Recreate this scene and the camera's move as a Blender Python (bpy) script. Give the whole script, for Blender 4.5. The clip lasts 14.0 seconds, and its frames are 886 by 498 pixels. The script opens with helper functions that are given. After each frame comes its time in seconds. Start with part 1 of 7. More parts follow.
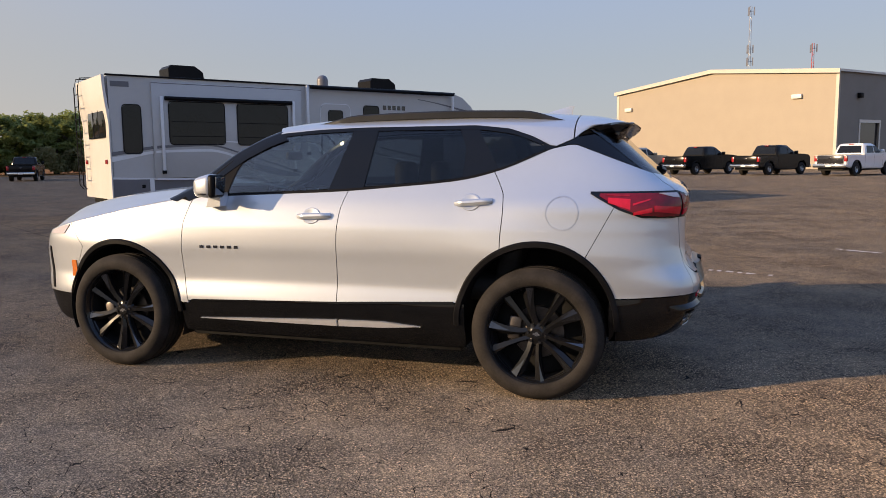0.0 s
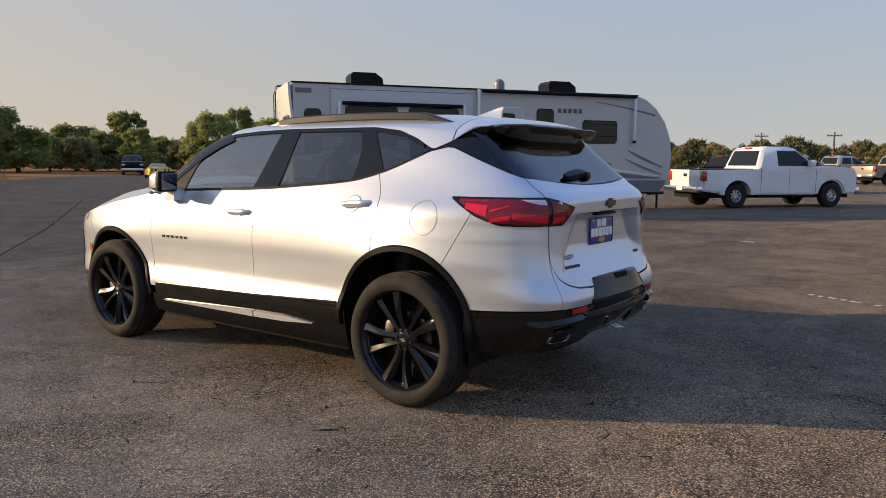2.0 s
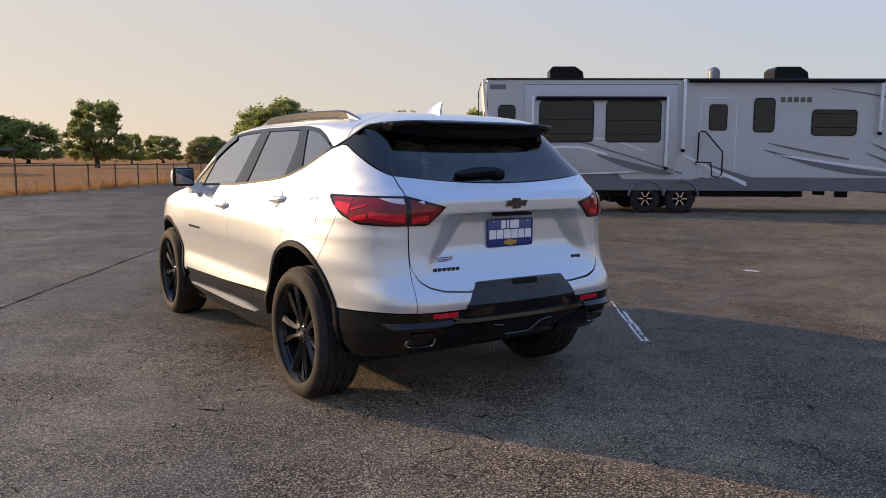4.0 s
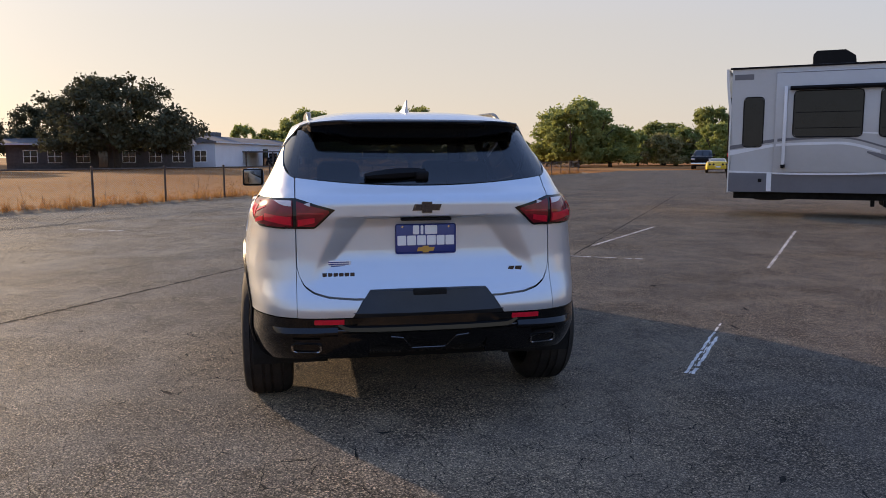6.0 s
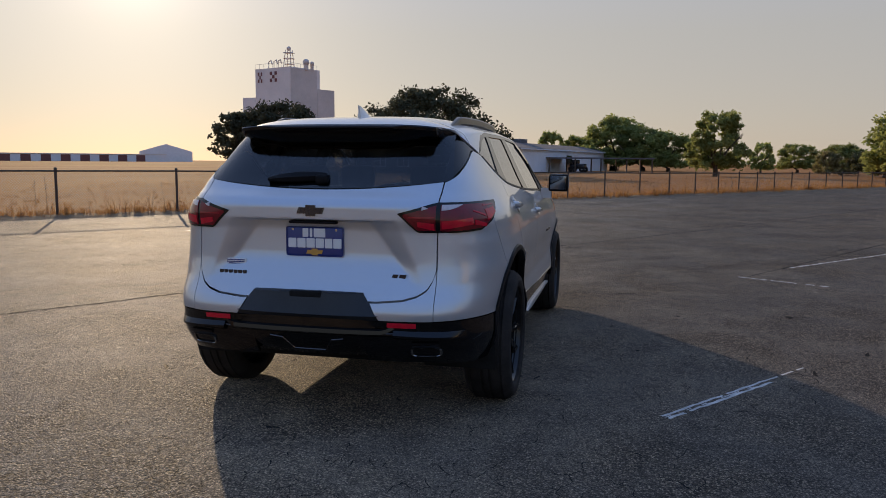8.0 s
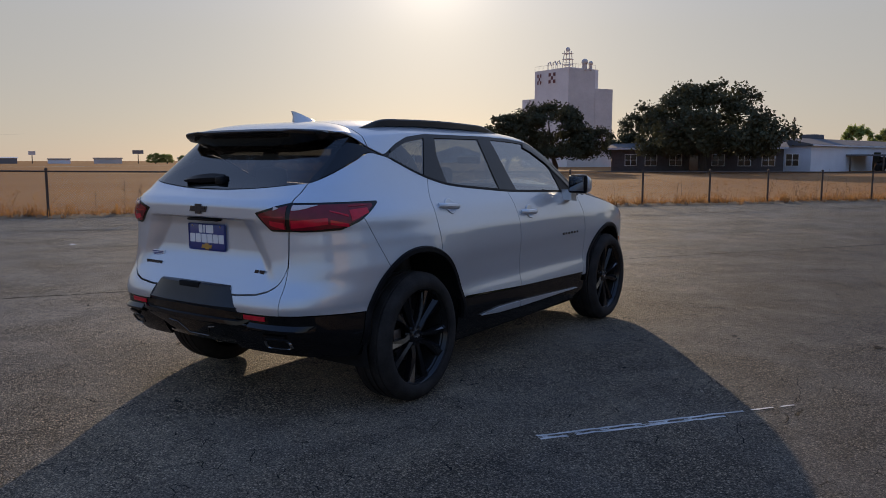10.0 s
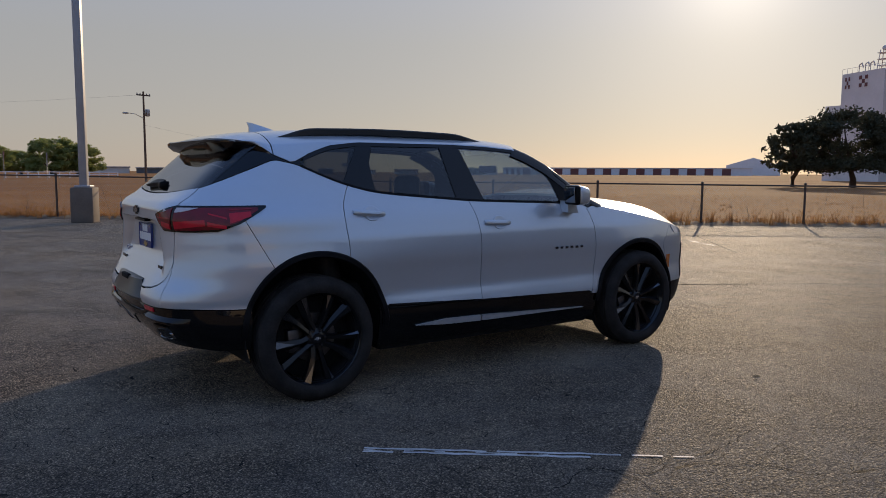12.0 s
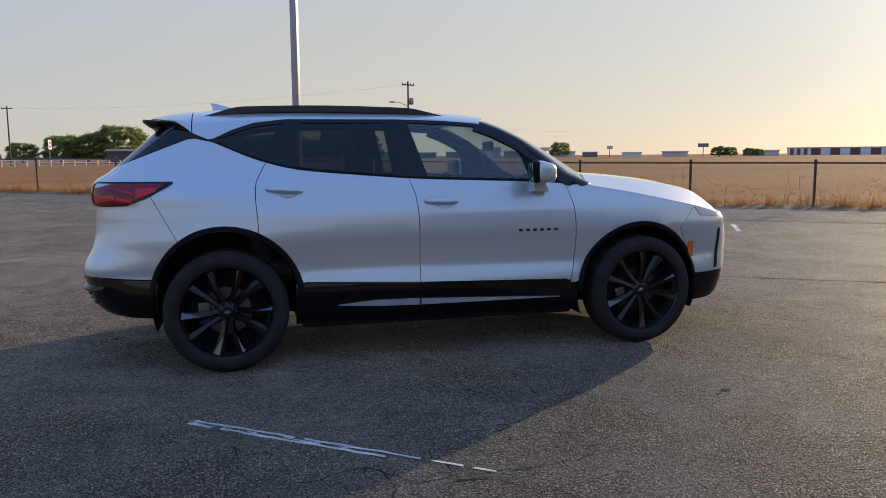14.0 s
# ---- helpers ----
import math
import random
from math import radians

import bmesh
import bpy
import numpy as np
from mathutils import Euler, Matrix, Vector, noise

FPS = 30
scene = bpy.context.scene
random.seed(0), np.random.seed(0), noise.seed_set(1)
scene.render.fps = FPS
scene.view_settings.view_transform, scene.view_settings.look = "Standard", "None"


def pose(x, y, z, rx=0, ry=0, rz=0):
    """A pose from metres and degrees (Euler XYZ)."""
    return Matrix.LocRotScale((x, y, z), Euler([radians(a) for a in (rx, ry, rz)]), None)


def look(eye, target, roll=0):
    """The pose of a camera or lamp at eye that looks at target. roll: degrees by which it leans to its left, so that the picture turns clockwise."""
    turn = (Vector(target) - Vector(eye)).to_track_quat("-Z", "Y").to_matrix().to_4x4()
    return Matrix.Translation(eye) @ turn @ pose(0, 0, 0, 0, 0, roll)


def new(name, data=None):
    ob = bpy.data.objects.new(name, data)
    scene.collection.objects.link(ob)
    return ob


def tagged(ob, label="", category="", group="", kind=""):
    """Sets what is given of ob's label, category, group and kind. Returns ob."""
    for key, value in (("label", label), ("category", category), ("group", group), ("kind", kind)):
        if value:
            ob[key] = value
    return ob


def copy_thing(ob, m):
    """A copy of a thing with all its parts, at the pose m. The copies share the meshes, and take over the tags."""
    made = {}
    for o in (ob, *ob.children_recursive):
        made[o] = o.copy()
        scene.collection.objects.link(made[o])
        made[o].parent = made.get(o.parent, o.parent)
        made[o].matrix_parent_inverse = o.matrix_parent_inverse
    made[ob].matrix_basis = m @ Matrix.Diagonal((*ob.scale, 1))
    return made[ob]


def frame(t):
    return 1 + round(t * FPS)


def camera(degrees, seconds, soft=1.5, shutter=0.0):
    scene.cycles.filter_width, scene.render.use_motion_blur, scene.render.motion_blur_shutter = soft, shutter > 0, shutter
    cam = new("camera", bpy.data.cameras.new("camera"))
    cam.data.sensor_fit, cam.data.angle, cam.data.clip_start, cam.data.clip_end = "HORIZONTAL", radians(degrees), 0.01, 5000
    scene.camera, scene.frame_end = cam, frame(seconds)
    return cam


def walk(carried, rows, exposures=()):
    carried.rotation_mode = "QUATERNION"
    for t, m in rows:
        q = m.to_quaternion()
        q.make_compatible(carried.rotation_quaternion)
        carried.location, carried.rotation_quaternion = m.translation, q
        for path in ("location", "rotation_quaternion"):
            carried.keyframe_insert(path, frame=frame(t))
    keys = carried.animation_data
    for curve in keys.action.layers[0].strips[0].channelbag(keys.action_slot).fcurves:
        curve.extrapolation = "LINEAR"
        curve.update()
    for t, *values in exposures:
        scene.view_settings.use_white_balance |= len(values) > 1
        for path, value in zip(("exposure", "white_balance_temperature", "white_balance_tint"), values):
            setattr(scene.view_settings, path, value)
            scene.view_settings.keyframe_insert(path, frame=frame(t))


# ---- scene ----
cam = camera(60.7, 14.0, soft=0.9)
PATH = [
    (0, (2.205, -5.149, 1.393), (1.614, -3.253, 1.157), -0.6),
    (0.5, (2.712, -4.982, 1.389), (1.97, -3.141, 1.145), -0.5),
    (1, (3.16, -4.752, 1.392), (2.276, -2.974, 1.153), -0.3),
    (1.5, (3.644, -4.511, 1.38), (2.624, -2.807, 1.148), 0.1),
    (2, (4.069, -4.189, 1.381), (2.909, -2.575, 1.155), 0.4),
    (2.5, (4.476, -3.852, 1.395), (3.176, -2.349, 1.171), 0.4),
    (2.7, (4.63, -3.704, 1.409), (3.274, -2.251, 1.184), 0.4),
    (4.8, (5.838, -1.859, 1.404), (4.037, -1.026, 1.151), -0.1),
    (5, (5.894, -1.658, 1.413), (4.06, -0.901, 1.159), -0.2),
    (5.5, (5.958, -1.136, 1.416), (4.054, -0.576, 1.166), -0.2),
    (6, (6.031, -0.603, 1.411), (4.078, -0.248, 1.167), -0.2),
    (6.5, (6.023, -0.075, 1.407), (4.044, 0.071, 1.165), -0.2),
    (7, (6.015, 0.464, 1.404), (4.029, 0.407, 1.169), -0.0),
    (9.3, (5.416, 2.869, 1.415), (3.647, 1.966, 1.184), 0.4),
    (9.5, (5.32, 3.066, 1.417), (3.583, 2.101, 1.186), 0.3),
    (10, (5.007, 3.544, 1.424), (3.367, 2.422, 1.192), 0.0),
    (10.5, (4.676, 3.995, 1.423), (3.145, 2.728, 1.196), -0.1),
    (11, (4.274, 4.41, 1.425), (2.87, 3.002, 1.209), -0.1),
    (11.5, (3.852, 4.792, 1.416), (2.582, 3.261, 1.21), 0.1),
    (12, (3.382, 5.108, 1.403), (2.259, 3.466, 1.201), 0.3),
    (12.5, (2.887, 5.401, 1.395), (1.914, 3.665, 1.19), 0.3),
    (13, (2.366, 5.595, 1.383), (1.553, 3.781, 1.166), 0.1),
    (13.5, (1.822, 5.726, 1.368), (1.171, 3.85, 1.132), -0.2),
    (14, (1.283, 5.774, 1.351), (0.792, 3.851, 1.106), -0.4),
]
EXPOSURES = ((0, .30, 6680, 12), (2.5, .38, 6850, 11), (5, .70, 6850, 14), (5.5, .70, 6850, 14), (7, .28, 6700, 11), (9.5, -.06, 6350, 11), (11, -.14, 6280, 11), (12.5, -.16, 6280, 11), (13, -.08, 6280, 9), (14, .42, 6260, 8))
walk(cam, [(t, look(eye, target, roll)) for t, eye, target, roll in PATH], EXPOSURES)

# ---- light ----
SUN_AZ, SUN_EL = -145.0, 14.8
world = bpy.data.worlds.new("world")
scene.world = world
world.use_nodes = True
wn = world.node_tree.nodes
sky = wn.new("ShaderNodeTexSky")
sky.sky_type = "NISHITA"
sky.sun_disc = False
sky.sun_elevation = radians(SUN_EL)
sky.sun_rotation = radians(90 - SUN_AZ)
sky.air_density, sky.dust_density, sky.ozone_density, sky.altitude = 1.0, 0.4, 1.5, 0
wl = world.node_tree.links
way, part_z = wn.new("ShaderNodeTexCoord"), wn.new("ShaderNodeSeparateXYZ")
wl.new(way.outputs["Generated"], part_z.inputs[0])


def veil(colors):
    """Haze by height over the horizon."""
    r = wn.new("ShaderNodeValToRGB")
    for k, (p, c) in enumerate(colors):
        e = r.color_ramp.elements[k] if k < 2 else r.color_ramp.elements.new(p)
        e.position, e.color = p, (*c, 1)
    wl.new(part_z.outputs[2], r.inputs[0])
    return r.outputs[0]


warm = veil(((0.0, (0.65, 0.545, 0.465)), (0.9, (0.32, 0.50, 0.98)), (0.16, (0.61, 0.565, 0.515)), (0.38, (0.54, 0.62, 0.82))))
cool = veil(((0.0, (0.52, 0.53, 0.56)), (0.9, (0.26, 0.46, 1.00)), (0.12, (0.46, 0.52, 0.61)), (0.38, (0.36, 0.53, 0.92))))
side_of = wn.new("ShaderNodeVectorMath")              # how far towards the sun's side of the sky
side_of.operation = "DOT_PRODUCT"
side_of.inputs[1].default_value = (math.cos(radians(SUN_AZ)), math.sin(radians(SUN_AZ)), 0)
wl.new(way.outputs["Generated"], side_of.inputs[0])
turn = wn.new("ShaderNodeMapRange")
turn.interpolation_type = "SMOOTHSTEP"
turn.inputs[1].default_value, turn.inputs[2].default_value = -0.35, 0.85
wl.new(side_of.outputs["Value"], turn.inputs[0])
both = wn.new("ShaderNodeMix")
both.data_type = "RGBA"
wl.new(turn.outputs[0], both.inputs[0])
wl.new(cool, both.inputs[6])
wl.new(warm, both.inputs[7])
lift, thin = wn.new("ShaderNodeVectorMath"), wn.new("ShaderNodeVectorMath")
lift.operation = thin.operation = "SCALE"
lift.inputs["Scale"].default_value, thin.inputs["Scale"].default_value = 23.0, 0.5
wl.new(both.outputs[2], lift.inputs[0])
wl.new(sky.outputs[0], thin.inputs[0])
haze = wn.new("ShaderNodeMix")                       # a veil of haze over the clear sky
haze.data_type, haze.blend_type = "RGBA", "ADD"
haze.inputs[0].default_value = 1.0
wl.new(lift.outputs[0], haze.inputs[7])
wn["Background"].inputs["Strength"].default_value = 0.028
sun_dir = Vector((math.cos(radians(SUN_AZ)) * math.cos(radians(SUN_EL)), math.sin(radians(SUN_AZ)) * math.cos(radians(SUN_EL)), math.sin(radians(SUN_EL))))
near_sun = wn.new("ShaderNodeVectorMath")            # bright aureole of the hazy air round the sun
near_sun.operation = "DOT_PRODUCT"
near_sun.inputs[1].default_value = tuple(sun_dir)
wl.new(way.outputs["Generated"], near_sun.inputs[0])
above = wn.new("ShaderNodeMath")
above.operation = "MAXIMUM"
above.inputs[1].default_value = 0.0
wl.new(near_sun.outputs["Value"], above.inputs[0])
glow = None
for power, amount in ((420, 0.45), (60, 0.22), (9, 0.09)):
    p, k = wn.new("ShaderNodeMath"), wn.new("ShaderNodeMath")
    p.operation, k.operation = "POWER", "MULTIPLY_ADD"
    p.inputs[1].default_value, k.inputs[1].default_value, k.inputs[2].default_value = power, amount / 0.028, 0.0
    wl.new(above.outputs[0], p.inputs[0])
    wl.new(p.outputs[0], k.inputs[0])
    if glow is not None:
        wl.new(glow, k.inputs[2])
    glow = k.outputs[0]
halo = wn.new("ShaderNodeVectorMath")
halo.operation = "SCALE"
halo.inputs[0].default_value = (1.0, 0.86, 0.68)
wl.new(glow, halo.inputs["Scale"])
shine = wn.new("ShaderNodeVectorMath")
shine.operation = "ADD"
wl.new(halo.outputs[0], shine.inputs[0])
wl.new(thin.outputs[0], haze.inputs[6])
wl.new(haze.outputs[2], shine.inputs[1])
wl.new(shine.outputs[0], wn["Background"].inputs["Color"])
sun_data = bpy.data.lights.new("sun", "SUN")
sun_data.energy, sun_data.angle, sun_data.color = 5.0, radians(0.6), (1.0, 0.735, 0.455)
sun = new("sun", sun_data)
sun.matrix_world = look(tuple(sun_dir * 50), (0, 0, 0))
scene.view_settings.exposure = 0.0


# ---- materials ----
def material(name, color, rough=0.5, metal=0.0, coat=0.0, vary=0.0, scale=8.0, bump=0.0, bscale=60.0, color2=None, spec=0.5, objrand=0.0):
    """A principled surface with two scales of variation and fine relief."""
    m = bpy.data.materials.new(name)
    m.use_nodes = True
    nt = m.node_tree
    n, l = nt.nodes, nt.links
    b = n["Principled BSDF"]
    b.inputs["Roughness"].default_value, b.inputs["Metallic"].default_value = rough, metal
    b.inputs["Coat Weight"].default_value, b.inputs["Coat Roughness"].default_value = coat, 0.03
    b.inputs["Specular IOR Level"].default_value = spec
    col = (*color, 1)
    b.inputs["Base Color"].default_value = col
    if vary or color2 or bump:
        tc = n.new("ShaderNodeTexCoord")
    if vary or color2:
        a = n.new("ShaderNodeTexNoise")
        a.inputs["Scale"].default_value, a.inputs["Detail"].default_value = scale, 6
        c = n.new("ShaderNodeTexNoise")
        c.inputs["Scale"].default_value, c.inputs["Detail"].default_value = scale * 9.3, 3
        l.new(tc.outputs["Object"], a.inputs["Vector"])
        l.new(tc.outputs["Object"], c.inputs["Vector"])
        mix = n.new("ShaderNodeMath")
        mix.operation = "MULTIPLY_ADD"
        l.new(c.outputs[0], mix.inputs[0])
        mix.inputs[1].default_value = 0.4
        l.new(a.outputs[0], mix.inputs[2])
        r = n.new("ShaderNodeValToRGB")
        c2 = color2 or tuple(min(1, k * (1 + vary)) for k in color)
        c1 = color if color2 else tuple(k * (1 - vary) for k in color)
        r.color_ramp.elements[0].position, r.color_ramp.elements[0].color = 0.5, (*c1, 1)
        r.color_ramp.elements[1].position, r.color_ramp.elements[1].color = 0.9, (*c2, 1)
        l.new(mix.outputs[0], r.inputs[0])
        last = r.outputs[0]
        if objrand:
            oi = n.new("ShaderNodeObjectInfo")
            hs = n.new("ShaderNodeHueSaturation")
            mr = n.new("ShaderNodeMapRange")
            mr.inputs[3].default_value, mr.inputs[4].default_value = 1 - objrand, 1 + objrand
            l.new(oi.outputs["Random"], mr.inputs[0])
            l.new(mr.outputs[0], hs.inputs["Value"])
            l.new(last, hs.inputs["Color"])
            last = hs.outputs[0]
        l.new(last, b.inputs["Base Color"])
    if bump:
        t = n.new("ShaderNodeTexNoise")
        t.inputs["Scale"].default_value, t.inputs["Detail"].default_value = bscale, 4
        l.new(tc.outputs["Object"], t.inputs["Vector"])
        bp = n.new("ShaderNodeBump")
        bp.inputs["Strength"].default_value, bp.inputs["Distance"].default_value = bump, 0.01
        l.new(t.outputs[0], bp.inputs["Height"])
        l.new(bp.outputs[0], b.inputs["Normal"])
    return m


def glass(name, tint, rough=0.0, power=1.9, most=0.85, least=0.11):
    """A thin tinted pane: it lets tinted light through and mirrors by Fresnel."""
    m = bpy.data.materials.new(name)
    m.use_nodes = True
    n, l = m.node_tree.nodes, m.node_tree.links
    n.remove(n["Principled BSDF"])
    tr, gl, mx, fr = n.new("ShaderNodeBsdfTransparent"), n.new("ShaderNodeBsdfGlossy"), n.new("ShaderNodeMixShader"), n.new("ShaderNodeLayerWeight")
    pw, sc = n.new("ShaderNodeMath"), n.new("ShaderNodeMath")
    pw.operation, sc.operation = "POWER", "MULTIPLY_ADD"
    pw.inputs[1].default_value, sc.inputs[1].default_value, sc.inputs[2].default_value = power, most, least
    tr.inputs[0].default_value = (*tint, 1)
    gl.inputs["Roughness"].default_value = rough
    fr.inputs[0].default_value = 0.5
    l.new(fr.outputs["Facing"], pw.inputs[0])
    l.new(pw.outputs[0], sc.inputs[0])
    l.new(sc.outputs[0], mx.inputs[0])
    l.new(tr.outputs[0], mx.inputs[1])
    l.new(gl.outputs[0], mx.inputs[2])
    l.new(mx.outputs[0], n["Material Output"].inputs[0])
    return m


def leafy(m, through_light=0.42):
    """Lets light through the leaves of a leaf material."""
    n, l = m.node_tree.nodes, m.node_tree.links
    b, tl, mx = n["Principled BSDF"], n.new("ShaderNodeBsdfTranslucent"), n.new("ShaderNodeMixShader")
    mx.inputs[0].default_value = through_light
    l.new(b.inputs["Base Color"].links[0].from_socket, tl.inputs[0])
    l.new(b.outputs[0], mx.inputs[1])
    l.new(tl.outputs[0], mx.inputs[2])
    l.new(mx.outputs[0], n["Material Output"].inputs[0])
    return m


PAINT = material("pearl_white_paint", (0.535, 0.572, 0.618), 0.35, 0.55, 1.0, vary=0.015, scale=3)
PAINT.node_tree.nodes["Principled BSDF"].inputs["Coat IOR"].default_value = 1.8
GLOSS = material("gloss_black", (0.004, 0.004, 0.0045), 0.05, 0, 0.0, vary=0.2, scale=5, spec=0.42)
CLAD = material("black_plastic", (0.007, 0.007, 0.008), 0.40, vary=0.2, scale=12, bump=0.1, bscale=400, spec=0.1)
RAILBLACK = material("satin_black_rail", (0.02, 0.021, 0.023), 0.28, vary=0.15, scale=9, spec=0.38)
RUBBER = material("tyre_rubber", (0.026, 0.023, 0.021), 0.8, vary=0.35, scale=9, bump=0.2, bscale=120, spec=0.18)
RIM = material("gloss_black_rim", (0.008, 0.008, 0.009), 0.14, 0.0, 0.0, vary=0.2, scale=9, spec=0.4)
MACHINED = material("smoked_alloy", (0.10, 0.104, 0.114), 0.12, 0.95, 0.3, vary=0.1, scale=30)
DISC = material("brake_steel", (0.10, 0.09, 0.085), 0.4, 0.9, vary=0.3, scale=20)
EXHAUST = material("exhaust_steel", (0.30, 0.29, 0.28), 0.22, 0.95, vary=0.15, scale=30)
CHROME = material("chrome", (0.75, 0.75, 0.76), 0.08, 1.0, vary=0.05, scale=10)
INSERT = material("bright_silver_trim", (0.66, 0.67, 0.69), 0.30, 0.6, vary=0.05, scale=20)
SATIN = material("satin_silver", (0.52, 0.54, 0.57), 0.3, 0.7, vary=0.05, scale=20)
UNDER = material("underbody_black", (0.016, 0.016, 0.016), 0.8, vary=0.3, scale=8, spec=0.1)
CABIN = material("charcoal_cabin", (0.03, 0.03, 0.032), 0.7, vary=0.2, scale=14, bump=0.1, bscale=200)
SCREEN_TRIM = material("pale_cabin_trim", (0.35, 0.33, 0.30), 0.7, vary=0.08, scale=10)
PANE_F = glass("light_tint_glass", (0.62, 0.70, 0.68), 0.0, 1.7, 0.95, 0.075)
PANE_R = glass("privacy_glass", (0.20, 0.215, 0.225), 0.0, 2.1, 0.95, 0.035)
PANE_B = glass("dark_rear_glass", (0.15, 0.155, 0.16), 0.0, 3.4, 0.90, 0.05)
RED = material("red_lens", (0.60, 0.010, 0.03), 0.08, 0, 0.0, vary=0.12, scale=25)
MIDRED = material("mid_red_lens", (0.32, 0.007, 0.018), 0.08, 0, 0.0, vary=0.15, scale=25)
DARKRED = material("dark_red_lens", (0.17, 0.004, 0.012), 0.08, 0, 0.0, vary=0.2, scale=25)
CLEARLENS = material("clear_lens", (0.58, 0.52, 0.53), 0.1, 0.1, 0.6, vary=0.08, scale=60)
AMBER = material("amber_lens", (0.55, 0.15, 0.02), 0.15, 0, 1.0, vary=0.1, scale=30)
NAVY = material("navy_plate", (0.022, 0.040, 0.19), 0.35, 0, 0.3, vary=0.05, scale=20)
WHITEPAINT = material("white_enamel", (0.78, 0.78, 0.78), 0.4, vary=0.03, scale=20)
GOLD = material("gold_enamel", (0.55, 0.36, 0.10), 0.3, 0.6, vary=0.05, scale=40)
DARKCHROME = material("dark_chrome", (0.10, 0.10, 0.105), 0.22, 0.9, vary=0.1, scale=20)
MIRROR = material("mirror_glass", (0.22, 0.23, 0.245), 0.03, 1.0, vary=0.02, scale=4)
BADGE = material("black_badge", (0.03, 0.03, 0.035), 0.15, 0.3, 0.6, vary=0.1, scale=40)


# ---- helpers for meshes ----
def mesh_from(name, verts, faces, mat, parent=None, label="", smooth=True, kind=""):
    me = bpy.data.meshes.new(name)
    me.from_pydata([tuple(v) for v in verts], [], faces)
    me.update()
    me.materials.append(mat)
    if smooth:
        me.polygons.foreach_set("use_smooth", [True] * len(me.polygons))
        me.set_sharp_from_angle(angle=radians(38))
    ob = new(name, me)
    ob.parent = parent
    if label or kind:
        tagged(ob, label=label, kind=kind)
    return ob


def part(name, bm, mat, parent=None, label="", smooth=True):
    me = bpy.data.meshes.new(name)
    bm.normal_update()
    bm.to_mesh(me)
    bm.free()
    me.materials.append(mat)
    if smooth:
        me.polygons.foreach_set("use_smooth", [True] * len(me.polygons))
        me.set_sharp_from_angle(angle=radians(35))
    ob = new(name, me)
    ob.parent = parent
    if label:
        tagged(ob, label=label)
    return ob


def thing(name, label, category, m=None, group="", kind=""):
    ob = new(name)
    ob.empty_display_size = 0.2
    if m is not None:
        ob.matrix_world = m
    return tagged(ob, label, category, group, kind)


def box(bm, x0, x1, y0, y1, z0, z1, bevel=0.0, seg=2, m=None):
    """A box with rounded edges, added to bm."""
    r = bmesh.ops.create_cube(bm, size=1)
    vs = r["verts"]
    for v in vs:
        v.co = Vector(((x0 + x1) / 2 + v.co.x * (x1 - x0), (y0 + y1) / 2 + v.co.y * (y1 - y0), (z0 + z1) / 2 + v.co.z * (z1 - z0)))
    if bevel:
        es = list({e for v in vs for e in v.link_edges})
        vs = bmesh.ops.bevel(bm, geom=es, offset=bevel, segments=seg, affect="EDGES", profile=0.5)["verts"]
    if m is not None:
        bmesh.ops.transform(bm, matrix=m, verts=list(vs))
    return vs


def tube(bm, pts, r, seg=8, cap=True, taper=None):
    """A round bar along pts; taper gives the radius at each point."""
    pts = [Vector(p) for p in pts]
    rings = []
    for i, p in enumerate(pts):
        d = (pts[min(i + 1, len(pts) - 1)] - pts[max(i - 1, 0)]).normalized()
        u = d.cross(Vector((0, 0, 1)) if abs(d.z) < 0.95 else Vector((1, 0, 0))).normalized()
        w = d.cross(u)
        rr = taper[i] if taper else r
        rings.append([bm.verts.new(p + (u * math.cos(2 * math.pi * k / seg) + w * math.sin(2 * math.pi * k / seg)) * rr) for k in range(seg)])
    for a, b in zip(rings, rings[1:]):
        for k in range(seg):
            bm.faces.new((a[k], a[(k + 1) % seg], b[(k + 1) % seg], b[k]))
    if cap:
        bm.faces.new(rings[0][::-1])
        bm.faces.new(rings[-1])


def lathe(bm, prof, seg=48, axis="y"):
    """Turn a profile of (radius, along) about an axis through the origin."""
    rings = []
    for r, h in prof:
        ring = []
        for k in range(seg):
            a = 2 * math.pi * k / seg
            c, s = r * math.cos(a), r * math.sin(a)
            ring.append(bm.verts.new((c, h, s) if axis == "y" else (c, s, h)))
        rings.append(ring)
    for a, b in zip(rings, rings[1:]):
        for k in range(seg):
            bm.faces.new((a[k], a[(k + 1) % seg], b[(k + 1) % seg], b[k]))
    return rings


def prism(bm, poly, y0, y1, plane="xz"):
    """A flat polygon pushed from y0 to y1 across its plane."""
    def at(p, h):
        return (p[0], h, p[1]) if plane == "xz" else ((h, p[0], p[1]) if plane == "yz" else (p[0], p[1], h))
    a = [bm.verts.new(at(p, y0)) for p in poly]
    b = [bm.verts.new(at(p, y1)) for p in poly]
    bm.faces.new(a)
    bm.faces.new(b[::-1])
    for i in range(len(poly)):
        j = (i + 1) % len(poly)
        bm.faces.new((a[j], a[i], b[i], b[j]))
    bmesh.ops.recalc_face_normals(bm, faces=bm.faces[:])


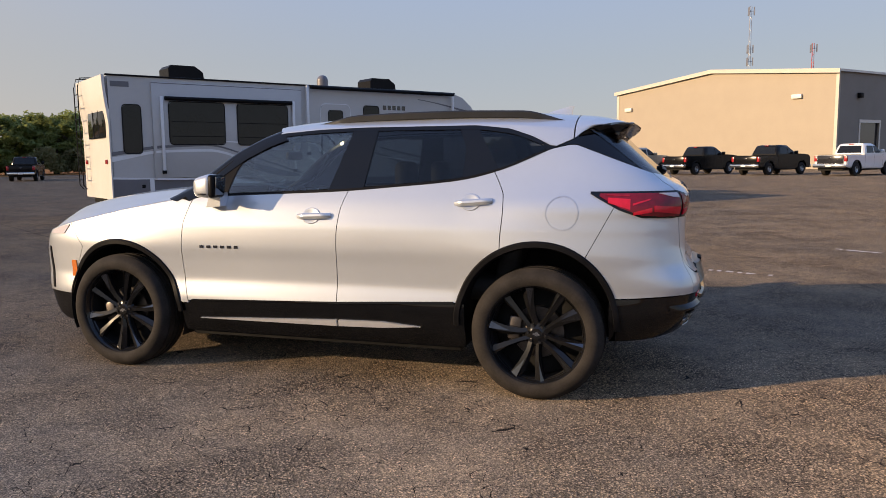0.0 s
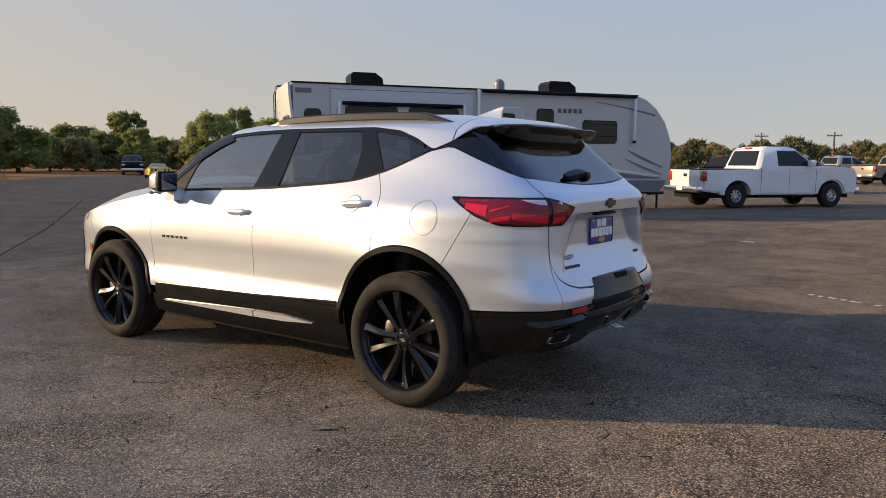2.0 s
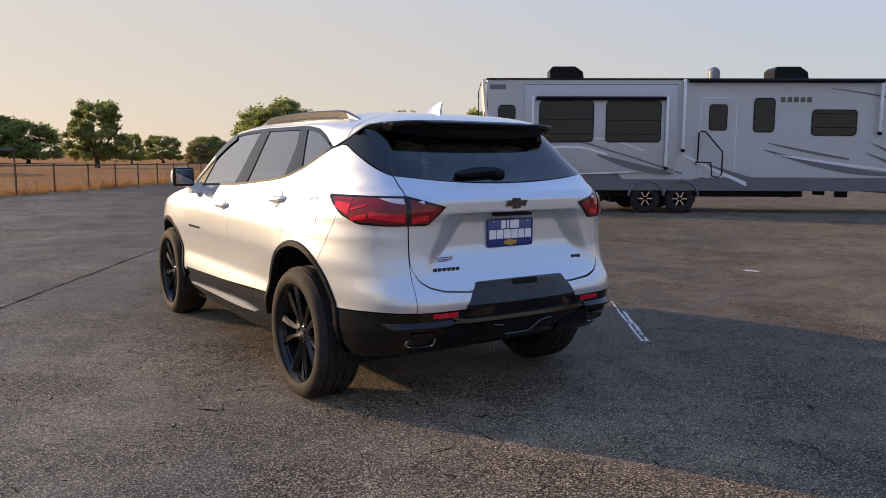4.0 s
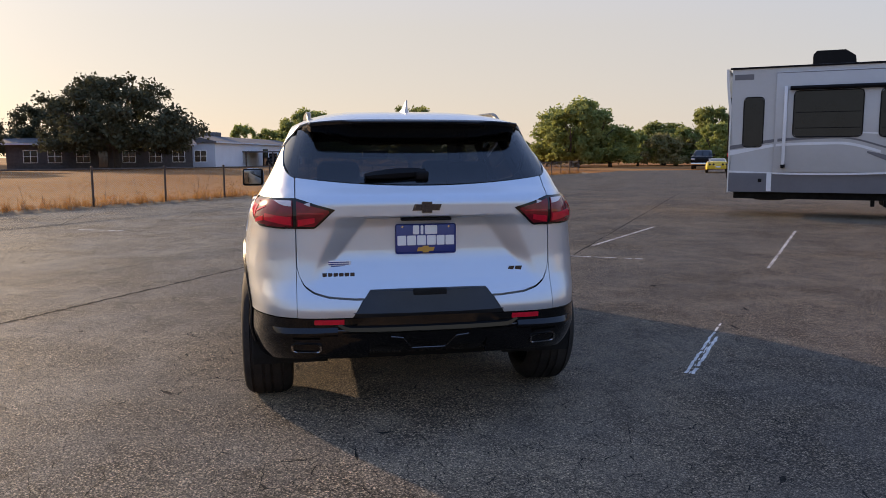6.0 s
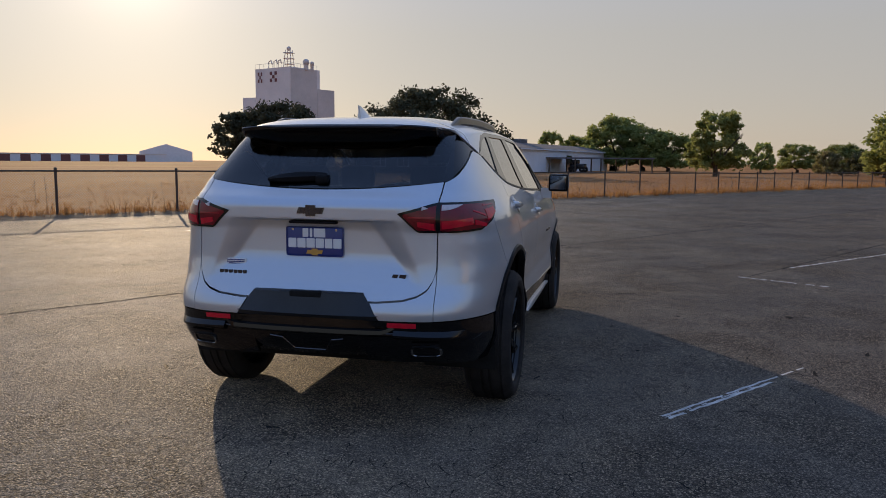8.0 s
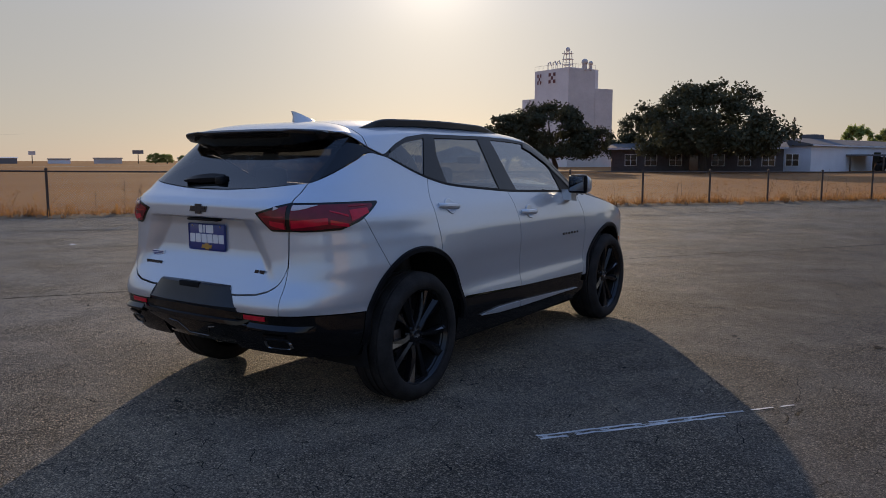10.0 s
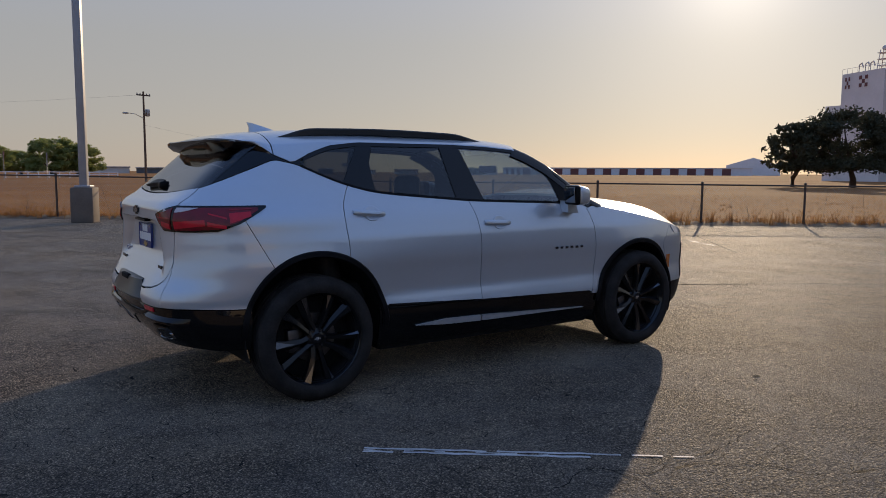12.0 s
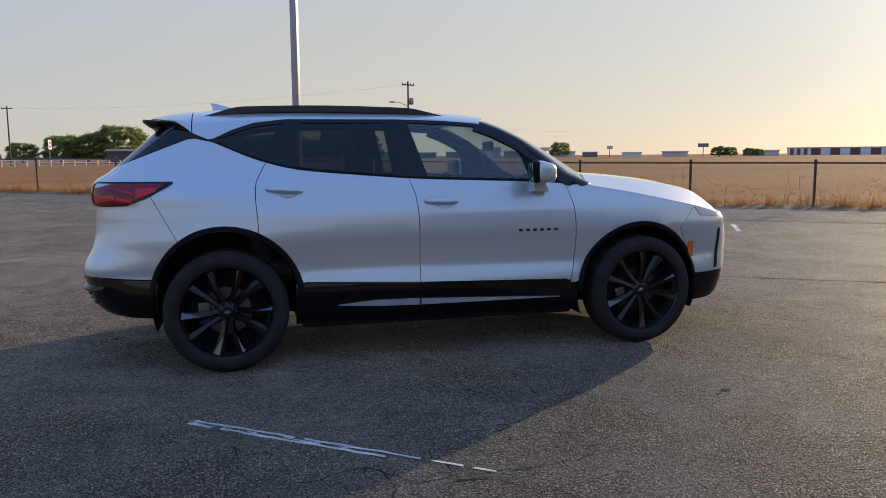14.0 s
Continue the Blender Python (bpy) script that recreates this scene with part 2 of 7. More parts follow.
def curve(*pts):
    """A smooth function through the given (x, y) pairs."""
    xs, ys = [p[0] for p in pts], [p[1] for p in pts]
    d = [(ys[i + 1] - ys[i]) / (xs[i + 1] - xs[i]) for i in range(len(xs) - 1)]
    m = [d[0]] + [0.0 if d[i - 1] * d[i] <= 0 else 2 * d[i - 1] * d[i] / (d[i - 1] + d[i]) for i in range(1, len(d))] + [d[-1]]

    def f(x):
        if x <= xs[0]:
            return ys[0]
        if x >= xs[-1]:
            return ys[-1]
        i = 0
        while x > xs[i + 1]:
            i += 1
        h = xs[i + 1] - xs[i]
        t = (x - xs[i]) / h
        return (2 * t**3 - 3 * t**2 + 1) * ys[i] + (t**3 - 2 * t**2 + t) * h * m[i] + (-2 * t**3 + 3 * t**2) * ys[i + 1] + (t**3 - t**2) * h * m[i + 1]
    return f


def line(*pts):
    xs, ys = [p[0] for p in pts], [p[1] for p in pts]
    return lambda x: float(np.interp(x, xs, ys))


def smooth01(t):
    t = max(0.0, min(1.0, t))
    return t * t * (3 - 2 * t)


# ---- ground ----
def ground_material():
    m = bpy.data.materials.new("dry_field")
    m.use_nodes = True
    n, l = m.node_tree.nodes, m.node_tree.links
    b = n["Principled BSDF"]
    b.inputs["Roughness"].default_value = 0.95
    b.inputs["Specular IOR Level"].default_value = 0.05
    b.inputs["Diffuse Roughness"].default_value = 0.4
    tc = n.new("ShaderNodeTexCoord")
    big, fine = n.new("ShaderNodeTexNoise"), n.new("ShaderNodeTexNoise")
    big.inputs["Scale"].default_value, big.inputs["Detail"].default_value = 0.06, 8
    fine.inputs["Scale"].default_value, fine.inputs["Detail"].default_value = 3.0, 8
    mp = n.new("ShaderNodeMapping")
    mp.inputs["Rotation"].default_value = (0, 0, radians(38))
    mp.inputs["Scale"].default_value = (0.35, 1.6, 1)
    l.new(tc.outputs["Object"], mp.inputs[0])
    l.new(mp.outputs[0], big.inputs["Vector"])
    l.new(tc.outputs["Object"], fine.inputs["Vector"])
    ra, rb = n.new("ShaderNodeValToRGB"), n.new("ShaderNodeValToRGB")
    ra.color_ramp.elements[0].position, ra.color_ramp.elements[0].color = 0.35, (0.34, 0.150, 0.055, 1)
    ra.color_ramp.elements[1].position, ra.color_ramp.elements[1].color = 0.65, (0.47, 0.235, 0.09, 1)
    rb.color_ramp.elements[0].position, rb.color_ramp.elements[0].color = 0.3, (0.6, 0.6, 0.58, 1)
    rb.color_ramp.elements[1].position, rb.color_ramp.elements[1].color = 0.75, (1, 1, 1, 1)
    l.new(big.outputs[0], ra.inputs[0])
    l.new(fine.outputs[0], rb.inputs[0])
    mx = n.new("ShaderNodeMix")
    mx.data_type, mx.blend_type = "RGBA", "MULTIPLY"
    mx.inputs[0].default_value = 1
    l.new(ra.outputs[0], mx.inputs[6])
    l.new(rb.outputs[0], mx.inputs[7])
    l.new(mx.outputs[2], b.inputs["Base Color"])
    bp = n.new("ShaderNodeBump")
    bp.inputs["Strength"].default_value, bp.inputs["Distance"].default_value = 0.8, 0.1
    l.new(fine.outputs[0], bp.inputs["Height"])
    l.new(bp.outputs[0], b.inputs["Normal"])
    return m


def asphalt_material():
    """Worn asphalt: pale aggregate worn through in patches, dark sealed areas, hairline cracks, and a sunlit and a
    shaded side put into the tone.
    """
    m = bpy.data.materials.new("worn_asphalt")
    m.use_nodes = True
    n, l = m.node_tree.nodes, m.node_tree.links
    b = n["Principled BSDF"]
    tc = n.new("ShaderNodeTexCoord")

    def noise_node(scale, detail, rough=0.55, dist=0.0):
        t = n.new("ShaderNodeTexNoise")
        t.inputs["Scale"].default_value, t.inputs["Detail"].default_value = scale, detail
        t.inputs["Roughness"].default_value, t.inputs["Distortion"].default_value = rough, dist
        l.new(tc.outputs["Object"], t.inputs["Vector"])
        return t

    def ramp(src, p0, c0, p1, c1):
        r = n.new("ShaderNodeValToRGB")
        r.color_ramp.elements[0].position, r.color_ramp.elements[0].color = p0, (*c0, 1)
        r.color_ramp.elements[1].position, r.color_ramp.elements[1].color = p1, (*c1, 1)
        l.new(src, r.inputs[0])
        return r.outputs[0]

    def mixed(kind, a, c, fac=None, k=1.0):
        x = n.new("ShaderNodeMix")
        x.data_type, x.blend_type = "RGBA", kind
        x.inputs[0].default_value = k
        if fac is not None:
            l.new(fac, x.inputs[0])
        l.new(a, x.inputs[6])
        l.new(c, x.inputs[7])
        return x.outputs[2]
    def cells(scale, feature="F1", source=None):
        v = n.new("ShaderNodeTexVoronoi")
        v.feature = feature
        v.inputs["Scale"].default_value = scale
        l.new(source or tc.outputs["Object"], v.inputs["Vector"])
        return v

    def calc(kind, a, c):
        x = n.new("ShaderNodeMath")
        x.operation = kind
        for k, q in enumerate((a, c)):
            if isinstance(q, (int, float)):
                x.inputs[k].default_value = q
            else:
                l.new(q, x.inputs[k])
        return x.outputs[0]

    def span(src, a, c, lo, hi):
        x = n.new("ShaderNodeMapRange")
        for k, q in enumerate((a, c, lo, hi)):
            x.inputs[k + 1].default_value = q
        l.new(src, x.inputs[0])
        return x.outputs[0]

    def bent(scale, amount):
        w = noise_node(scale, 4)
        v = n.new("ShaderNodeVectorMath")
        v.operation = "MULTIPLY_ADD"
        v.inputs[1].default_value = (amount, amount, 0)
        l.new(w.outputs["Color"], v.inputs[0])
        l.new(tc.outputs["Object"], v.inputs[2])
        return v.outputs[0]
    patch = noise_node(0.50, 5, 0.60, 0.5)
    sealed = noise_node(0.85, 4, 0.6, 0.8)                   # where tar still covers the stones
    blot = noise_node(3.1, 5, 0.65, 0.3)
    grain = noise_node(150, 3, 0.7)
    pebble, chip = cells(88), cells(125)
    bare = span(sealed.outputs[0], 0.38, 0.64, 0.40, 0.85)
    base = ramp(patch.outputs[0], 0.36, (0.256, 0.225, 0.190), 0.66, (0.345, 0.284, 0.214))
    col = mixed("MULTIPLY", base, ramp(blot.outputs[0], 0.34, (0.80, 0.80, 0.81), 0.68, (1.15, 1.13, 1.09)))
    flow = n.new("ShaderNodeSeparateXYZ")                    # wear split; sun sheen and the car's shadow side also put into the tone
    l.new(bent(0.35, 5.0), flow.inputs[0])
    wear_and_shade = span(calc("ADD", flow.outputs[1], calc("MULTIPLY", flow.outputs[0], 0.12)), 0.2, 4.6, 0.0, 1.0)
    col = mixed("MULTIPLY", col, ramp(wear_and_shade, 0.0, (1.36, 1.33, 1.28), 1.0, (0.72, 0.72, 0.73)))
    tone = ramp(pebble.outputs["Color"], 0.15, (0.42, 0.42, 0.45), 0.92, (1.85, 1.72, 1.52))
    tone = mixed("MULTIPLY", tone, ramp(pebble.outputs["Distance"], 0.30, (1.15, 1.15, 1.15), 0.60, (0.16, 0.16, 0.16)))
    col = mixed("MIX", col, mixed("MULTIPLY", col, tone), fac=bare)
    col = mixed("MULTIPLY", col, ramp(chip.outputs["Color"], 0.1, (0.52, 0.52, 0.54), 0.95, (1.52, 1.48, 1.40)))
    col = mixed("MULTIPLY", col, ramp(grain.outputs[0], 0.38, (0.42, 0.42, 0.42), 0.64, (1.62, 1.58, 1.52)))
    col = mixed("ADD", col, ramp(chip.outputs["Color"], 0.90, (0, 0, 0), 0.97, (0.16, 0.145, 0.12)), k=0.8)
    # broken crazing in the tar, and a few longer cracks
    net = cells(7.5, "DISTANCE_TO_EDGE", bent(9.0, 0.07))
    long = cells(1.5, "DISTANCE_TO_EDGE", bent(2.6, 0.9))
    gate_a, gate_b = noise_node(5.5, 3), noise_node(0.33, 3)
    thin = calc("LESS_THAN", net.outputs["Distance"], span(calc("ADD", gate_a.outputs[0], calc("MULTIPLY", patch.outputs[0], 0.35)), 0.63, 0.85, 0.0, 0.017))
    wide = calc("LESS_THAN", long.outputs["Distance"], span(gate_b.outputs[0], 0.54, 0.72, 0.0, 0.004))
    lt = calc("MAXIMUM", thin, wide)
    dark = n.new("ShaderNodeRGB")
    dark.outputs[0].default_value = (0.016, 0.014, 0.012, 1)
    col = mixed("MIX", col, dark.outputs[0], fac=lt)
    l.new(col, b.inputs["Base Color"])
    l.new(span(pebble.outputs["Color"], 0.0, 1.0, 0.90, 0.62), b.inputs["Roughness"])
    b.inputs["Specular IOR Level"].default_value = 0.08
    b.inputs["Diffuse Roughness"].default_value = 1.0
    dome = calc("MULTIPLY", calc("SUBTRACT", 0.75, pebble.outputs["Distance"]), bare)
    high = calc("SUBTRACT", calc("ADD", dome, calc("MULTIPLY", grain.outputs[0], 0.5)), lt)
    bp = n.new("ShaderNodeBump")
    bp.inputs["Strength"].default_value, bp.inputs["Distance"].default_value = 1.0, 0.009
    l.new(high, bp.inputs["Height"])
    l.new(bp.outputs[0], b.inputs["Normal"])
    return m


FIELD, ASPHALT = ground_material(), asphalt_material()
mesh_from("ground", [(-2500, -2500, -0.012), (2500, -2500, -0.012), (2500, 2500, -0.012), (-2500, 2500, -0.012)], [(0, 1, 2, 3)], FIELD, smooth=False)
tagged(bpy.data.objects["ground"], "dry golden grass field round the parking lot", "ground", kind="structure")
F0, FD = Vector((-9.72, -11.75, 0)), Vector((-0.784, 0.621, 0)).normalized()   # a fence post, and the way of the fence
FN = Vector((FD.y, -FD.x, 0))                                                  # from the fence into the lot
rim = [F0 - FD * 90 + FN * 0.25]
rnd = random.Random(3)
for k in range(1, 120):                                                        # ragged edge of the asphalt along the weeds
    rim.append(F0 + FD * (-90 + k * 1.3) + FN * (0.22 + rnd.uniform(-0.10, 0.12)))
rim += [Vector((-62, 40, 0)), Vector((-66, 62, 0)), Vector((-40, 150, 0)), Vector((120, 190, 0)), Vector((170, 20, 0)), Vector((110, -120, 0))]
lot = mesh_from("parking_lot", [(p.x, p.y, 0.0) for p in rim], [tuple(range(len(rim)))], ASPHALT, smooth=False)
tagged(lot, "worn dark grey cracked asphalt parking lot", "parking lot", kind="structure")


# ---- the car: outline of its body at each height ----
CAR = thing("suv", "pearl white mid-size SUV with black wheels parked on the asphalt", "car")
HALF = curve((.22, .88), (.34, .932), (.42, .946), (.50, .955), (.56, .945), (.64, .929), (.75, .933), (.86, .942), (.97, .937), (1.06, .914), (1.13, .890), (1.20, .858), (1.32, .80), (1.45, .742), (1.57, .685), (1.66, .63))
REAR = curve((.30, 2.14), (.36, 2.27), (.42, 2.345), (.50, 2.40), (.58, 2.425), (.65, 2.44), (.70, 2.42), (.745, 2.385), (.80, 2.35), (.90, 2.325), (1.05, 2.32), (1.12, 2.335), (1.17, 2.335), (1.21, 2.305), (1.26, 2.21), (1.40, 2.03), (1.56, 1.84), (1.66, 1.70))
NOSE = curve((.22, 2.24), (.30, 2.31), (.45, 2.345), (.70, 2.372), (.85, 2.350), (.93, 2.30), (1.0, 2.26), (1.2, 2.24), (1.66, 2.24))
ARCHES = ((-1.405, .392, .487), (1.447, .437, .488))


def half_width(x, z):
    bell = math.exp(-((z - .80) / .26) ** 2)
    w = HALF(z) + .030 * bell * (math.exp(-((x - 1.45) / .5) ** 2) + math.exp(-((x + 1.42) / .5) ** 2))
    haunch = smooth01((x - .9) / .8)
    w += haunch * (.036 * math.exp(-((z - 1.13) / .11) ** 2) + .013 * math.exp(-((z - .75) / .18) ** 2))
    if x > 1.0:
        w *= 1 - .008 * ((x - 1.0) / 1.3) ** 2
    if x < -.9:
        w *= 1 - .015 * ((-.9 - x) / 1.3) ** 2
    return w


CACHE = {}


def outline(k):
    """x and y along the body's outline at the k-th level of height, from the nose's middle round to the tail's middle."""
    if k not in CACHE:
        z = k * .006
        af, ar = NOSE(z), REAR(z)
        nf, nr = 5.1, 5.8 + 3.0 * smooth01((z - 1.18) / .15)
        pts = []
        for i in range(120):
            c = math.cos(math.pi / 2 * i / 120) ** (2 / nf)
            pts.append((-af * c, half_width(-af * c, z) * (1 - c**nf) ** (1 / nf)))
        for i in range(161):
            c = math.cos(math.pi / 2 * (1 - i / 160)) ** (2 / nr)
            pts.append((ar * c, half_width(ar * c, z) * max(0, 1 - c**nr) ** (1 / nr)))
        a = np.array(pts)
        CACHE[k] = a[:, 0], a[:, 1], np.r_[0, np.cumsum(np.hypot(*np.diff(a, axis=0).T))]
    return CACHE[k]


def section(z):
    """x, y and way along the outline at height z, between two levels."""
    k = int(z / .006)
    t = z / .006 - k
    return [a * (1 - t) + b * t for a, b in zip(outline(k), outline(k + 1))]


def at_x(x, z):
    xs, ys, s = section(z)
    return float(np.interp(x, xs, s))


def at_y(y, z):
    xs, ys, s = section(z)
    return float(np.interp(-y, -ys[160:], s[160:]))


def side_y(x, z):
    xs, ys, s = section(z)
    return float(np.interp(x, xs, ys))


def rear_x(y, z):
    xs, ys, s = section(z)
    return float(np.interp(-abs(y), -ys[160:], xs[160:]))


def arch(x, base):
    for xc, zc, r in ARCHES:
        if abs(x - xc) < r:
            base = max(base, zc + math.sqrt(r * r - (x - xc) ** 2))
    return base


def sheet(name, rows, mat, parent, label="", off=0.0, flange=0.018, side=1):
    """A panel from a grid of points, pushed out by off, with its edges folded inward."""
    P = np.array(rows, float)
    du = np.gradient(P, axis=1)
    dv = np.gradient(P, axis=0)
    N = np.cross(du, dv)
    N /= np.linalg.norm(N, axis=2, keepdims=True) + 1e-12
    mid = P.reshape(-1, 3).mean(0) - np.array([0.1, 0, 0.75])
    flip = (N.reshape(-1, 3).mean(0) @ mid) < 0
    if flip:
        N = -N
    P = P + N * off
    nv, nu = P.shape[:2]
    verts = [tuple(p) for p in P.reshape(-1, 3)]
    faces = [(j * nu + i, j * nu + i + 1, (j + 1) * nu + i + 1, (j + 1) * nu + i) for j in range(nv - 1) for i in range(nu - 1)]
    if flange:
        ring = [(0, i) for i in range(nu)] + [(j, nu - 1) for j in range(1, nv)] + [(nv - 1, i) for i in range(nu - 2, -1, -1)] + [(j, 0) for j in range(nv - 2, 0, -1)]
        k0 = len(verts)
        verts += [tuple(P[j, i] - N[j, i] * flange) for j, i in ring]
        for a in range(len(ring)):
            b = (a + 1) % len(ring)
            faces.append((ring[a][0] * nu + ring[a][1], k0 + a, k0 + b, ring[b][0] * nu + ring[b][1]))
    if side < 0:
        verts = [(x, -y, z) for x, y, z in verts]
    if (side < 0) != bool(flip):
        faces = [f[::-1] for f in faces]
    return mesh_from(name, verts, faces, mat, parent, label)


def spaced(nu, ease=0.0):
    t = np.linspace(0, 1, nu)
    return t * (1 - ease) + ease * (0.5 - 0.5 * np.cos(math.pi * t))


def panel(name, e0, e1, zb, zt, nu, nv, mat, side, parent=None, label="", off=0.0, gap=0.0025, flange=0.018, ease=0.6):
    """A panel of the body between two edges (way along the outline by height) and two heights (by x and y)."""
    rows = []
    for v in spaced(nv):
        row = []
        for u in spaced(nu, ease):
            z = 0.8
            for _ in range(9):
                a, b = e0(z) + gap, e1(z) - gap
                w = a + (b - a) * u
                xs, ys, s = section(z)
                x, y = float(np.interp(w, s, xs)), float(np.interp(w, s, ys))
                lo, hi = zb(x, y) + gap, zt(x, y) - gap
                z = lo + (hi - lo) * v
            row.append((x, y, z))
        rows.append(row)
    return sheet(name, rows, mat, parent or CAR, label, off, flange, side)


def by_x(f):
    return lambda z: at_x(f(z), z)


def by_y(f):
    return lambda z: at_y(f(z), z)


SEAM_F = curve((.40, -.85), (.48, -.865), (.62, -.892), (.80, -.903), (.98, -.892), (1.08, -.868), (1.17, -.835))
SEAM_M = curve((.45, .200), (.52, .203), (.90, .205), (1.08, .220), (1.14, .236), (1.22, .265))
SEAM_R = curve((.50, 1.235), (.90, 1.235), (1.10, 1.245), (1.18, 1.240), (1.24, 1.215), (1.32, 1.17))
BELT = curve((-.95, 1.150), (-.6, 1.172), (.2, 1.203), (.55, 1.229), (.96, 1.268), (1.19, 1.322), (1.5, 1.448))
WTOP = curve((-.88, 1.175), (-.72, 1.31), (-.56, 1.43), (-.40, 1.51), (-.26, 1.553), (0, 1.572), (.3, 1.580), (1.0, 1.576), (1.24, 1.548), (1.38, 1.502), (1.5, 1.453))
EAVE = line((-.40, 1.535), (-.26, 1.575), (0, 1.594), (.3, 1.602), (1.0, 1.598), (1.24, 1.570), (1.38, 1.522), (1.49, 1.468), (1.52, 1.462), (1.62, 1.505), (1.75, 1.55))
SILL = line((-.9, .487), (.2, .515), (1.0, .552))
HOOD_EDGE = curve((-2.16, .915), (-1.9, .972), (-1.66, 1.020), (-1.35, 1.082), (-1.1, 1.125), (-.95, 1.150), (-.8, 1.17))
SHOULDER = line((1.15, 1.315), (1.19, 1.324), (1.5, 1.448), (1.60, 1.470), (1.645, 1.468), (2.10, 1.305), (2.2, 1.29))
GLASS_LOW = lambda y: 1.262 + .045 * (abs(y) / .66) ** 2
GATE_LOW = line((0, .70), (.37, .703), (.50, .715), (.57, .735), (.615, .765), (.64, .81), (.652, .86))
GATE_EDGE = .655
BUMPER_LINE = line((.70, 1.65), (.80, 1.70), (.85, 1.735), (1.115, 1.89), (1.13, 1.90))


def bumper_edge(z):
    xc, zc, r = ARCHES[1]
    return max(BUMPER_LINE(z), xc + math.sqrt(max(0, r * r - (z - zc) ** 2)))


def fender_front(z):
    return line((.45, -1.90), (.60, -1.85), (.82, -1.735), (.975, -1.875))(z)


for side in (-1, 1):
    panel("front_fender", by_x(fender_front), by_x(SEAM_F), lambda x, y: arch(x, .47), lambda x, y: HOOD_EDGE(x), 60, 26, PAINT, side)
    panel("front_door", by_x(SEAM_F), by_x(SEAM_M), lambda x, y: SILL(x), lambda x, y: BELT(x), 40, 40, PAINT, side, ease=0)
    panel("rear_door", by_x(SEAM_M), by_x(SEAM_R), lambda x, y: arch(x, SILL(x)), lambda x, y: BELT(x), 60, 40, PAINT, side, ease=0.5)
    panel("quarter_panel", by_x(SEAM_R), by_y(lambda z: GATE_EDGE), lambda x, y: 1.113, lambda x, y: SHOULDER(x), 70, 30, PAINT, side, ease=0.2)
    panel("lower_quarter_panel", by_x(SEAM_R), by_x(BUMPER_LINE), lambda x, y: arch(x, .6), lambda x, y: 1.118, 50, 24, PAINT, side, ease=0.3)
    panel("bumper_corner", by_x(bumper_edge), by_y(lambda z: GATE_EDGE), lambda x, y: .606 + .012 * smooth01((x - 1.9) / .4), lambda x, y: line((1.85, 1.135), (1.92, 1.115), (2.05, 1.09), (2.3, 1.09))(x), 50, 40, PAINT, side, ease=0.3)
    panel("bumper_inner_corner", by_y(lambda z: GATE_EDGE), by_y(line((.618, .385), (.64, .37), (.70, .335), (.75, .30))), lambda x, y: .618, lambda x, y: GATE_LOW(y), 30, 14, PAINT, side, gap=0.001, ease=0)
    panel("front_bumper", lambda z: .02, by_x(fender_front), lambda x, y: .478, lambda x, y: HOOD_EDGE(max(x, -2.16)) if x > -2.16 else .915, 50, 26, PAINT, side)
    panel("front_lip", lambda z: .02, by_x(lambda z: -1.865), lambda x, y: .26, lambda x, y: .476, 40, 8, CLAD, side, off=-.004)
    panel("rocker_panel", by_x(lambda z: -.93), by_x(lambda z: 1.02), lambda x, y: .27, lambda x, y: SILL(x) - .004, 50, 10, GLOSS, side, off=-.012, label="gloss black rocker panel")
    panel("rocker_insert", by_x(lambda z: -.79), by_x(lambda z: .20), lambda x, y: .368, lambda x, y: line((-.79, .374), (-.3, .394), (.2, .412))(x), 30, 4, INSERT, side, off=.004, label="satin silver rocker insert", flange=.02)
    panel("rocker_insert", by_x(lambda z: .207), by_x(lambda z: .75), lambda x, y: line((.2, .368), (.5, .374), (.75, .392))(x), lambda x, y: line((.2, .412), (.5, .416), (.75, .396))(x), 30, 4, INSERT, side, off=.004, label="satin silver rocker insert", flange=.02)
    panel("door_moulding", by_x(lambda z: -.84), by_x(lambda z: .96), lambda x, y: SILL(x) - .004, lambda x, y: SILL(x) + .012, 40, 3, GLOSS, side, off=.005, flange=.012)
    panel("rear_lower_bumper", by_x(lambda z: 1.87), by_y(lambda z: .30), lambda x, y: .355 + .04 * smooth01((x - 2.0) / .4), lambda x, y: .604 + .012 * smooth01((x - 1.9) / .4), 50, 14, GLOSS, side, off=-.003, label="gloss black lower rear bumper")
    # black lips of the wheel arches
    for xc, zc, r in ARCHES:
        rows = []
        for rr, dy in ((r + .004, .002), (r - .004, .009), (r - .030, .008), (r - .040, -.03)):
            row = []
            for k in range(49):
                a = math.radians(-2 + 184 * k / 48) if xc > 0 else math.radians(2 + 176 * k / 48)
                x, z = xc + rr * math.cos(a), max(.405 if xc > 0 else .33, zc + rr * math.sin(a))
                row.append((x, side_y(x, max(z, .42)) + dy, z))
            rows.append(row)
        sheet("wheel_arch_lip", rows, CLAD, CAR, "black plastic wheel arch lip", 0, .03, side)
        bm = bmesh.new()
        for k in range(40):
            a0, a1 = math.radians(-20 + 220 * k / 40), math.radians(-20 + 220 * (k + 1) / 40)
            q = [(xc + (r - .02) * math.cos(a), zc + (r - .02) * math.sin(a)) for a in (a0, a1)]
            for ya, yb in ((.50, .90),):
                bm.faces.new([bm.verts.new(v) for v in ((q[0][0], side * ya, q[0][1]), (q[1][0], side * ya, q[1][1]), (q[1][0], side * yb, q[1][1]), (q[0][0], side * yb, q[0][1]))])
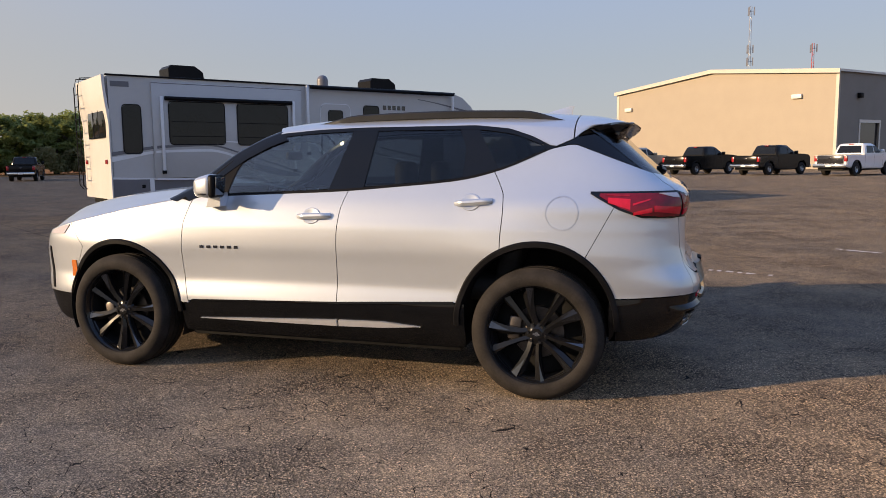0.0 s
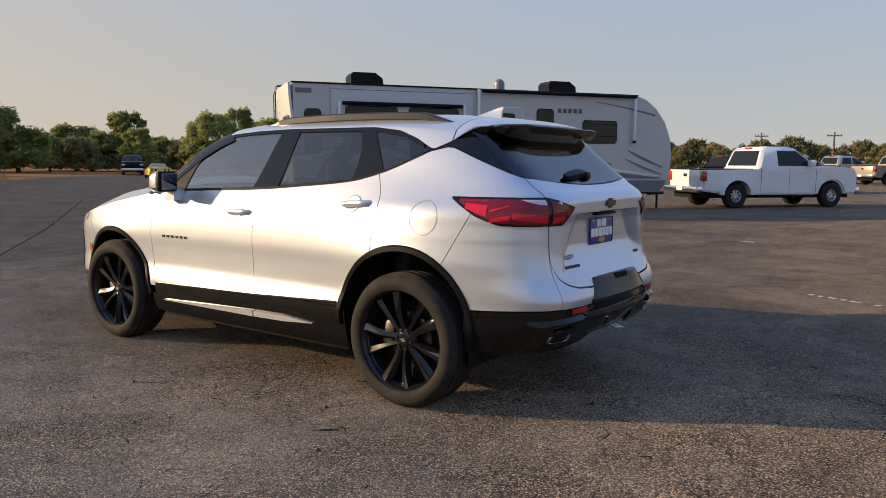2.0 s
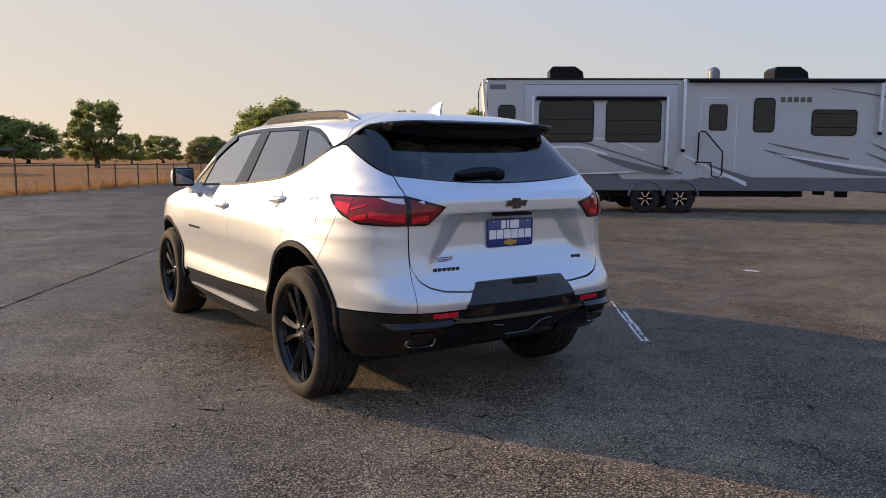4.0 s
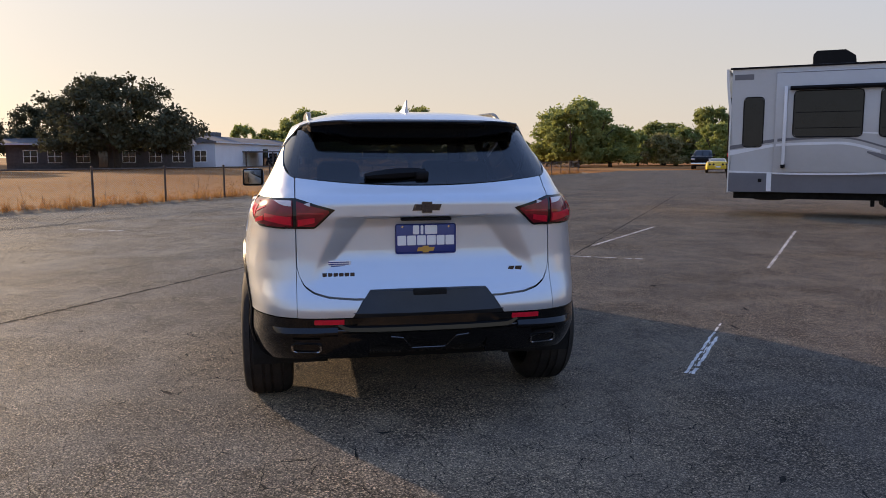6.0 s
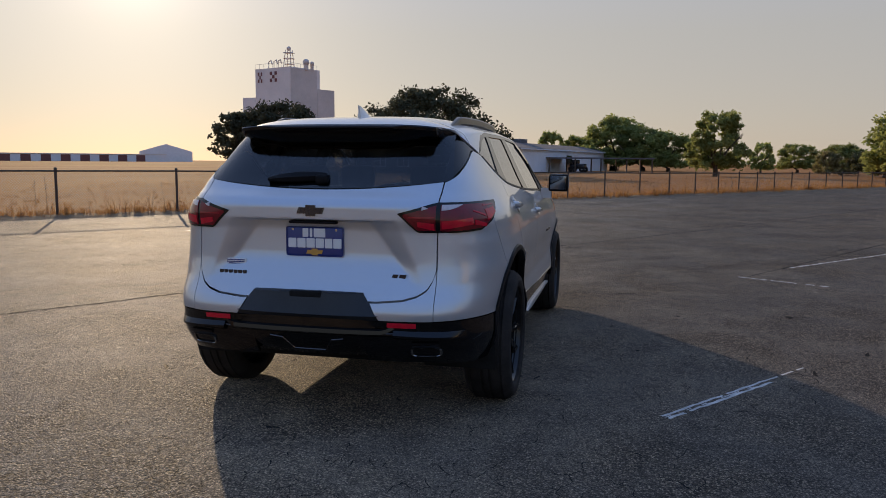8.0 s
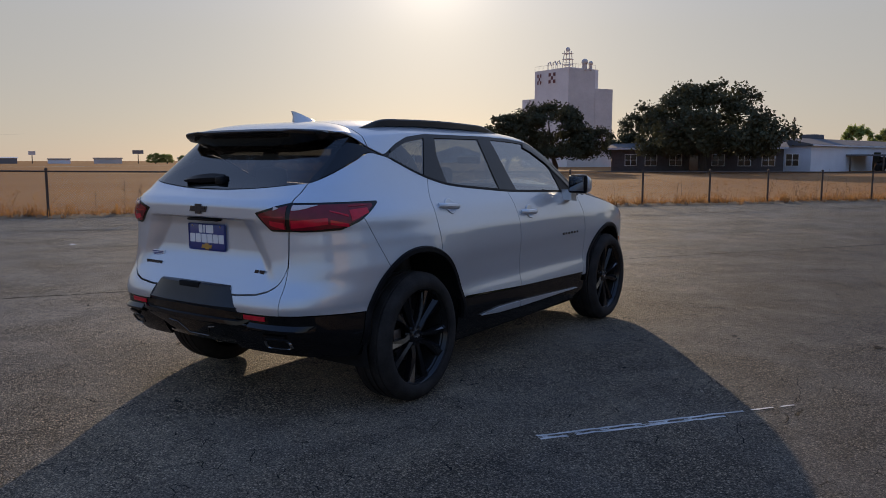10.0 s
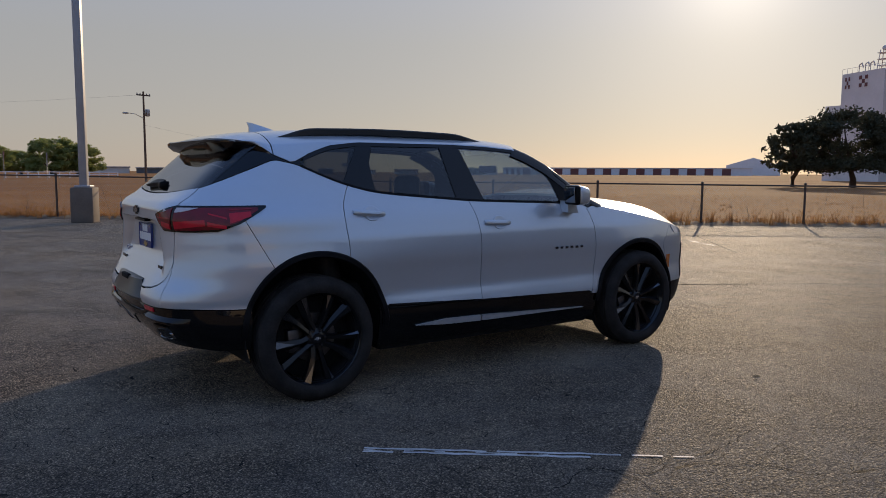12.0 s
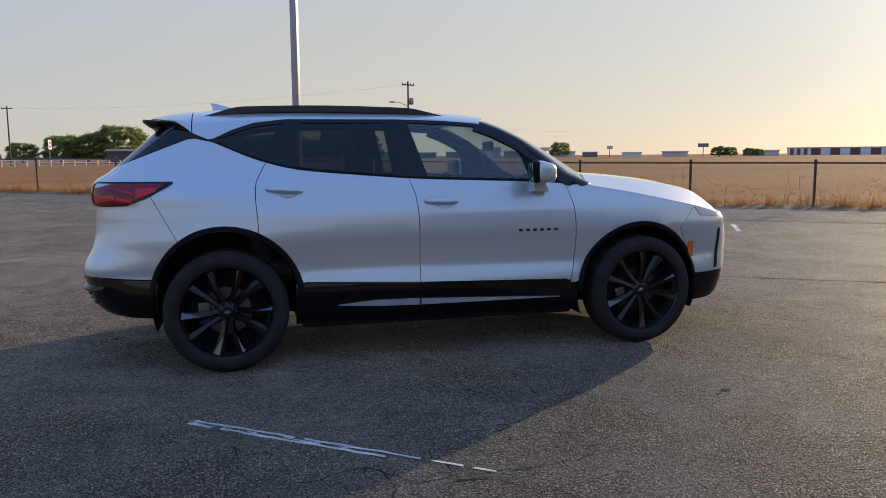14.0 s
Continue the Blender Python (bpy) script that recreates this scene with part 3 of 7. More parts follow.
            bm.faces.new([bm.verts.new(v) for v in ((q[0][0], side * .50, q[0][1]), (q[1][0], side * .50, q[1][1]), (xc, side * .50, zc))])
        part("wheel_well", bm, UNDER, CAR, "dark wheel well liner")
    # glass and pillars
    pane = dict(off=-.004, flange=.004)
    panel("front_side_window", by_x(line((1.15, -.60), (1.25, -.585), (1.35, -.555), (1.45, -.47))), by_x(line((1.20, .125), (1.57, .235))), lambda x, y: BELT(x) + .014, lambda x, y: WTOP(x) - .006, 30, 16, PANE_F, side, label="tinted front side window", **pane)
    panel("rear_side_window", by_x(line((1.20, .350), (1.57, .395))), by_x(line((1.25, .975), (1.34, .985), (1.46, .985), (1.57, .935))), lambda x, y: BELT(x) + .014, lambda x, y: WTOP(x) - .006, 26, 16, PANE_R, side, label="dark tinted rear side window", **pane)
    panel("quarter_window", by_x(line((1.28, 1.225), (1.57, 1.045))), by_x(lambda z: 1.487), lambda x, y: BELT(x) + .010, lambda x, y: max(WTOP(x) - .004, BELT(x) + .012), 24, 12, PANE_R, side, label="dark tinted quarter window", **pane)
    panel("pillar_cover", by_x(line((1.20, .118), (1.57, .228))), by_x(line((1.20, .356), (1.57, .401))), lambda x, y: BELT(x) + .004, lambda x, y: WTOP(x) + .004, 8, 14, GLOSS, side, off=.001)
    panel("pillar_cover", by_x(line((1.25, .970), (1.34, .980), (1.46, .980), (1.57, .930))), by_x(line((1.28, 1.232), (1.57, 1.052))), lambda x, y: BELT(x) + .004, lambda x, y: WTOP(x) + .004, 8, 14, GLOSS, side, off=.001)
    panel("mirror_sail", by_x(line((1.15, -.90), (1.31, -.72), (1.40, -.61))), by_x(line((1.15, -.595), (1.25, -.58), (1.35, -.55), (1.45, -.465))), lambda x, y: BELT(x) + .004, lambda x, y: WTOP(x) - .004, 12, 12, CLAD, side, off=.001)
    panel("window_moulding", by_x(lambda z: -.80), by_x(lambda z: 1.44), lambda x, y: WTOP(x) - .010, lambda x, y: EAVE(x) + .002 if x > -.3 else WTOP(x) + .02, 60, 4, GLOSS, side, off=.002, flange=.02)
    panel("belt_moulding", by_x(lambda z: -.86), by_x(lambda z: 1.46), lambda x, y: BELT(x) - .004, lambda x, y: BELT(x) + .014, 60, 3, CLAD, side, off=.003, flange=.015)
    panel("rear_pillar_cover", by_x(lambda z: 1.40), by_y(lambda z: .645), lambda x, y: SHOULDER(x) + .002 if x > 1.46 else WTOP(x), lambda x, y: EAVE(x) + .008 if x < 1.62 else 1.513 + .04 * (x - 1.62) / .26, 50, 20, GLOSS, side, off=-.004, ease=0.2)

    # tail light: black housing, red lens with a clear reversing strip
    def lamp_top(x, y):
        return 1.204 if y > .655 else 1.206 - .056 * ((.655 - y) / .2)

    def lamp_low(x, y):
        if y > .70:
            return line((1.74, 1.192), (1.80, 1.160), (1.92, 1.098), (2.05, 1.055), (2.20, 1.050))(x)
        return 1.052 if y > .56 else 1.052 + .096 * ((.56 - y) / .105)
    tip, inner = by_x(lambda z: 1.745), by_y(lambda z: .457)
    lamp = panel("tail_light", tip, inner, lamp_low, lamp_top, 60, 10, GLOSS, side, label="red tail light in a black housing", off=.006, ease=0, flange=.03)
    inset = .013
    panel("lens", by_x(lambda z: 1.80), by_y(lambda z: .662), lambda x, y: lamp_low(x, y) + inset, lambda x, y: lamp_top(x, y) - inset, 40, 8, DARKRED, side, lamp, "dark red outer lens", off=.010, ease=0, flange=.01)
    panel("lens", by_y(lambda z: .646), by_y(lambda z: .485), lambda x, y: lamp_low(x, y) + inset, lambda x, y: lamp_top(x, y) - inset, 16, 8, DARKRED, side, lamp, "dark red inner lens", off=.010, ease=0, flange=.01)
    panel("reversing_lens", by_x(lambda z: 2.10), by_y(lambda z: .665), lambda x, y: 1.160 + .028 * smooth01((2.26 - x) / .16), lambda x, y: 1.189, 20, 5, CLEARLENS, side, lamp, "clear reversing light strip", off=.0125, ease=0, flange=.004)
    for xa, xb, za, zb, ha, hb, mt in ((1.85, 1.985, 1.138, 1.098, .030, .062, RED), (1.995, 2.10, 1.120, 1.150, .016, .012, RED), (2.0, 2.11, 1.070, 1.086, .022, .030, RED), (1.84, 1.98, 1.174, 1.170, .010, .012, MIDRED)):
        panel("light_bar", by_x(lambda z: xa), by_x(lambda z: xb), lambda x, y: za + (zb - za) * (x - xa) / (xb - xa), lambda x, y: za + ha + (zb + hb - za - ha) * (x - xa) / (xb - xa), 14, 4, mt, side, lamp, "bright red light bar" if mt is RED else "", off=.0125, ease=0, flange=.006)
    panel("light_bar", by_x(lambda z: 2.118), by_y(lambda z: .668), lambda x, y: 1.092 - .020 * smooth01((.86 - y) / .2), lambda x, y: 1.128 - .012 * smooth01((.86 - y) / .2), 14, 4, RED, side, lamp, "bright red light bar", off=.0125, ease=0, flange=.006)
    panel("light_bar", by_x(lambda z: 2.13), by_y(lambda z: .668), lambda x, y: 1.062, lambda x, y: 1.068, 14, 3, MIDRED, side, lamp, "", off=.0125, ease=0, flange=.004)
    panel("reversing_lens", by_y(lambda z: .64), by_y(lambda z: .575), lambda x, y: 1.164 + .015 * (.64 - y) / .065, lambda x, y: lamp_top(x, y) - .018, 10, 4, CLEARLENS, side, lamp, "clear reversing light strip", off=.0125, ease=0, flange=.004)
    panel("light_bar", by_y(lambda z: .64), by_y(lambda z: .555), lambda x, y: 1.066 + .02 * (.64 - y) / .085, lambda x, y: 1.104 + .01 * (.64 - y) / .085, 10, 4, RED, side, lamp, "bright red light bar", off=.0125, ease=0, flange=.006)
    panel("light_bar", by_y(lambda z: .64), by_y(lambda z: .51), lambda x, y: 1.124, lambda x, y: 1.136, 10, 3, MIDRED, side, lamp, "", off=.0125, ease=0, flange=.004)
    panel("reflector", by_y(lambda z: .575), by_y(lambda z: .425), lambda x, y: .583, lambda x, y: .611, 10, 4, RED, side, label="red rear reflector", off=.004, ease=0, flange=.012)
    # front lamps and vent
    panel("headlight", by_x(line((.85, -2.15), (.97, -2.10))), by_x(line((.85, -1.98), (.955, -1.885))), lambda x, y: .90 - .07 * (-1.9 - x), lambda x, y: HOOD_EDGE(x) - .008, 14, 6, CLEARLENS, side, label="clear headlight lens", off=.006, ease=0)
    panel("bumper_vent", by_x(line((.50, -2.12), (.80, -2.165))), by_x(line((.50, -2.085), (.80, -2.135))), lambda x, y: .50, lambda x, y: .80, 6, 14, CLAD, side, off=.005, ease=0)
    panel("side_marker", by_x(lambda z: -1.868), by_x(lambda z: -1.815), lambda x, y: .60, lambda x, y: .72, 5, 6, AMBER, side, label="amber side marker light", off=.006, ease=0)
    # fuel door: a thin round seam
    if side < 0:
        rows = []
        for rr, dy in ((.0965, .001), (.0965, .0035), (.090, .0035), (.090, .001)):
            rows.append([(1.585 + rr * math.cos(a), side_y(1.585 + rr * math.cos(a), 1.085 + rr * math.sin(a)) + dy - .0015, 1.085 + rr * math.sin(a)) for a in np.linspace(0, 2 * math.pi, 49)])
        fd = sheet("fuel_door_seam", rows, SATIN, CAR, "round fuel door seam", 0, 0, side)

# hood, windscreen and roof: an edge on the body's side and a crowned middle
HOOD_RISE = curve((0, .02), (.1, .105), (.2, .136), (.4, .135), (.65, .115), (1, .075))
rows = []
for v in spaced(40):
    x = -2.16 + v * 1.16
    z = HOOD_EDGE(x) + .002
    y = side_y(x, z) - .003
    rise = HOOD_RISE(v)
    xm = x - .15 * (1 - v) - .16 * v
    row = []
    for q in np.linspace(-1, 1, 41):
        k = 1 - abs(q) ** 2.6
        row.append((x + (xm - x) * k, y * q, z + rise * k + .010 * math.exp(-((abs(q) - .62) / .12) ** 2) * smooth01(v * 3)))
    rows.append(row)
sheet("hood", rows, PAINT, CAR, "", 0, .02)
rows, prows = [], ([], [])
for v in spaced(24):
    x = -1.02 + v * .74
    z = line((-1.02, 1.145), (-.86, 1.215), (-.72, 1.335), (-.56, 1.452), (-.40, 1.532), (-.28, 1.575))(x)
    y = side_y(x, z) - .020
    xm, zm = -1.36 + v * .92, 1.115 + .50 * (1 - (1 - v) ** 1.25)
    rows.append([(xm + (x - xm) * abs(q) ** 2.4, y * q, zm + (z - zm) * abs(q) ** 2.4) for q in np.linspace(-1, 1, 33)])
    for s, pr in zip((-1, 1), prows):
        x2 = x + .055
        z2 = z - .050 if x > -.95 else z - .01
        k = .90**2.4
        pr.append([(xm + (x - xm) * k, s * y * .90, zm + (z - zm) * k + .006), (x - .012, s * (y + .004), z + .006), (x + .012, s * (y + .022), z - .004), (x2, s * (side_y(x2, z2) + .004), z2)])
sheet("windscreen", rows, PANE_F, CAR, "light tinted windscreen", 0, .004)
for pr in prows:
    sheet("windscreen_pillar", pr, GLOSS, CAR, "black windscreen pillar", 0.002, .02)
TOPLINE = curve((-.46, 1.615), (-.2, 1.652), (.3, 1.684), (.8, 1.692), (1.3, 1.682), (1.62, 1.660), (1.75, 1.648))
CAP_EDGE = line((-.40, 1.535), (-.26, 1.575), (0, 1.594), (.3, 1.602), (1.0, 1.600), (1.24, 1.592), (1.62, 1.565), (1.75, 1.555))


def roof_row(x):
    """A line across the roof: crowned top, rounded edge and a side that runs down to the windows."""
    z = CAP_EDGE(x)
    low = min(EAVE(x), z - .006)
    y = side_y(x, z) + .002
    cap = []
    for q in np.sin(np.linspace(-math.pi / 2, math.pi / 2, 41)):
        xx = x - .16 * (1 - abs(q) ** 2.4) * smooth01((.1 - x) / .38)
        cap.append((xx, y * q, z + (TOPLINE(xx) - z) * (1 - abs(q) ** 4.2)))
    flank = [(x, side_y(x, z + (low - z) * t) + .002, z + (low - z) * t) for t in (1, .8, .6, .4, .2)]
    return [(a, -b, c) for a, b, c in flank] + cap + [(a, b, c) for a, b, c in reversed(flank)]


def roof_z(x, y):
    z = CAP_EDGE(x)
    return z + (TOPLINE(x) - z) * (1 - min(1, abs(y) / side_y(x, z)) ** 4.2)


sheet("roof", [roof_row(x) for x in np.linspace(-.28, 1.618, 60)], PAINT, CAR, "", 0.001, .02)

# tailgate with its plate recess, and the rear window
def gate_x(y, z):
    """The tailgate's face, with the recess round the plate."""
    outer, inn = line((.80, .585), (1.10, .455))(z), line((.80, .53), (1.10, .30))(z)
    slope = max(0.0, min(1.0, (outer - abs(y)) / max(.03, outer - inn)))
    return rear_x(y, z) - .058 * slope * smooth01((1.112 - z) / .014) * smooth01((z - .74) / .20)


rows = []
for v in spaced(96):
    row = []
    for q in np.linspace(-1, 1, 121):
        y = q * (GATE_EDGE - .004)
        lo, hi = GATE_LOW(abs(y)) + .009, GLASS_LOW(y) - .003
        z = lo + (hi - lo) * v
        row.append((gate_x(y, z), y, z))
    rows.append(row)
gate = sheet("tailgate", rows, PAINT, CAR, "", 0, .02)
rows = []
for v in spaced(24):
    row = []
    for q in np.linspace(-1, 1, 41):
        lo = GLASS_LOW(q * .655) + .003
        z = lo + (1.575 - lo) * v
        y = q * (.690 - .06 * v)
        row.append((rear_x(y, z) - .003, y, z))
    rows.append(row)
sheet("rear_window", rows, PANE_B, CAR, "dark tinted rear window", 0, .004)
# spoiler: white top skin that carries on from the roof, over a black body
front = np.array(roof_row(1.626))
tail = []
for i, (x, y, z) in enumerate(front):
    k = abs(i - 25) / 20
    if k <= 1:
        q = y / abs(front[5][1])
        tail.append((1.925 - .03 * abs(q) ** 2.5 - .06 * smooth01((abs(q) - .75) / .25), .580 * q, 1.608 - .016 * abs(q) ** 4))
    else:
        tail.append((1.80 - .05 * (k - 1) / .25, math.copysign(.606, y), 1.586 - .008 * (k - 1) / .25))
tail = np.array(tail)
skin = []
for t in np.linspace(0, 1, 14):
    r = front * (1 - t) + tail * t
    r[:, 2] += .010 * math.sin(math.pi * t)
    skin.append([tuple(p) for p in r])
sp = new("spoiler")
sp.parent = CAR
tagged(sp, label="black roof spoiler with a white top")
sheet("spoiler_skin", skin, PAINT, sp, "white spoiler top", 0.001, .012)
SK = [np.array(skin[k]) for k in (1, 4, 7, 10, 13)]
ends = []
bm = bmesh.new()
for i in range(5, 46, 2):
    q = (i - 25) / 20
    top = [SK[k][i] - np.array((0, math.copysign(.004, q) if abs(q) > .9 else 0, .012)) for k in range(5)]
    tx, ty, tz = top[-1]
    low = .020 * smooth01((abs(q) - .60) / .2) - .022 * smooth01((.5 - abs(q)) / .1)
    end = smooth01((abs(q) - .86) / .14)
    lip = .006 * smooth01((abs(q) - .46) / .03)              # the middle of the trailing edge sits a little lower
    sec = [tuple(p) for p in top] + [(1.972 - .02 * q * q - .06 * q ** 6, ty * .99, tz + .004 + lip), (1.980 - .02 * q * q - .06 * q ** 6, ty * .99, tz - .002 + lip), (1.976 - .02 * q * q - .06 * q ** 6, ty * .99, tz - .012), (1.935 - .02 * q * q - .05 * q ** 6, ty * (.985 + .02 * end), tz - .042 + .012 * end), (1.885 - .05 * q * q, ty * (.99 + .04 * end), 1.520 + low + .036 * end), (1.82 - .05 * q * q, ty * (.99 + .05 * end), 1.497 + low + .030 * end), (1.70, ty * (1 + .05 * end), 1.49), (top[0][0], top[0][1] * .985, 1.50)]
    ends.append([bm.verts.new(p) for p in sec])
for a, b in zip(ends, ends[1:]):
    for k in range(len(a)):
        j = (k + 1) % len(a)
        bm.faces.new((a[k], a[j], b[j], b[k]))
bm.faces.new(ends[0])
bm.faces.new(ends[-1])
bmesh.ops.recalc_face_normals(bm, faces=bm.faces[:])
part("spoiler_body", bm, GLOSS, sp, "gloss black spoiler body")

# black centre of the rear bumper, lower valance, exhausts
rows = []
for z, hw, x in ((.752, .285, 2.36), (.750, .295, 2.425), (.744, .30, 2.444), (.645, .375, 2.478), (.640, .385, 2.482)):
    rows.append([(x - .045 * abs(q) ** 3, q * hw, z) for q in np.linspace(-1, 1, 25)])
sheet("bumper_step_pad", rows, RAILBLACK, CAR, "satin black plastic bumper step pad", 0, .03)
rows = []
for z, hw, x in ((.640, .385, 2.470), (.636, .40, 2.455), (.565, .43, 2.455), (.558, .44, 2.475), (.545, .46, 2.470)):
    rows.append([(x - .055 * abs(q) ** 3, q * hw, z) for q in np.linspace(-1, 1, 25)])
sheet("bumper_centre", rows, GLOSS, CAR, "gloss black bumper centre", 0, .03)
rows = []
for z, hw, x in ((.548, .66, 2.385), (.535, .67, 2.395), (.52, .66, 2.385), (.46, .60, 2.33), (.415, .54, 2.28), (.405, .52, 2.15)):
    rows.append([(x + .055 - .125 * abs(q) ** 2.5, q * hw, z) for q in np.linspace(-1, 1, 33)])
sheet("rear_valance", rows, GLOSS, CAR, "gloss black rear valance", 0, .02)
VAL_X = line((.405, 2.205), (.415, 2.335), (.46, 2.385), (.52, 2.440), (.535, 2.450))
bm = bmesh.new()
tube(bm, [(VAL_X(z) + .002, y, z) for y, z in ((-.20, .515), (-.135, .505), (-.085, .440), (.085, .440), (.135, .505), (.20, .515))], .0045, 6)
part("tow_eye_trim", bm, DARKCHROME, CAR, "satin silver trim strip")
bm = bmesh.new()
tube(bm, [(2.476 - .055 * abs(q) ** 3, q * .46, .548 + .006 * abs(q)) for q in np.linspace(-1, 1, 25)], .0035, 6)
part("bumper_trim", bm, DARKCHROME, CAR, "satin silver bumper trim strip")
for s in (-1, 1):
    rows = []
    for z, out in ((.574, -.006), (.549, .030), (.538, .030), (.518, -.008)):
        rows.append([(rear_x(y, z) + out * smooth01((.82 - y) / .1), s * y, z - .010 * (y - .46) / .3 - (.020 if out < 0 and z < .55 else 0) * (y - .46) / .3 * -1) for y in np.linspace(.46, .80, 20)])
    sheet("bumper_facet", rows, GLOSS, CAR, "gloss black bumper ledge", 0, .01)
    bm = bmesh.new()
    cs = [(math.copysign(abs(math.cos(a)) ** .45, math.cos(a)), math.copysign(abs(math.sin(a)) ** .45, math.sin(a))) for a in np.linspace(0, 2 * math.pi, 28, endpoint=False)]
    rings = []
    for d, k in ((-.20, .92), (.003, 1.0), (.011, .96), (.004, .84), (-.05, .82)):
        rings.append([bm.verts.new((rear_x(.615 + c[0] * .078 * k, .456 + c[1] * .025 * k) + d, s * (.615 + c[0] * .078 * k), .456 + c[1] * .025 * k)) for c in cs])
    for a, b in zip(rings, rings[1:]):
        for k in range(28):
            bm.faces.new((a[k], a[(k + 1) % 28], b[(k + 1) % 28], b[k]))
    tip = part("exhaust_tip", bm, EXHAUST, CAR, "dark rectangular exhaust tip")
    bm = bmesh.new()
    bm.faces.new([bm.verts.new((rear_x(.615 + c[0] * .070, .456 + c[1] * .021) - .010, s * (.615 + c[0] * .070), .456 + c[1] * .021)) for c in cs])
    part("exhaust_bore", bm, UNDER, tip)

# raised gloss lip under the step pad, turned up at its ends
rows = []
for dz, dx in ((.020, -.012), (.014, .012), (-.006, .016), (-.018, -.012)):
    row = []
    for q in np.linspace(-1, 1, 41):
        y = q * .53
        up_end = smooth01((abs(y) - .40) / .11)
        row.append((2.470 - .055 * min(1, abs(y) / .46) ** 3 - .03 * up_end + dx, y, .556 + .046 * up_end + dz))
    rows.append(row)
sheet("diffuser_lip", rows, GLOSS, CAR, "gloss black raised lip", 0, .02)
for s in (-1, 1):
    rows = []                                                # shallow scoop over each exhaust tip
    for z, out in ((.516, -.002), (.510, .014), (.500, .016), (.493, -.004)):
        rows.append([(rear_x(y, z) + out, s * y, z) for y in np.linspace(.55, .68, 10)])
    sheet("exhaust_brow", rows, GLOSS, CAR, "", 0, .01)

# shell behind the panels, floor pan and cabin
verts, faces = [], []
zs = [z for z in np.linspace(.34, 1.17, 16)]
ring = []
for z in zs:
    xs, ys, s = section(z)
    pick = np.linspace(0, s[-1], 90)
    ring.append([(float(np.interp(p, s, xs)) * (.975 if float(np.interp(p, s, xs)) < 0 else .945), max(0, float(np.interp(p, s, ys)) - .035), float(z)) for p in pick])
for side in (-1, 1):
    k0 = len(verts)
    for r in ring:
        verts += [(x, y * side, z) for x, y, z in r]
    for j in range(len(zs) - 1):
        for i in range(89):
            x, y, z = ring[j][i]
            if any(math.hypot(x - xc, z - zc) < r + .03 for xc, zc, r in ARCHES) or (x < -.85 and z > HOOD_EDGE(x) - .12):
                continue
            a = k0 + j * 90 + i
            faces.append((a, a + 1, a + 91, a + 90))
mesh_from("inner_body", verts, faces, UNDER, CAR, "dark inner body shell")
bm = bmesh.new()
box(bm, -.92, .98, -.86, .86, .235, .34, .03)
box(bm, -2.1, -.9, -.50, .50, .24, .36, .03)
box(bm, .95, 1.78, -.50, .50, .30, .42, .03)
box(bm, 1.75, 2.25, -.55, .55, .43, .52, .02)
box(bm, -2.1, -1.88, -.55, .55, .28, .36, .02)
part("floor_pan", bm, UNDER, CAR, "dark underbody")
bm = bmesh.new()
box(bm, -1.10, -.62, -.72, .72, .95, 1.12, .05, 3)
box(bm, -.62, -.50, -.70, .70, .80, 1.10, .04, 3)
box(bm, -.50, .9, -.12, .12, .45, .78, .04)
part("dashboard", bm, CABIN, CAR, "charcoal dashboard")
bm = bmesh.new()
r = lathe(bm, [(.185 + .014 * math.cos(a), .014 * math.sin(a)) for a in np.linspace(0, 2 * math.pi, 9)], 32, "z")
box(bm, -.17, .17, -.018, .018, -.01, .01)
bmesh.ops.transform(bm, matrix=pose(-.40, -.38, 1.04, 0, -65, 0), verts=bm.verts[:])
part("steering_wheel", bm, CABIN, CAR, "black steering wheel")
for x, y, w in ((.18, -.38, .26), (.18, .38, .26), (1.05, -.40, .30), (1.05, .40, .30)):
    bm = bmesh.new()
    box(bm, x - .32, x + .18, y - w, y + w, .52, .68, .06, 3)
    box(bm, x + .06, x + .20, y - w * .95, y + w * .95, .60, 1.20, .06, 3, Matrix.Translation((x, 0, .6)) @ Matrix.Rotation(radians(14), 4, "Y") @ Matrix.Translation((-x, 0, -.6)))
    box(bm, x + .24, x + .34, y - .13, y + .13, 1.20, 1.38, .045, 3)
    part("seat", bm, CABIN, CAR, "dark seat with a headrest")
bm = bmesh.new()
box(bm, -.58, -.55, -.11, .11, 1.40, 1.46, .012)
part("rear_view_mirror", bm, CABIN, CAR)


# ---- the car: wheels, mirrors, handles, rails, badges ----
def wheel(m):
    w = new("wheel")
    w.parent = CAR
    w.matrix_local = m
    return w


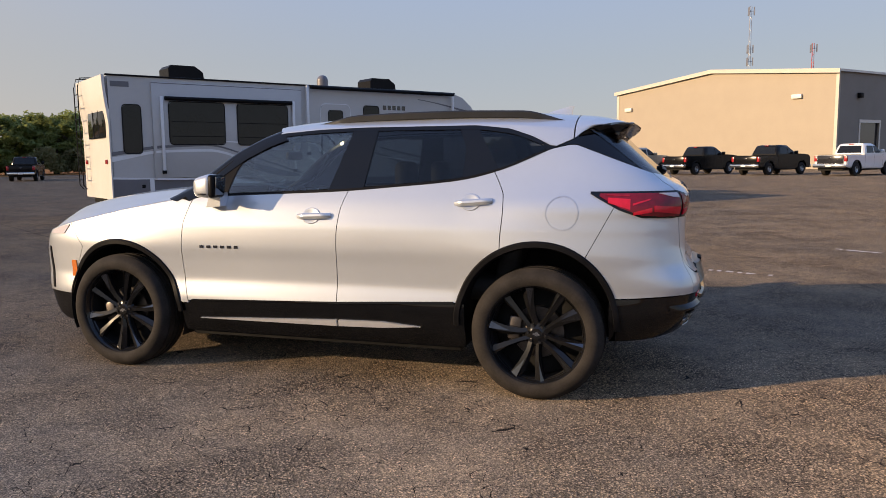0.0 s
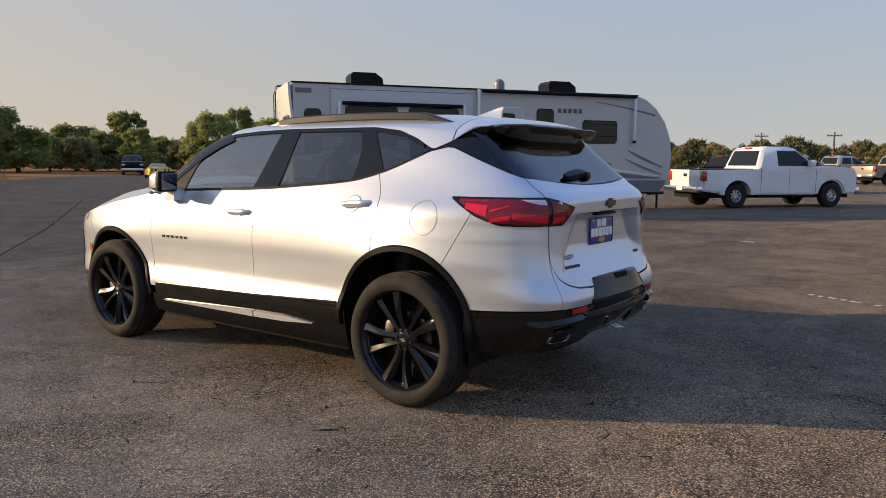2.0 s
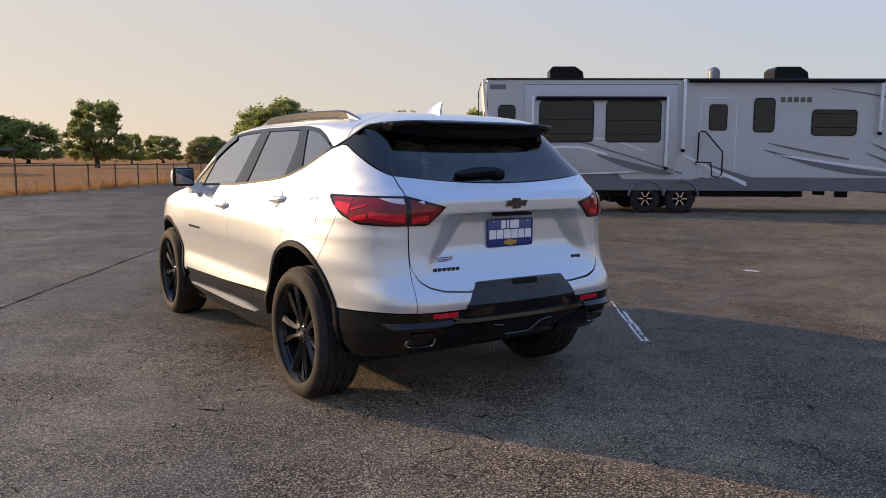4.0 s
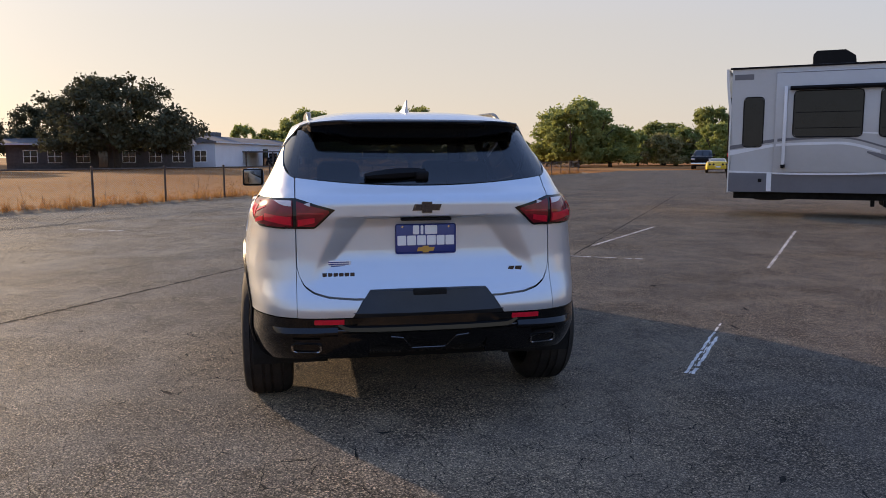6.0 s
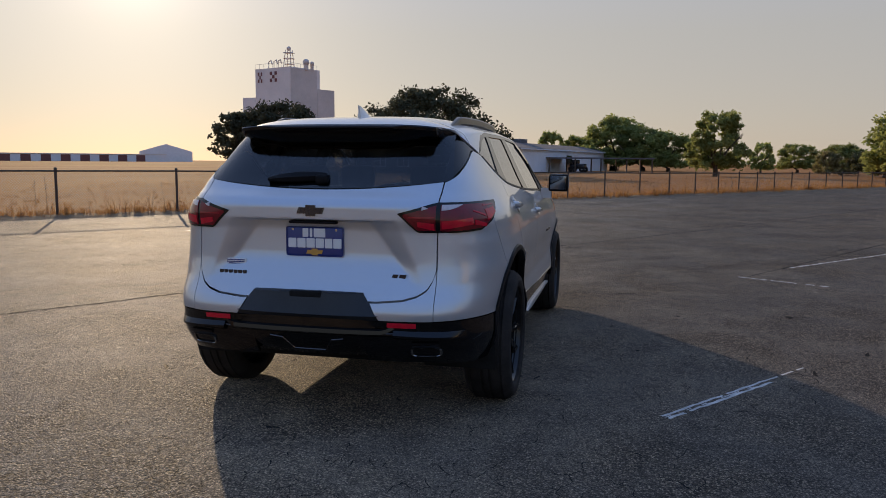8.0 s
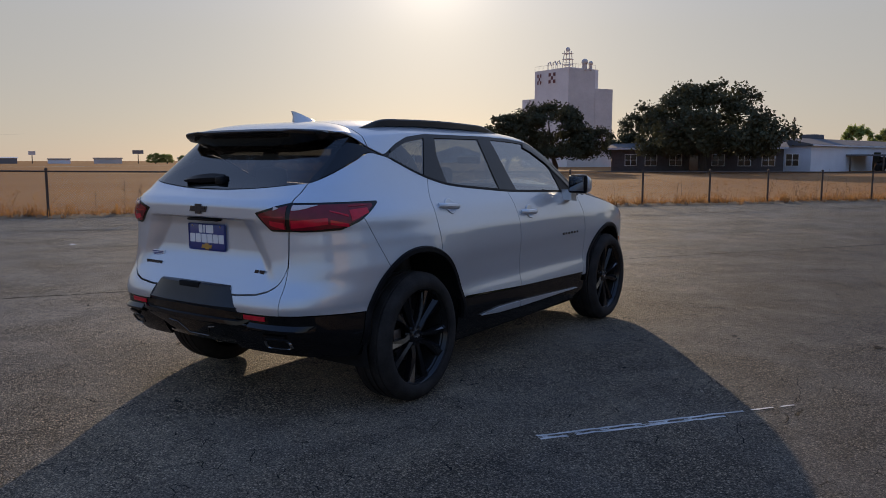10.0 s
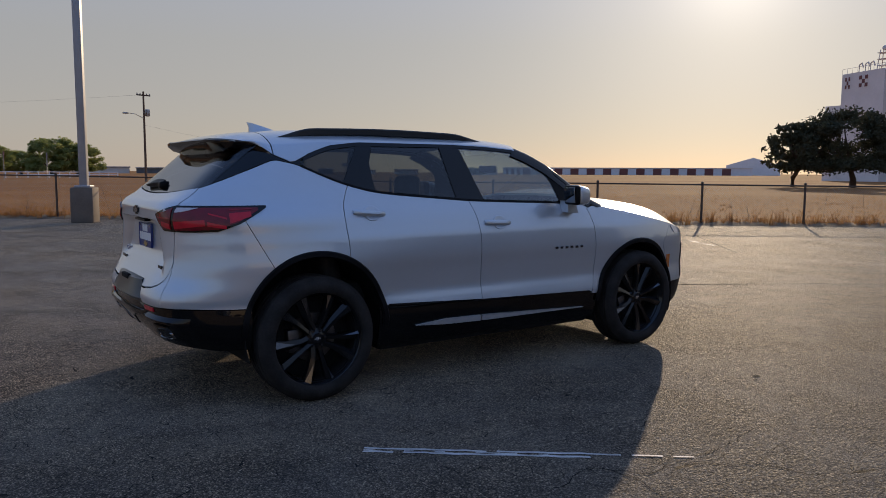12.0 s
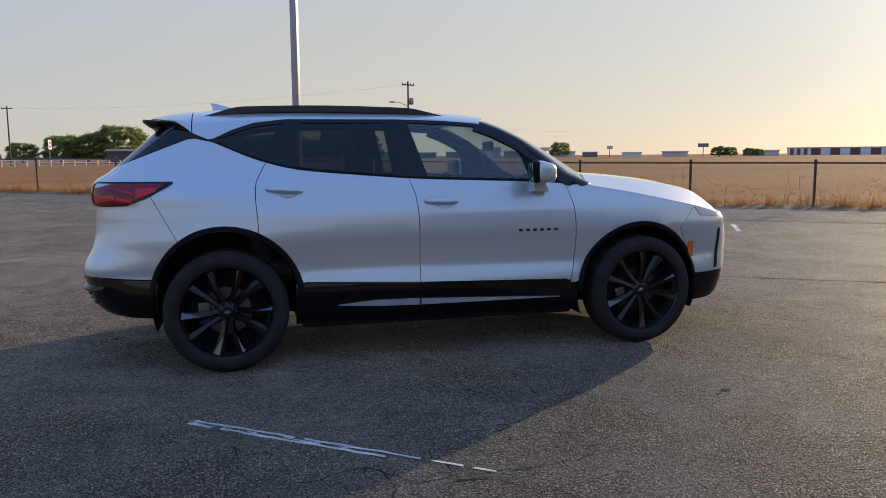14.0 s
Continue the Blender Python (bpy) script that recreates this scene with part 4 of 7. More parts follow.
def wheel_meshes():
    out = []
    bm = bmesh.new()
    H = .1325
    prof = [(.283, H - .030), (.289, H - .008), (.300, H), (.322, H + .003), (.345, H - .001), (.363, H - .014), (.376, H - .034)]
    tread = [(.383, .090), (.376, .088), (.376, .076), (.385, .074), (.386, .030), (.377, .028), (.377, .016), (.386, .014)]
    full = prof + tread + [(r, -h) for r, h in reversed(tread)] + [(r, -h) for r, h in reversed(prof)]
    lathe(bm, full, 72)
    out.append(("tyre", bm, RUBBER, "black low-profile tyre"))
    bm = bmesh.new()
    lathe(bm, [(.273, -.10), (.267, -.06), (.263, .06), (.268, .090)], 64)
    lathe(bm, [(.001, -.02), (.20, -.02), (.263, -.04)], 40)
    out.append(("barrel", bm, UNDER, "dark wheel barrel"))
    bm = bmesh.new()
    lathe(bm, [(.262, .074), (.272, .092), (.277, .104), (.283, .112), (.288, .113), (.2905, .108), (.289, .096)], 72)
    out.append(("rim_lip", bm, RIM, "gloss black rim lip"))
    spokes = bmesh.new()
    for k in range(5):
        m = Matrix.Rotation(2 * math.pi * k / 5 + .31, 4, "Y")
        # a broad blade and a slim one leave the hub together and part towards the rim; each has a sharp ridge
        for pts in ([(.040, .020, .020, .074), (.10, .026, .019, .084), (.18, .046, .028, .092), (.276, .082, .042, .096)],
                    [(.040, -.018, .018, .074), (.10, -.026, .015, .084), (.18, -.044, .020, .090), (.276, -.070, .030, .095)]):
            rings = []
            for r, t, hw, y in pts:
                rings.append([spokes.verts.new(m @ Vector(v)) for v in ((r, y - .046, t - hw), (r, y - .020, t - hw), (r, y, t - hw * .25), (r, y - .009, t + hw), (r, y - .046, t + hw))])
            for a, b in zip(rings, rings[1:]):
                for i in range(4):
                    spokes.faces.new((a[i], a[i + 1], b[i + 1], b[i]))
            spokes.faces.new(rings[-1])
        # smoked facets on the outer ends of both blades
        for f in ([(.150, .038, .0865), (.272, .070, .0995), (.272, .122, .0895), (.215, .080, .0855)], [(.165, -.046, .0855), (.272, -.074, .0985), (.272, -.100, .0890), (.225, -.072, .0840)]):
            facet = bmesh.new()
            top = [facet.verts.new(m @ Vector((r, y + .004, t))) for r, t, y in f]
            low = [facet.verts.new(m @ Vector((r, y - .008, t))) for r, t, y in f]
            facet.faces.new(top)
            for i in range(4):
                facet.faces.new((top[i], low[i], low[(i + 1) % 4], top[(i + 1) % 4]))
            bmesh.ops.recalc_face_normals(facet, faces=facet.faces[:])
            out.append(("spoke_facet", facet, MACHINED, ""))
    bmesh.ops.recalc_face_normals(spokes, faces=spokes.faces[:])
    lathe(spokes, [(.001, .080), (.032, .080), (.037, .075), (.064, .070), (.078, .052)], 30)
    out.append(("spokes", spokes, RIM, "gloss black split spokes"))
    bm = bmesh.new()
    prism(bm, [(-.022, -.005), (-.008, -.005), (-.008, -.011), (.008, -.011), (.008, -.005), (.022, -.005), (.018, .005), (.008, .005), (.008, .011), (-.008, .011), (-.008, .005), (-.018, .005)], .0805, .085)
    out.append(("hub_emblem", bm, CHROME, "silver cross-shaped hub emblem"))
    for k in range(6):
        a = 2 * math.pi * k / 6
        bm = bmesh.new()
        lathe(bm, [(.001, .082), (.008, .082), (.011, .055)], 8)
        bmesh.ops.translate(bm, verts=bm.verts[:], vec=(.052 * math.cos(a), 0, .052 * math.sin(a)))
        out.append(("wheel_nut", bm, DARKCHROME, ""))
    bm = bmesh.new()
    lathe(bm, [(.07, .012), (.150, .012), (.153, .006), (.153, -.012), (.07, -.012)], 48)
    out.append(("brake_disc", bm, DISC, "bare steel brake disc"))
    bm = bmesh.new()
    box(bm, .10, .175, -.03, .045, -.07, .07, .012)
    out.append(("brake_caliper", bm, DISC, "grey brake caliper"))
    return out


FIRST = None
for x in (-1.425, 1.443):
    for s in (-1, 1):
        w = wheel(pose(x, s * .836, .386, 0, {(-1, -1): 11, (1, -1): -9, (-1, 1): 21, (1, 1): 3}[(1 if x > 0 else -1, s)], 180 if s < 0 else 0))
        if FIRST is None:
            FIRST = [part(nm, bm, mt, w, lb) for nm, bm, mt, lb in wheel_meshes()]
        else:
            for o in FIRST:
                c = o.copy()
                scene.collection.objects.link(c)
                c.parent = w

for s in (-1, 1):
    # door mirror: white cap over a black shell on a short arm
    bm = bmesh.new()
    box(bm, -.750, -.575, s * 1.03 - .088, s * 1.03 + .088, 1.164, 1.318, .046, 4)
    for v in bm.verts:
        k = (v.co.y * s - .945) / .17
        fore = max(0, (-.60 - v.co.x) / .15)
        v.co.z = 1.240 + (v.co.z - 1.240) * (1 - .26 * fore) - .010 * fore
        v.co.y = s * (1.02 + (v.co.y * s - 1.02) * (1 - .16 * fore))
        v.co.x += .030 * max(0, k) + .030 * max(0, k) * fore
    mir = part("door_mirror", bm, PAINT, CAR, "white door mirror with black base")
    bm = bmesh.new()
    box(bm, -.604, -.556, s * 1.03 - .086, s * 1.03 + .083, 1.168, 1.312, .020, 3)
    for v in bm.verts:
        v.co.x += .030 * max(0, (v.co.y * s - .945) / .17)
    part("mirror_bezel", bm, CLAD, mir, "black mirror bezel")
    bm = bmesh.new()
    box(bm, -.560, -.550, s * 1.03 - .070, s * 1.03 + .066, 1.184, 1.298, .003, 2)
    for v in bm.verts:
        v.co.x += .13 * (v.co.z - 1.240) + .030 * max(0, (v.co.y * s - .945) / .17) + .004    # tilted down towards the road
    part("mirror_glass", bm, MIRROR, mir, "mirror glass")
    bm = bmesh.new()
    prism(bm, [(-.69, 1.100), (-.585, 1.108), (-.58, 1.195), (-.655, 1.195)], s * .88, s * .965)
    part("mirror_arm", bm, PAINT, mir, "white mirror arm")
    bm = bmesh.new()
    box(bm, -.640, -.585, s * 1.03 - .091, s * 1.03 + .06, 1.190, 1.197, .003)
    part("mirror_trim", bm, CLAD, mir)
    # handles
    for x, z, tilt in ((.052, 1.052, -2), (1.068, 1.142, -4)):
        y = side_y(x, z)
        bm = bmesh.new()
        rows = []
        for k in range(13):
            t = k / 12
            xx = -.115 + .23 * t
            hgt = .016 + .004 * math.sin(math.pi * t)
            lift = .014 + .026 * min(1, min(t, 1 - t) * 6)
            rows.append([(xx, lift - .012, -hgt), (xx, lift, -hgt * .6), (xx, lift + .004, 0), (xx, lift, hgt * .6), (xx, lift - .012, hgt)])
        vs = [[bm.verts.new((a, s * (b + y - .004), c)) for a, b, c in r] for r in rows]
        for a, b in zip(vs, vs[1:]):
            for i in range(4):
                bm.faces.new((a[i], a[i + 1], b[i + 1], b[i]))
            bm.faces.new((a[4], a[0], b[0], b[4]))
        bm.faces.new(vs[0])
        bm.faces.new(vs[-1])
        bmesh.ops.recalc_face_normals(bm, faces=bm.faces[:])
        bmesh.ops.transform(bm, matrix=Matrix.Translation((x, 0, z)) @ Matrix.Rotation(radians(tilt), 4, "Y"), verts=bm.verts[:])
        hd = part("door_handle", bm, PAINT, CAR, "body-coloured pull handle")
        bm = bmesh.new()
        lathe(bm, [(.001, 0), (.034, .001), (.046, .004), (.054, .0045), (.058, .001)], 32)
        for v in bm.verts:
            rise = v.co.y
            v.co = Vector((x - .02 + v.co.x * 1.05, 0, z + v.co.z * .85 + .001))
            v.co.y = s * (side_y(v.co.x, v.co.z) + .0016 + rise)
        part("handle_cup", bm, PAINT, hd, "recessed handle cup")
    # roof rail
    bm = bmesh.new()
    rings = []
    for x in np.linspace(-.12, 1.60, 40):
        y = .585 - .018 * abs(x - .6)
        base = roof_z(x, y)
        k = smooth01(min(1, min((x + .12) / .34, (1.60 - x) / .30)))
        top = base - .004 + (TOPLINE(x) + .002 - base) * k
        hw = .017 * (.55 + .45 * k)
        rings.append([bm.verts.new((x, s * (y + a * hw), z)) for a, z in ((-1, base - .012), (-1, top - .008), (-.6, top), (.6, top), (1, top - .008), (1, max(base - .012, top - .042)))])
    for a, b in zip(rings, rings[1:]):
        for i in range(6):
            bm.faces.new((a[i], a[(i + 1) % 6], b[(i + 1) % 6], b[i]))
    bm.faces.new(rings[0])
    bm.faces.new(rings[-1])
    bmesh.ops.recalc_face_normals(bm, faces=bm.faces[:])
    part("roof_rail", bm, RAILBLACK, CAR, "black roof rail")
    # name badges as plain bars on the front doors
    for k in range(6):
        bm = bmesh.new()
        x0 = -.765 + k * .0505
        y = side_y(x0, .845)
        box(bm, x0, x0 + .028, s * (y + .002) - .003, s * (y + .002) + .003, .836, .854, .002, 1)
        part("badge_bar", bm, BADGE, CAR)

# shark fin, wiper, emblem, plate
bm = bmesh.new()
rows = []
for t in np.linspace(0, 1, 12):
    x = 1.30 + .215 * t
    h = .078 * (1 - (1 - t) ** 1.0) if t < .85 else .078 * (.85 + (t - .85) * .6)
    hw = .030 * math.sin(math.pi * min(.93, .12 + .8 * t)) + .004
    zb = TOPLINE(x) - .004
    rows.append([bm.verts.new(v) for v in ((x, -hw, zb), (x, -hw * .45, zb + h * .55), (x + .015 * t, -.004, zb + h), (x + .015 * t, .004, zb + h), (x, hw * .45, zb + h * .55), (x, hw, zb))])
for a, b in zip(rows, rows[1:]):
    for i in range(5):
        bm.faces.new((a[i], a[i + 1], b[i + 1], b[i]))
bm.faces.new(rows[-1])
bmesh.ops.recalc_face_normals(bm, faces=bm.faces[:])
part("antenna_fin", bm, PAINT, CAR, "white shark-fin antenna")
bm = bmesh.new()
rows = []
for t in np.linspace(0, 1, 16):
    y = .02 - .32 * t
    z = 1.325 - .018 * t
    hw = .028 * math.sin(math.pi * (.12 + .83 * t)) ** .6 + .004
    x = rear_x(y, z) + .006
    rows.append([bm.verts.new((x + a, y, z + b)) for a, b in ((0, -hw), (.028, -hw * .5), (.034, hw * .2), (.004, hw))])
for a, b in zip(rows, rows[1:]):
    for i in range(3):
        bm.faces.new((a[i], a[i + 1], b[i + 1], b[i]))
bm.faces.new(rows[0])
bm.faces.new(rows[-1])
box(bm, 2.10, 2.175, -.035, .035, 1.285, 1.335, .015, 3)
part("rear_wiper", bm, CLAD, CAR, "black rear wiper")
bm = bmesh.new()
def cross(k):
    return [(-.075 * k, -.016 * k), (-.026 * k, -.016 * k), (-.026 * k, -.028 * k), (.026 * k, -.028 * k), (.026 * k, -.016 * k), (.063 * k, -.016 * k), (.075 * k, .016 * k), (.026 * k, .016 * k), (.026 * k, .028 * k), (-.026 * k, .028 * k), (-.026 * k, .016 * k), (-.063 * k, .016 * k)]
XE = rear_x(0, 1.155)
prism(bm, [(a, b + 1.155) for a, b in cross(1.0)], XE - .004, XE + .008, "yz")
em = part("tailgate_emblem", bm, DARKCHROME, CAR, "dark cross-shaped emblem with a bright rim")
bm = bmesh.new()
prism(bm, [(a, b + 1.155) for a, b in cross(.84)], XE + .004, XE + .0115, "yz")
part("emblem_face", bm, BADGE, em)
XP = gate_x(0, .95)
bm = bmesh.new()
box(bm, XP + .004, XP + .012, -.157, .157, .915, 1.068, .012, 3)
plate = part("dealer_plate", bm, NAVY, CAR, "navy dealer plate with white bars")
for y0, y1, z0, z1 in ((-.066, -.034, 1.014, 1.060), (-.026, -.012, 1.014, 1.060), (-.004, .060, 1.014, 1.060), (-.146, -.101, .958, 1.008), (-.096, -.050, .958, 1.008), (-.045, .001, .958, 1.008), (.006, .052, .958, 1.008), (.057, .098, .958, 1.008), (.103, .148, .958, 1.008)):
    bm = bmesh.new()
    box(bm, XP + .010, XP + .0145, y0, y1, z0, z1, .003, 1)
    part("plate_bar", bm, WHITEPAINT, plate)
bm = bmesh.new()
prism(bm, [(a, b + .937) for a, b in cross(.62)], XP + .010, XP + .0145, "yz")
part("plate_emblem", bm, GOLD, plate, "gold cross-shaped emblem")
for y in (-.12, .12):
    bm = bmesh.new()
    lathe(bm, [(.001, .003), (.006, .003), (.007, 0)], 10)
    bmesh.ops.transform(bm, matrix=Matrix.Translation((XP + .012, y, 1.053)) @ Matrix.Rotation(radians(-90), 4, "Z"), verts=bm.verts[:])
    part("plate_screw", bm, CHROME, plate)
bm = bmesh.new()
box(bm, XP + .004, XP + .05, -.13, .13, 1.086, 1.100, .006)
part("plate_lamp_housing", bm, CLAD, CAR, "black plate lamp housing")
bm = bmesh.new()
box(bm, 2.420, 2.4535, -.085, .085, .722, .7535, .006)
part("tailgate_grip", bm, UNDER, CAR)
for k in range(6):                                       # model badge, as plain bars
    bm = bmesh.new()
    y0 = -.528 + k * .0275
    x = gate_x(y0 + .01, .822) + .001
    box(bm, x - .004, x + .005, y0, y0 + .022, .812, .832, .002, 1)
    part("badge_bar", bm, BADGE, CAR)
bm = bmesh.new()
x = gate_x(.46, .83) - .002
prism(bm, [(.425, .820), (.455, .820), (.462, .841), (.435, .841)], x, x + .008, "yz")
prism(bm, [(.462, .820), (.498, .820), (.504, .841), (.470, .841)], x - .002, x + .006, "yz")
part("trim_badge", bm, BADGE, CAR, "small black trim badge")
bm = bmesh.new()
x = gate_x(-.45, .872) + .034
box(bm, x - .035, x - .028, -.515, -.385, .855, .890, .004)
st = part("dealer_sticker", bm, WHITEPAINT, CAR, "small white sticker with blue bars")
for z in (.882, .872, .863):
    bm = bmesh.new()
    box(bm, x - .029, x - .0265, -.505 + .02 * (z < .87), -.395 - .02 * (z < .87), z - .0025, z + .0025)
    part("sticker_bar", bm, NAVY, st)


# the tail's overhang is short: draw everything behind the rear axle in a little
def draw_in(x):
    return x if x < 1.60 else 1.60 + (x - 1.60) * (.915 if x < 2.30 else .915 - .20 * (x - 2.30))


seen = set()
for ob in list(CAR.children_recursive):
    if ob.type == "MESH" and not (ob.parent.name.startswith("wheel") and ob.parent is not CAR) and ob.data.name not in seen:
        seen.add(ob.data.name)
        for v in ob.data.vertices:
            v.co.x = draw_in(v.co.x)


# ---- surroundings: materials ----
RVGREY = material("rv_grey_siding", (0.47, 0.47, 0.465), 0.35, 0.0, 0.3, vary=0.04, scale=1.2)
RVWHITE = material("rv_white_cap", (0.70, 0.68, 0.64), 0.35, 0.0, 0.3, vary=0.04, scale=1.5)
RVDARK = material("rv_dark_grey", (0.13, 0.13, 0.145), 0.4, 0.0, 0.2, vary=0.06, scale=2)
RVPALE = material("rv_pale_stripe", (0.72, 0.73, 0.74), 0.35, 0.0, 0.2, vary=0.03, scale=3)
DARKPANE = material("dark_window", (0.010, 0.011, 0.012), 0.06, 0, 0.0, vary=0.2, scale=3, spec=0.35)
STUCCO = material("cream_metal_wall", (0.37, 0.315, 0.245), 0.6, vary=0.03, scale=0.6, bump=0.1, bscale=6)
# darker copy of the cream wall, with the side wall's shade in its colour
SHADEDWALL = material("shaded_metal_wall", (0.21, 0.19, 0.165), 0.6, vary=0.05, scale=0.6)
CREAMTRIM = material("cream_trim", (0.56, 0.52, 0.45), 0.55, vary=0.05, scale=1.0)
ROOFMETAL = material("pale_metal_roof", (0.62, 0.60, 0.56), 0.4, 0.2, vary=0.05, scale=0.8)
CONCRETE = material("concrete", (0.14, 0.115, 0.095), 0.85, vary=0.15, scale=2.5, bump=0.3, bscale=40)
# concrete lifted in colour to stand in for distance haze
SILO = material("hazy_weathered_concrete", (0.55, 0.51, 0.48), 0.85, vary=0.10, scale=0.25)
BRICK = material("brown_brick", (0.095, 0.085, 0.085), 0.85, vary=0.2, scale=3)
SHEDWALL = material("white_shed_wall", (0.68, 0.70, 0.74), 0.5, vary=0.05, scale=0.5)
SHEDROOF = material("grey_shed_roof", (0.13, 0.13, 0.135), 0.85, vary=0.15, scale=0.6, spec=0.1)
GALV = material("galvanised_steel", (0.34, 0.34, 0.34), 0.45, 0.7, vary=0.1, scale=6)
RUSTY = material("dark_fence_steel", (0.075, 0.055, 0.045), 0.7, 0.3, vary=0.3, scale=10)
POLEGREY = material("painted_pole", (0.30, 0.31, 0.34), 0.45, 0.4, vary=0.06, scale=4)
TIMBER = material("weathered_timber", (0.10, 0.075, 0.055), 0.9, vary=0.25, scale=4)
BARK = material("oak_bark", (0.07, 0.055, 0.042), 0.95, vary=0.3, scale=5, bump=0.6, bscale=14)
OAKLEAF = leafy(material("live_oak_leaf", (0.050, 0.054, 0.032), 0.8, color2=(0.095, 0.098, 0.055), scale=0.9, objrand=0.15, spec=0.2), 0.2)
ELMLEAF = leafy(material("elm_leaf", (0.17, 0.215, 0.070), 0.7, color2=(0.32, 0.34, 0.11), scale=0.7, objrand=0.25, spec=0.2), 0.5)
SCRUB = leafy(material("scrub_leaf", (0.13, 0.14, 0.055), 0.7, color2=(0.25, 0.21, 0.09), scale=0.7, objrand=0.3))
STRAW = leafy(material("dry_straw", (0.24, 0.122, 0.046), 0.9, color2=(0.42, 0.235, 0.092), scale=1.5, spec=0.1), 0.5)
STRIPE = material("worn_white_stripe", (0.52, 0.50, 0.47), 0.7, vary=0.3, scale=9)
TAR = material("tar_joint", (0.020, 0.019, 0.018), 0.9, vary=0.3, scale=10, spec=0.04)
LIT = material("pale_lamp_glass", (0.8, 0.78, 0.7), 0.3, vary=0.03, scale=8)
REDPAINT = material("red_paint", (0.38, 0.04, 0.04), 0.5, vary=0.08, scale=4)
MAROON = material("maroon_panel", (0.17, 0.060, 0.055), 0.6, vary=0.1, scale=0.5)
YELLOW = material("yellow_paint", (0.70, 0.48, 0.03), 0.3, 0, 0.8, vary=0.04, scale=3)
BLACKCAR = material("black_car_paint", (0.006, 0.006, 0.007), 0.2, 0, 0.0, vary=0.2, scale=3, spec=0.2)
WHITECAR = material("white_car_paint", (0.70, 0.71, 0.73), 0.25, 0, 1.0, vary=0.02, scale=3)
BEIGECAR = material("beige_car_paint", (0.42, 0.36, 0.28), 0.3, 0.4, 0.8, vary=0.04, scale=3)
SILVERCAR = material("silver_car_paint", (0.38, 0.37, 0.36), 0.3, 0.6, 0.8, vary=0.04, scale=3)
TAILRED = material("tail_red", (0.35, 0.015, 0.02), 0.2, 0, 0.6, vary=0.1, scale=10)


def spot(ex, ey, az, d, z=0.0):
    """A place d metres from (ex, ey) towards a compass angle."""
    return Vector((ex + d * math.cos(radians(az)), ey + d * math.sin(radians(az)), z))


def rounded(x0, x1, z0, z1, r, n=5):
    out = []
    for cx, cz, a0 in ((x1 - r, z1 - r, 0), (x0 + r, z1 - r, 90), (x0 + r, z0 + r, 180), (x1 - r, z0 + r, 270)):
        out += [(cx + r * math.cos(radians(a0 + 90 * k / n)), cz + r * math.sin(radians(a0 + 90 * k / n))) for k in range(n + 1)]
    return out


def boxpart(name, mat, parent, x0, x1, y0, y1, z0, z1, bevel=0.0, label="", seg=2):
    bm = bmesh.new()
    box(bm, x0, x1, y0, y1, z0, z1, bevel, seg)
    return part(name, bm, mat, parent, label)


# ---- markings and joints on the lot ----
def strip(name, pts, width, mat, seed, rough=0.3, z=.004, label="", gaps=0.0):
    """A worn painted line or a crack on the ground, ragged at its edges."""
    r = random.Random(seed)
    verts, faces = [], []
    p = [Vector((a, b, 0)) for a, b in pts]
    run = []
    for a, b in zip(p, p[1:]):
        n = max(2, int((b - a).length / .05)) if (b - a).length < 8 else int((b - a).length / .25)
        run += [a + (b - a) * k / n for k in range(n)]
    run.append(p[-1])
    for i, q in enumerate(run):
        d = (run[min(i + 1, len(run) - 1)] - run[max(i - 1, 0)]).normalized()
        s = Vector((-d.y, d.x, 0))
        wob = s * r.uniform(-1, 1) * width * rough * .5
        if width < .02 and mat is TAR:
            wob += s * (noise.noise(q * 3.1) * .09 + noise.noise(q * 11) * .04)
        w = width * .5 * (1 - r.random() * rough)
        for k in (-1, 1):
            v = q + wob + s * k * w
            verts.append((v.x, v.y, z))
        if i and not (r.random() < gaps):
            faces.append((2 * i - 2, 2 * i - 1, 2 * i + 1, 2 * i))
    ob = mesh_from(name, verts, faces, mat, None, smooth=False)
    return tagged(ob, label, "road marking", kind="structure")


for i, (pts, w, g) in enumerate((
        (((1.603, 1.805), (.70, 2.500)), .026, .03), (((1.629, 1.838), (.730, 2.533)), .028, .03), (((1.617, 1.822), (.716, 2.517)), .012, .7), (((.70, 2.500), (.30, 2.82)), .02, .6), (((-2.42, 5.03), (-6.55, 8.32)), .022, .30), (((-2.46, 5.09), (-6.59, 8.38)), .022, .35), (((-4.14, 2.97), (-3.54, 3.96)), .05, .15),
        (((-5.2, 3.84), (-7.95, 6.21)), .05, .1), (((-7.74, -6.95), (-6.95, -5.63)), .10, .1), (((-9.85, -5.14), (-9.3, -4.0)), .10, .1), (((2.58, 4.63), (3.33, 4.33)), .09, .2),
        (((4.46, 7.27), (5.02, 6.84)), .09, .2), (((-.32, 5.74), (-.08, 5.79)), .12, .1), (((.5, 10.1), (.72, 10.05)), .1, .1), (((1.74, 15.3), (2.1, 15.5)), .1, .1),
        (((6.47, -15.36), (6.2, -15.7)), .1, .1), (((-2.05, -9.05), (-2.0, -8.8)), .1, .1))):
    strip("parking_stripe", pts, w, STRIPE, i, .4, .004, "faded white parking stripe on asphalt", g)
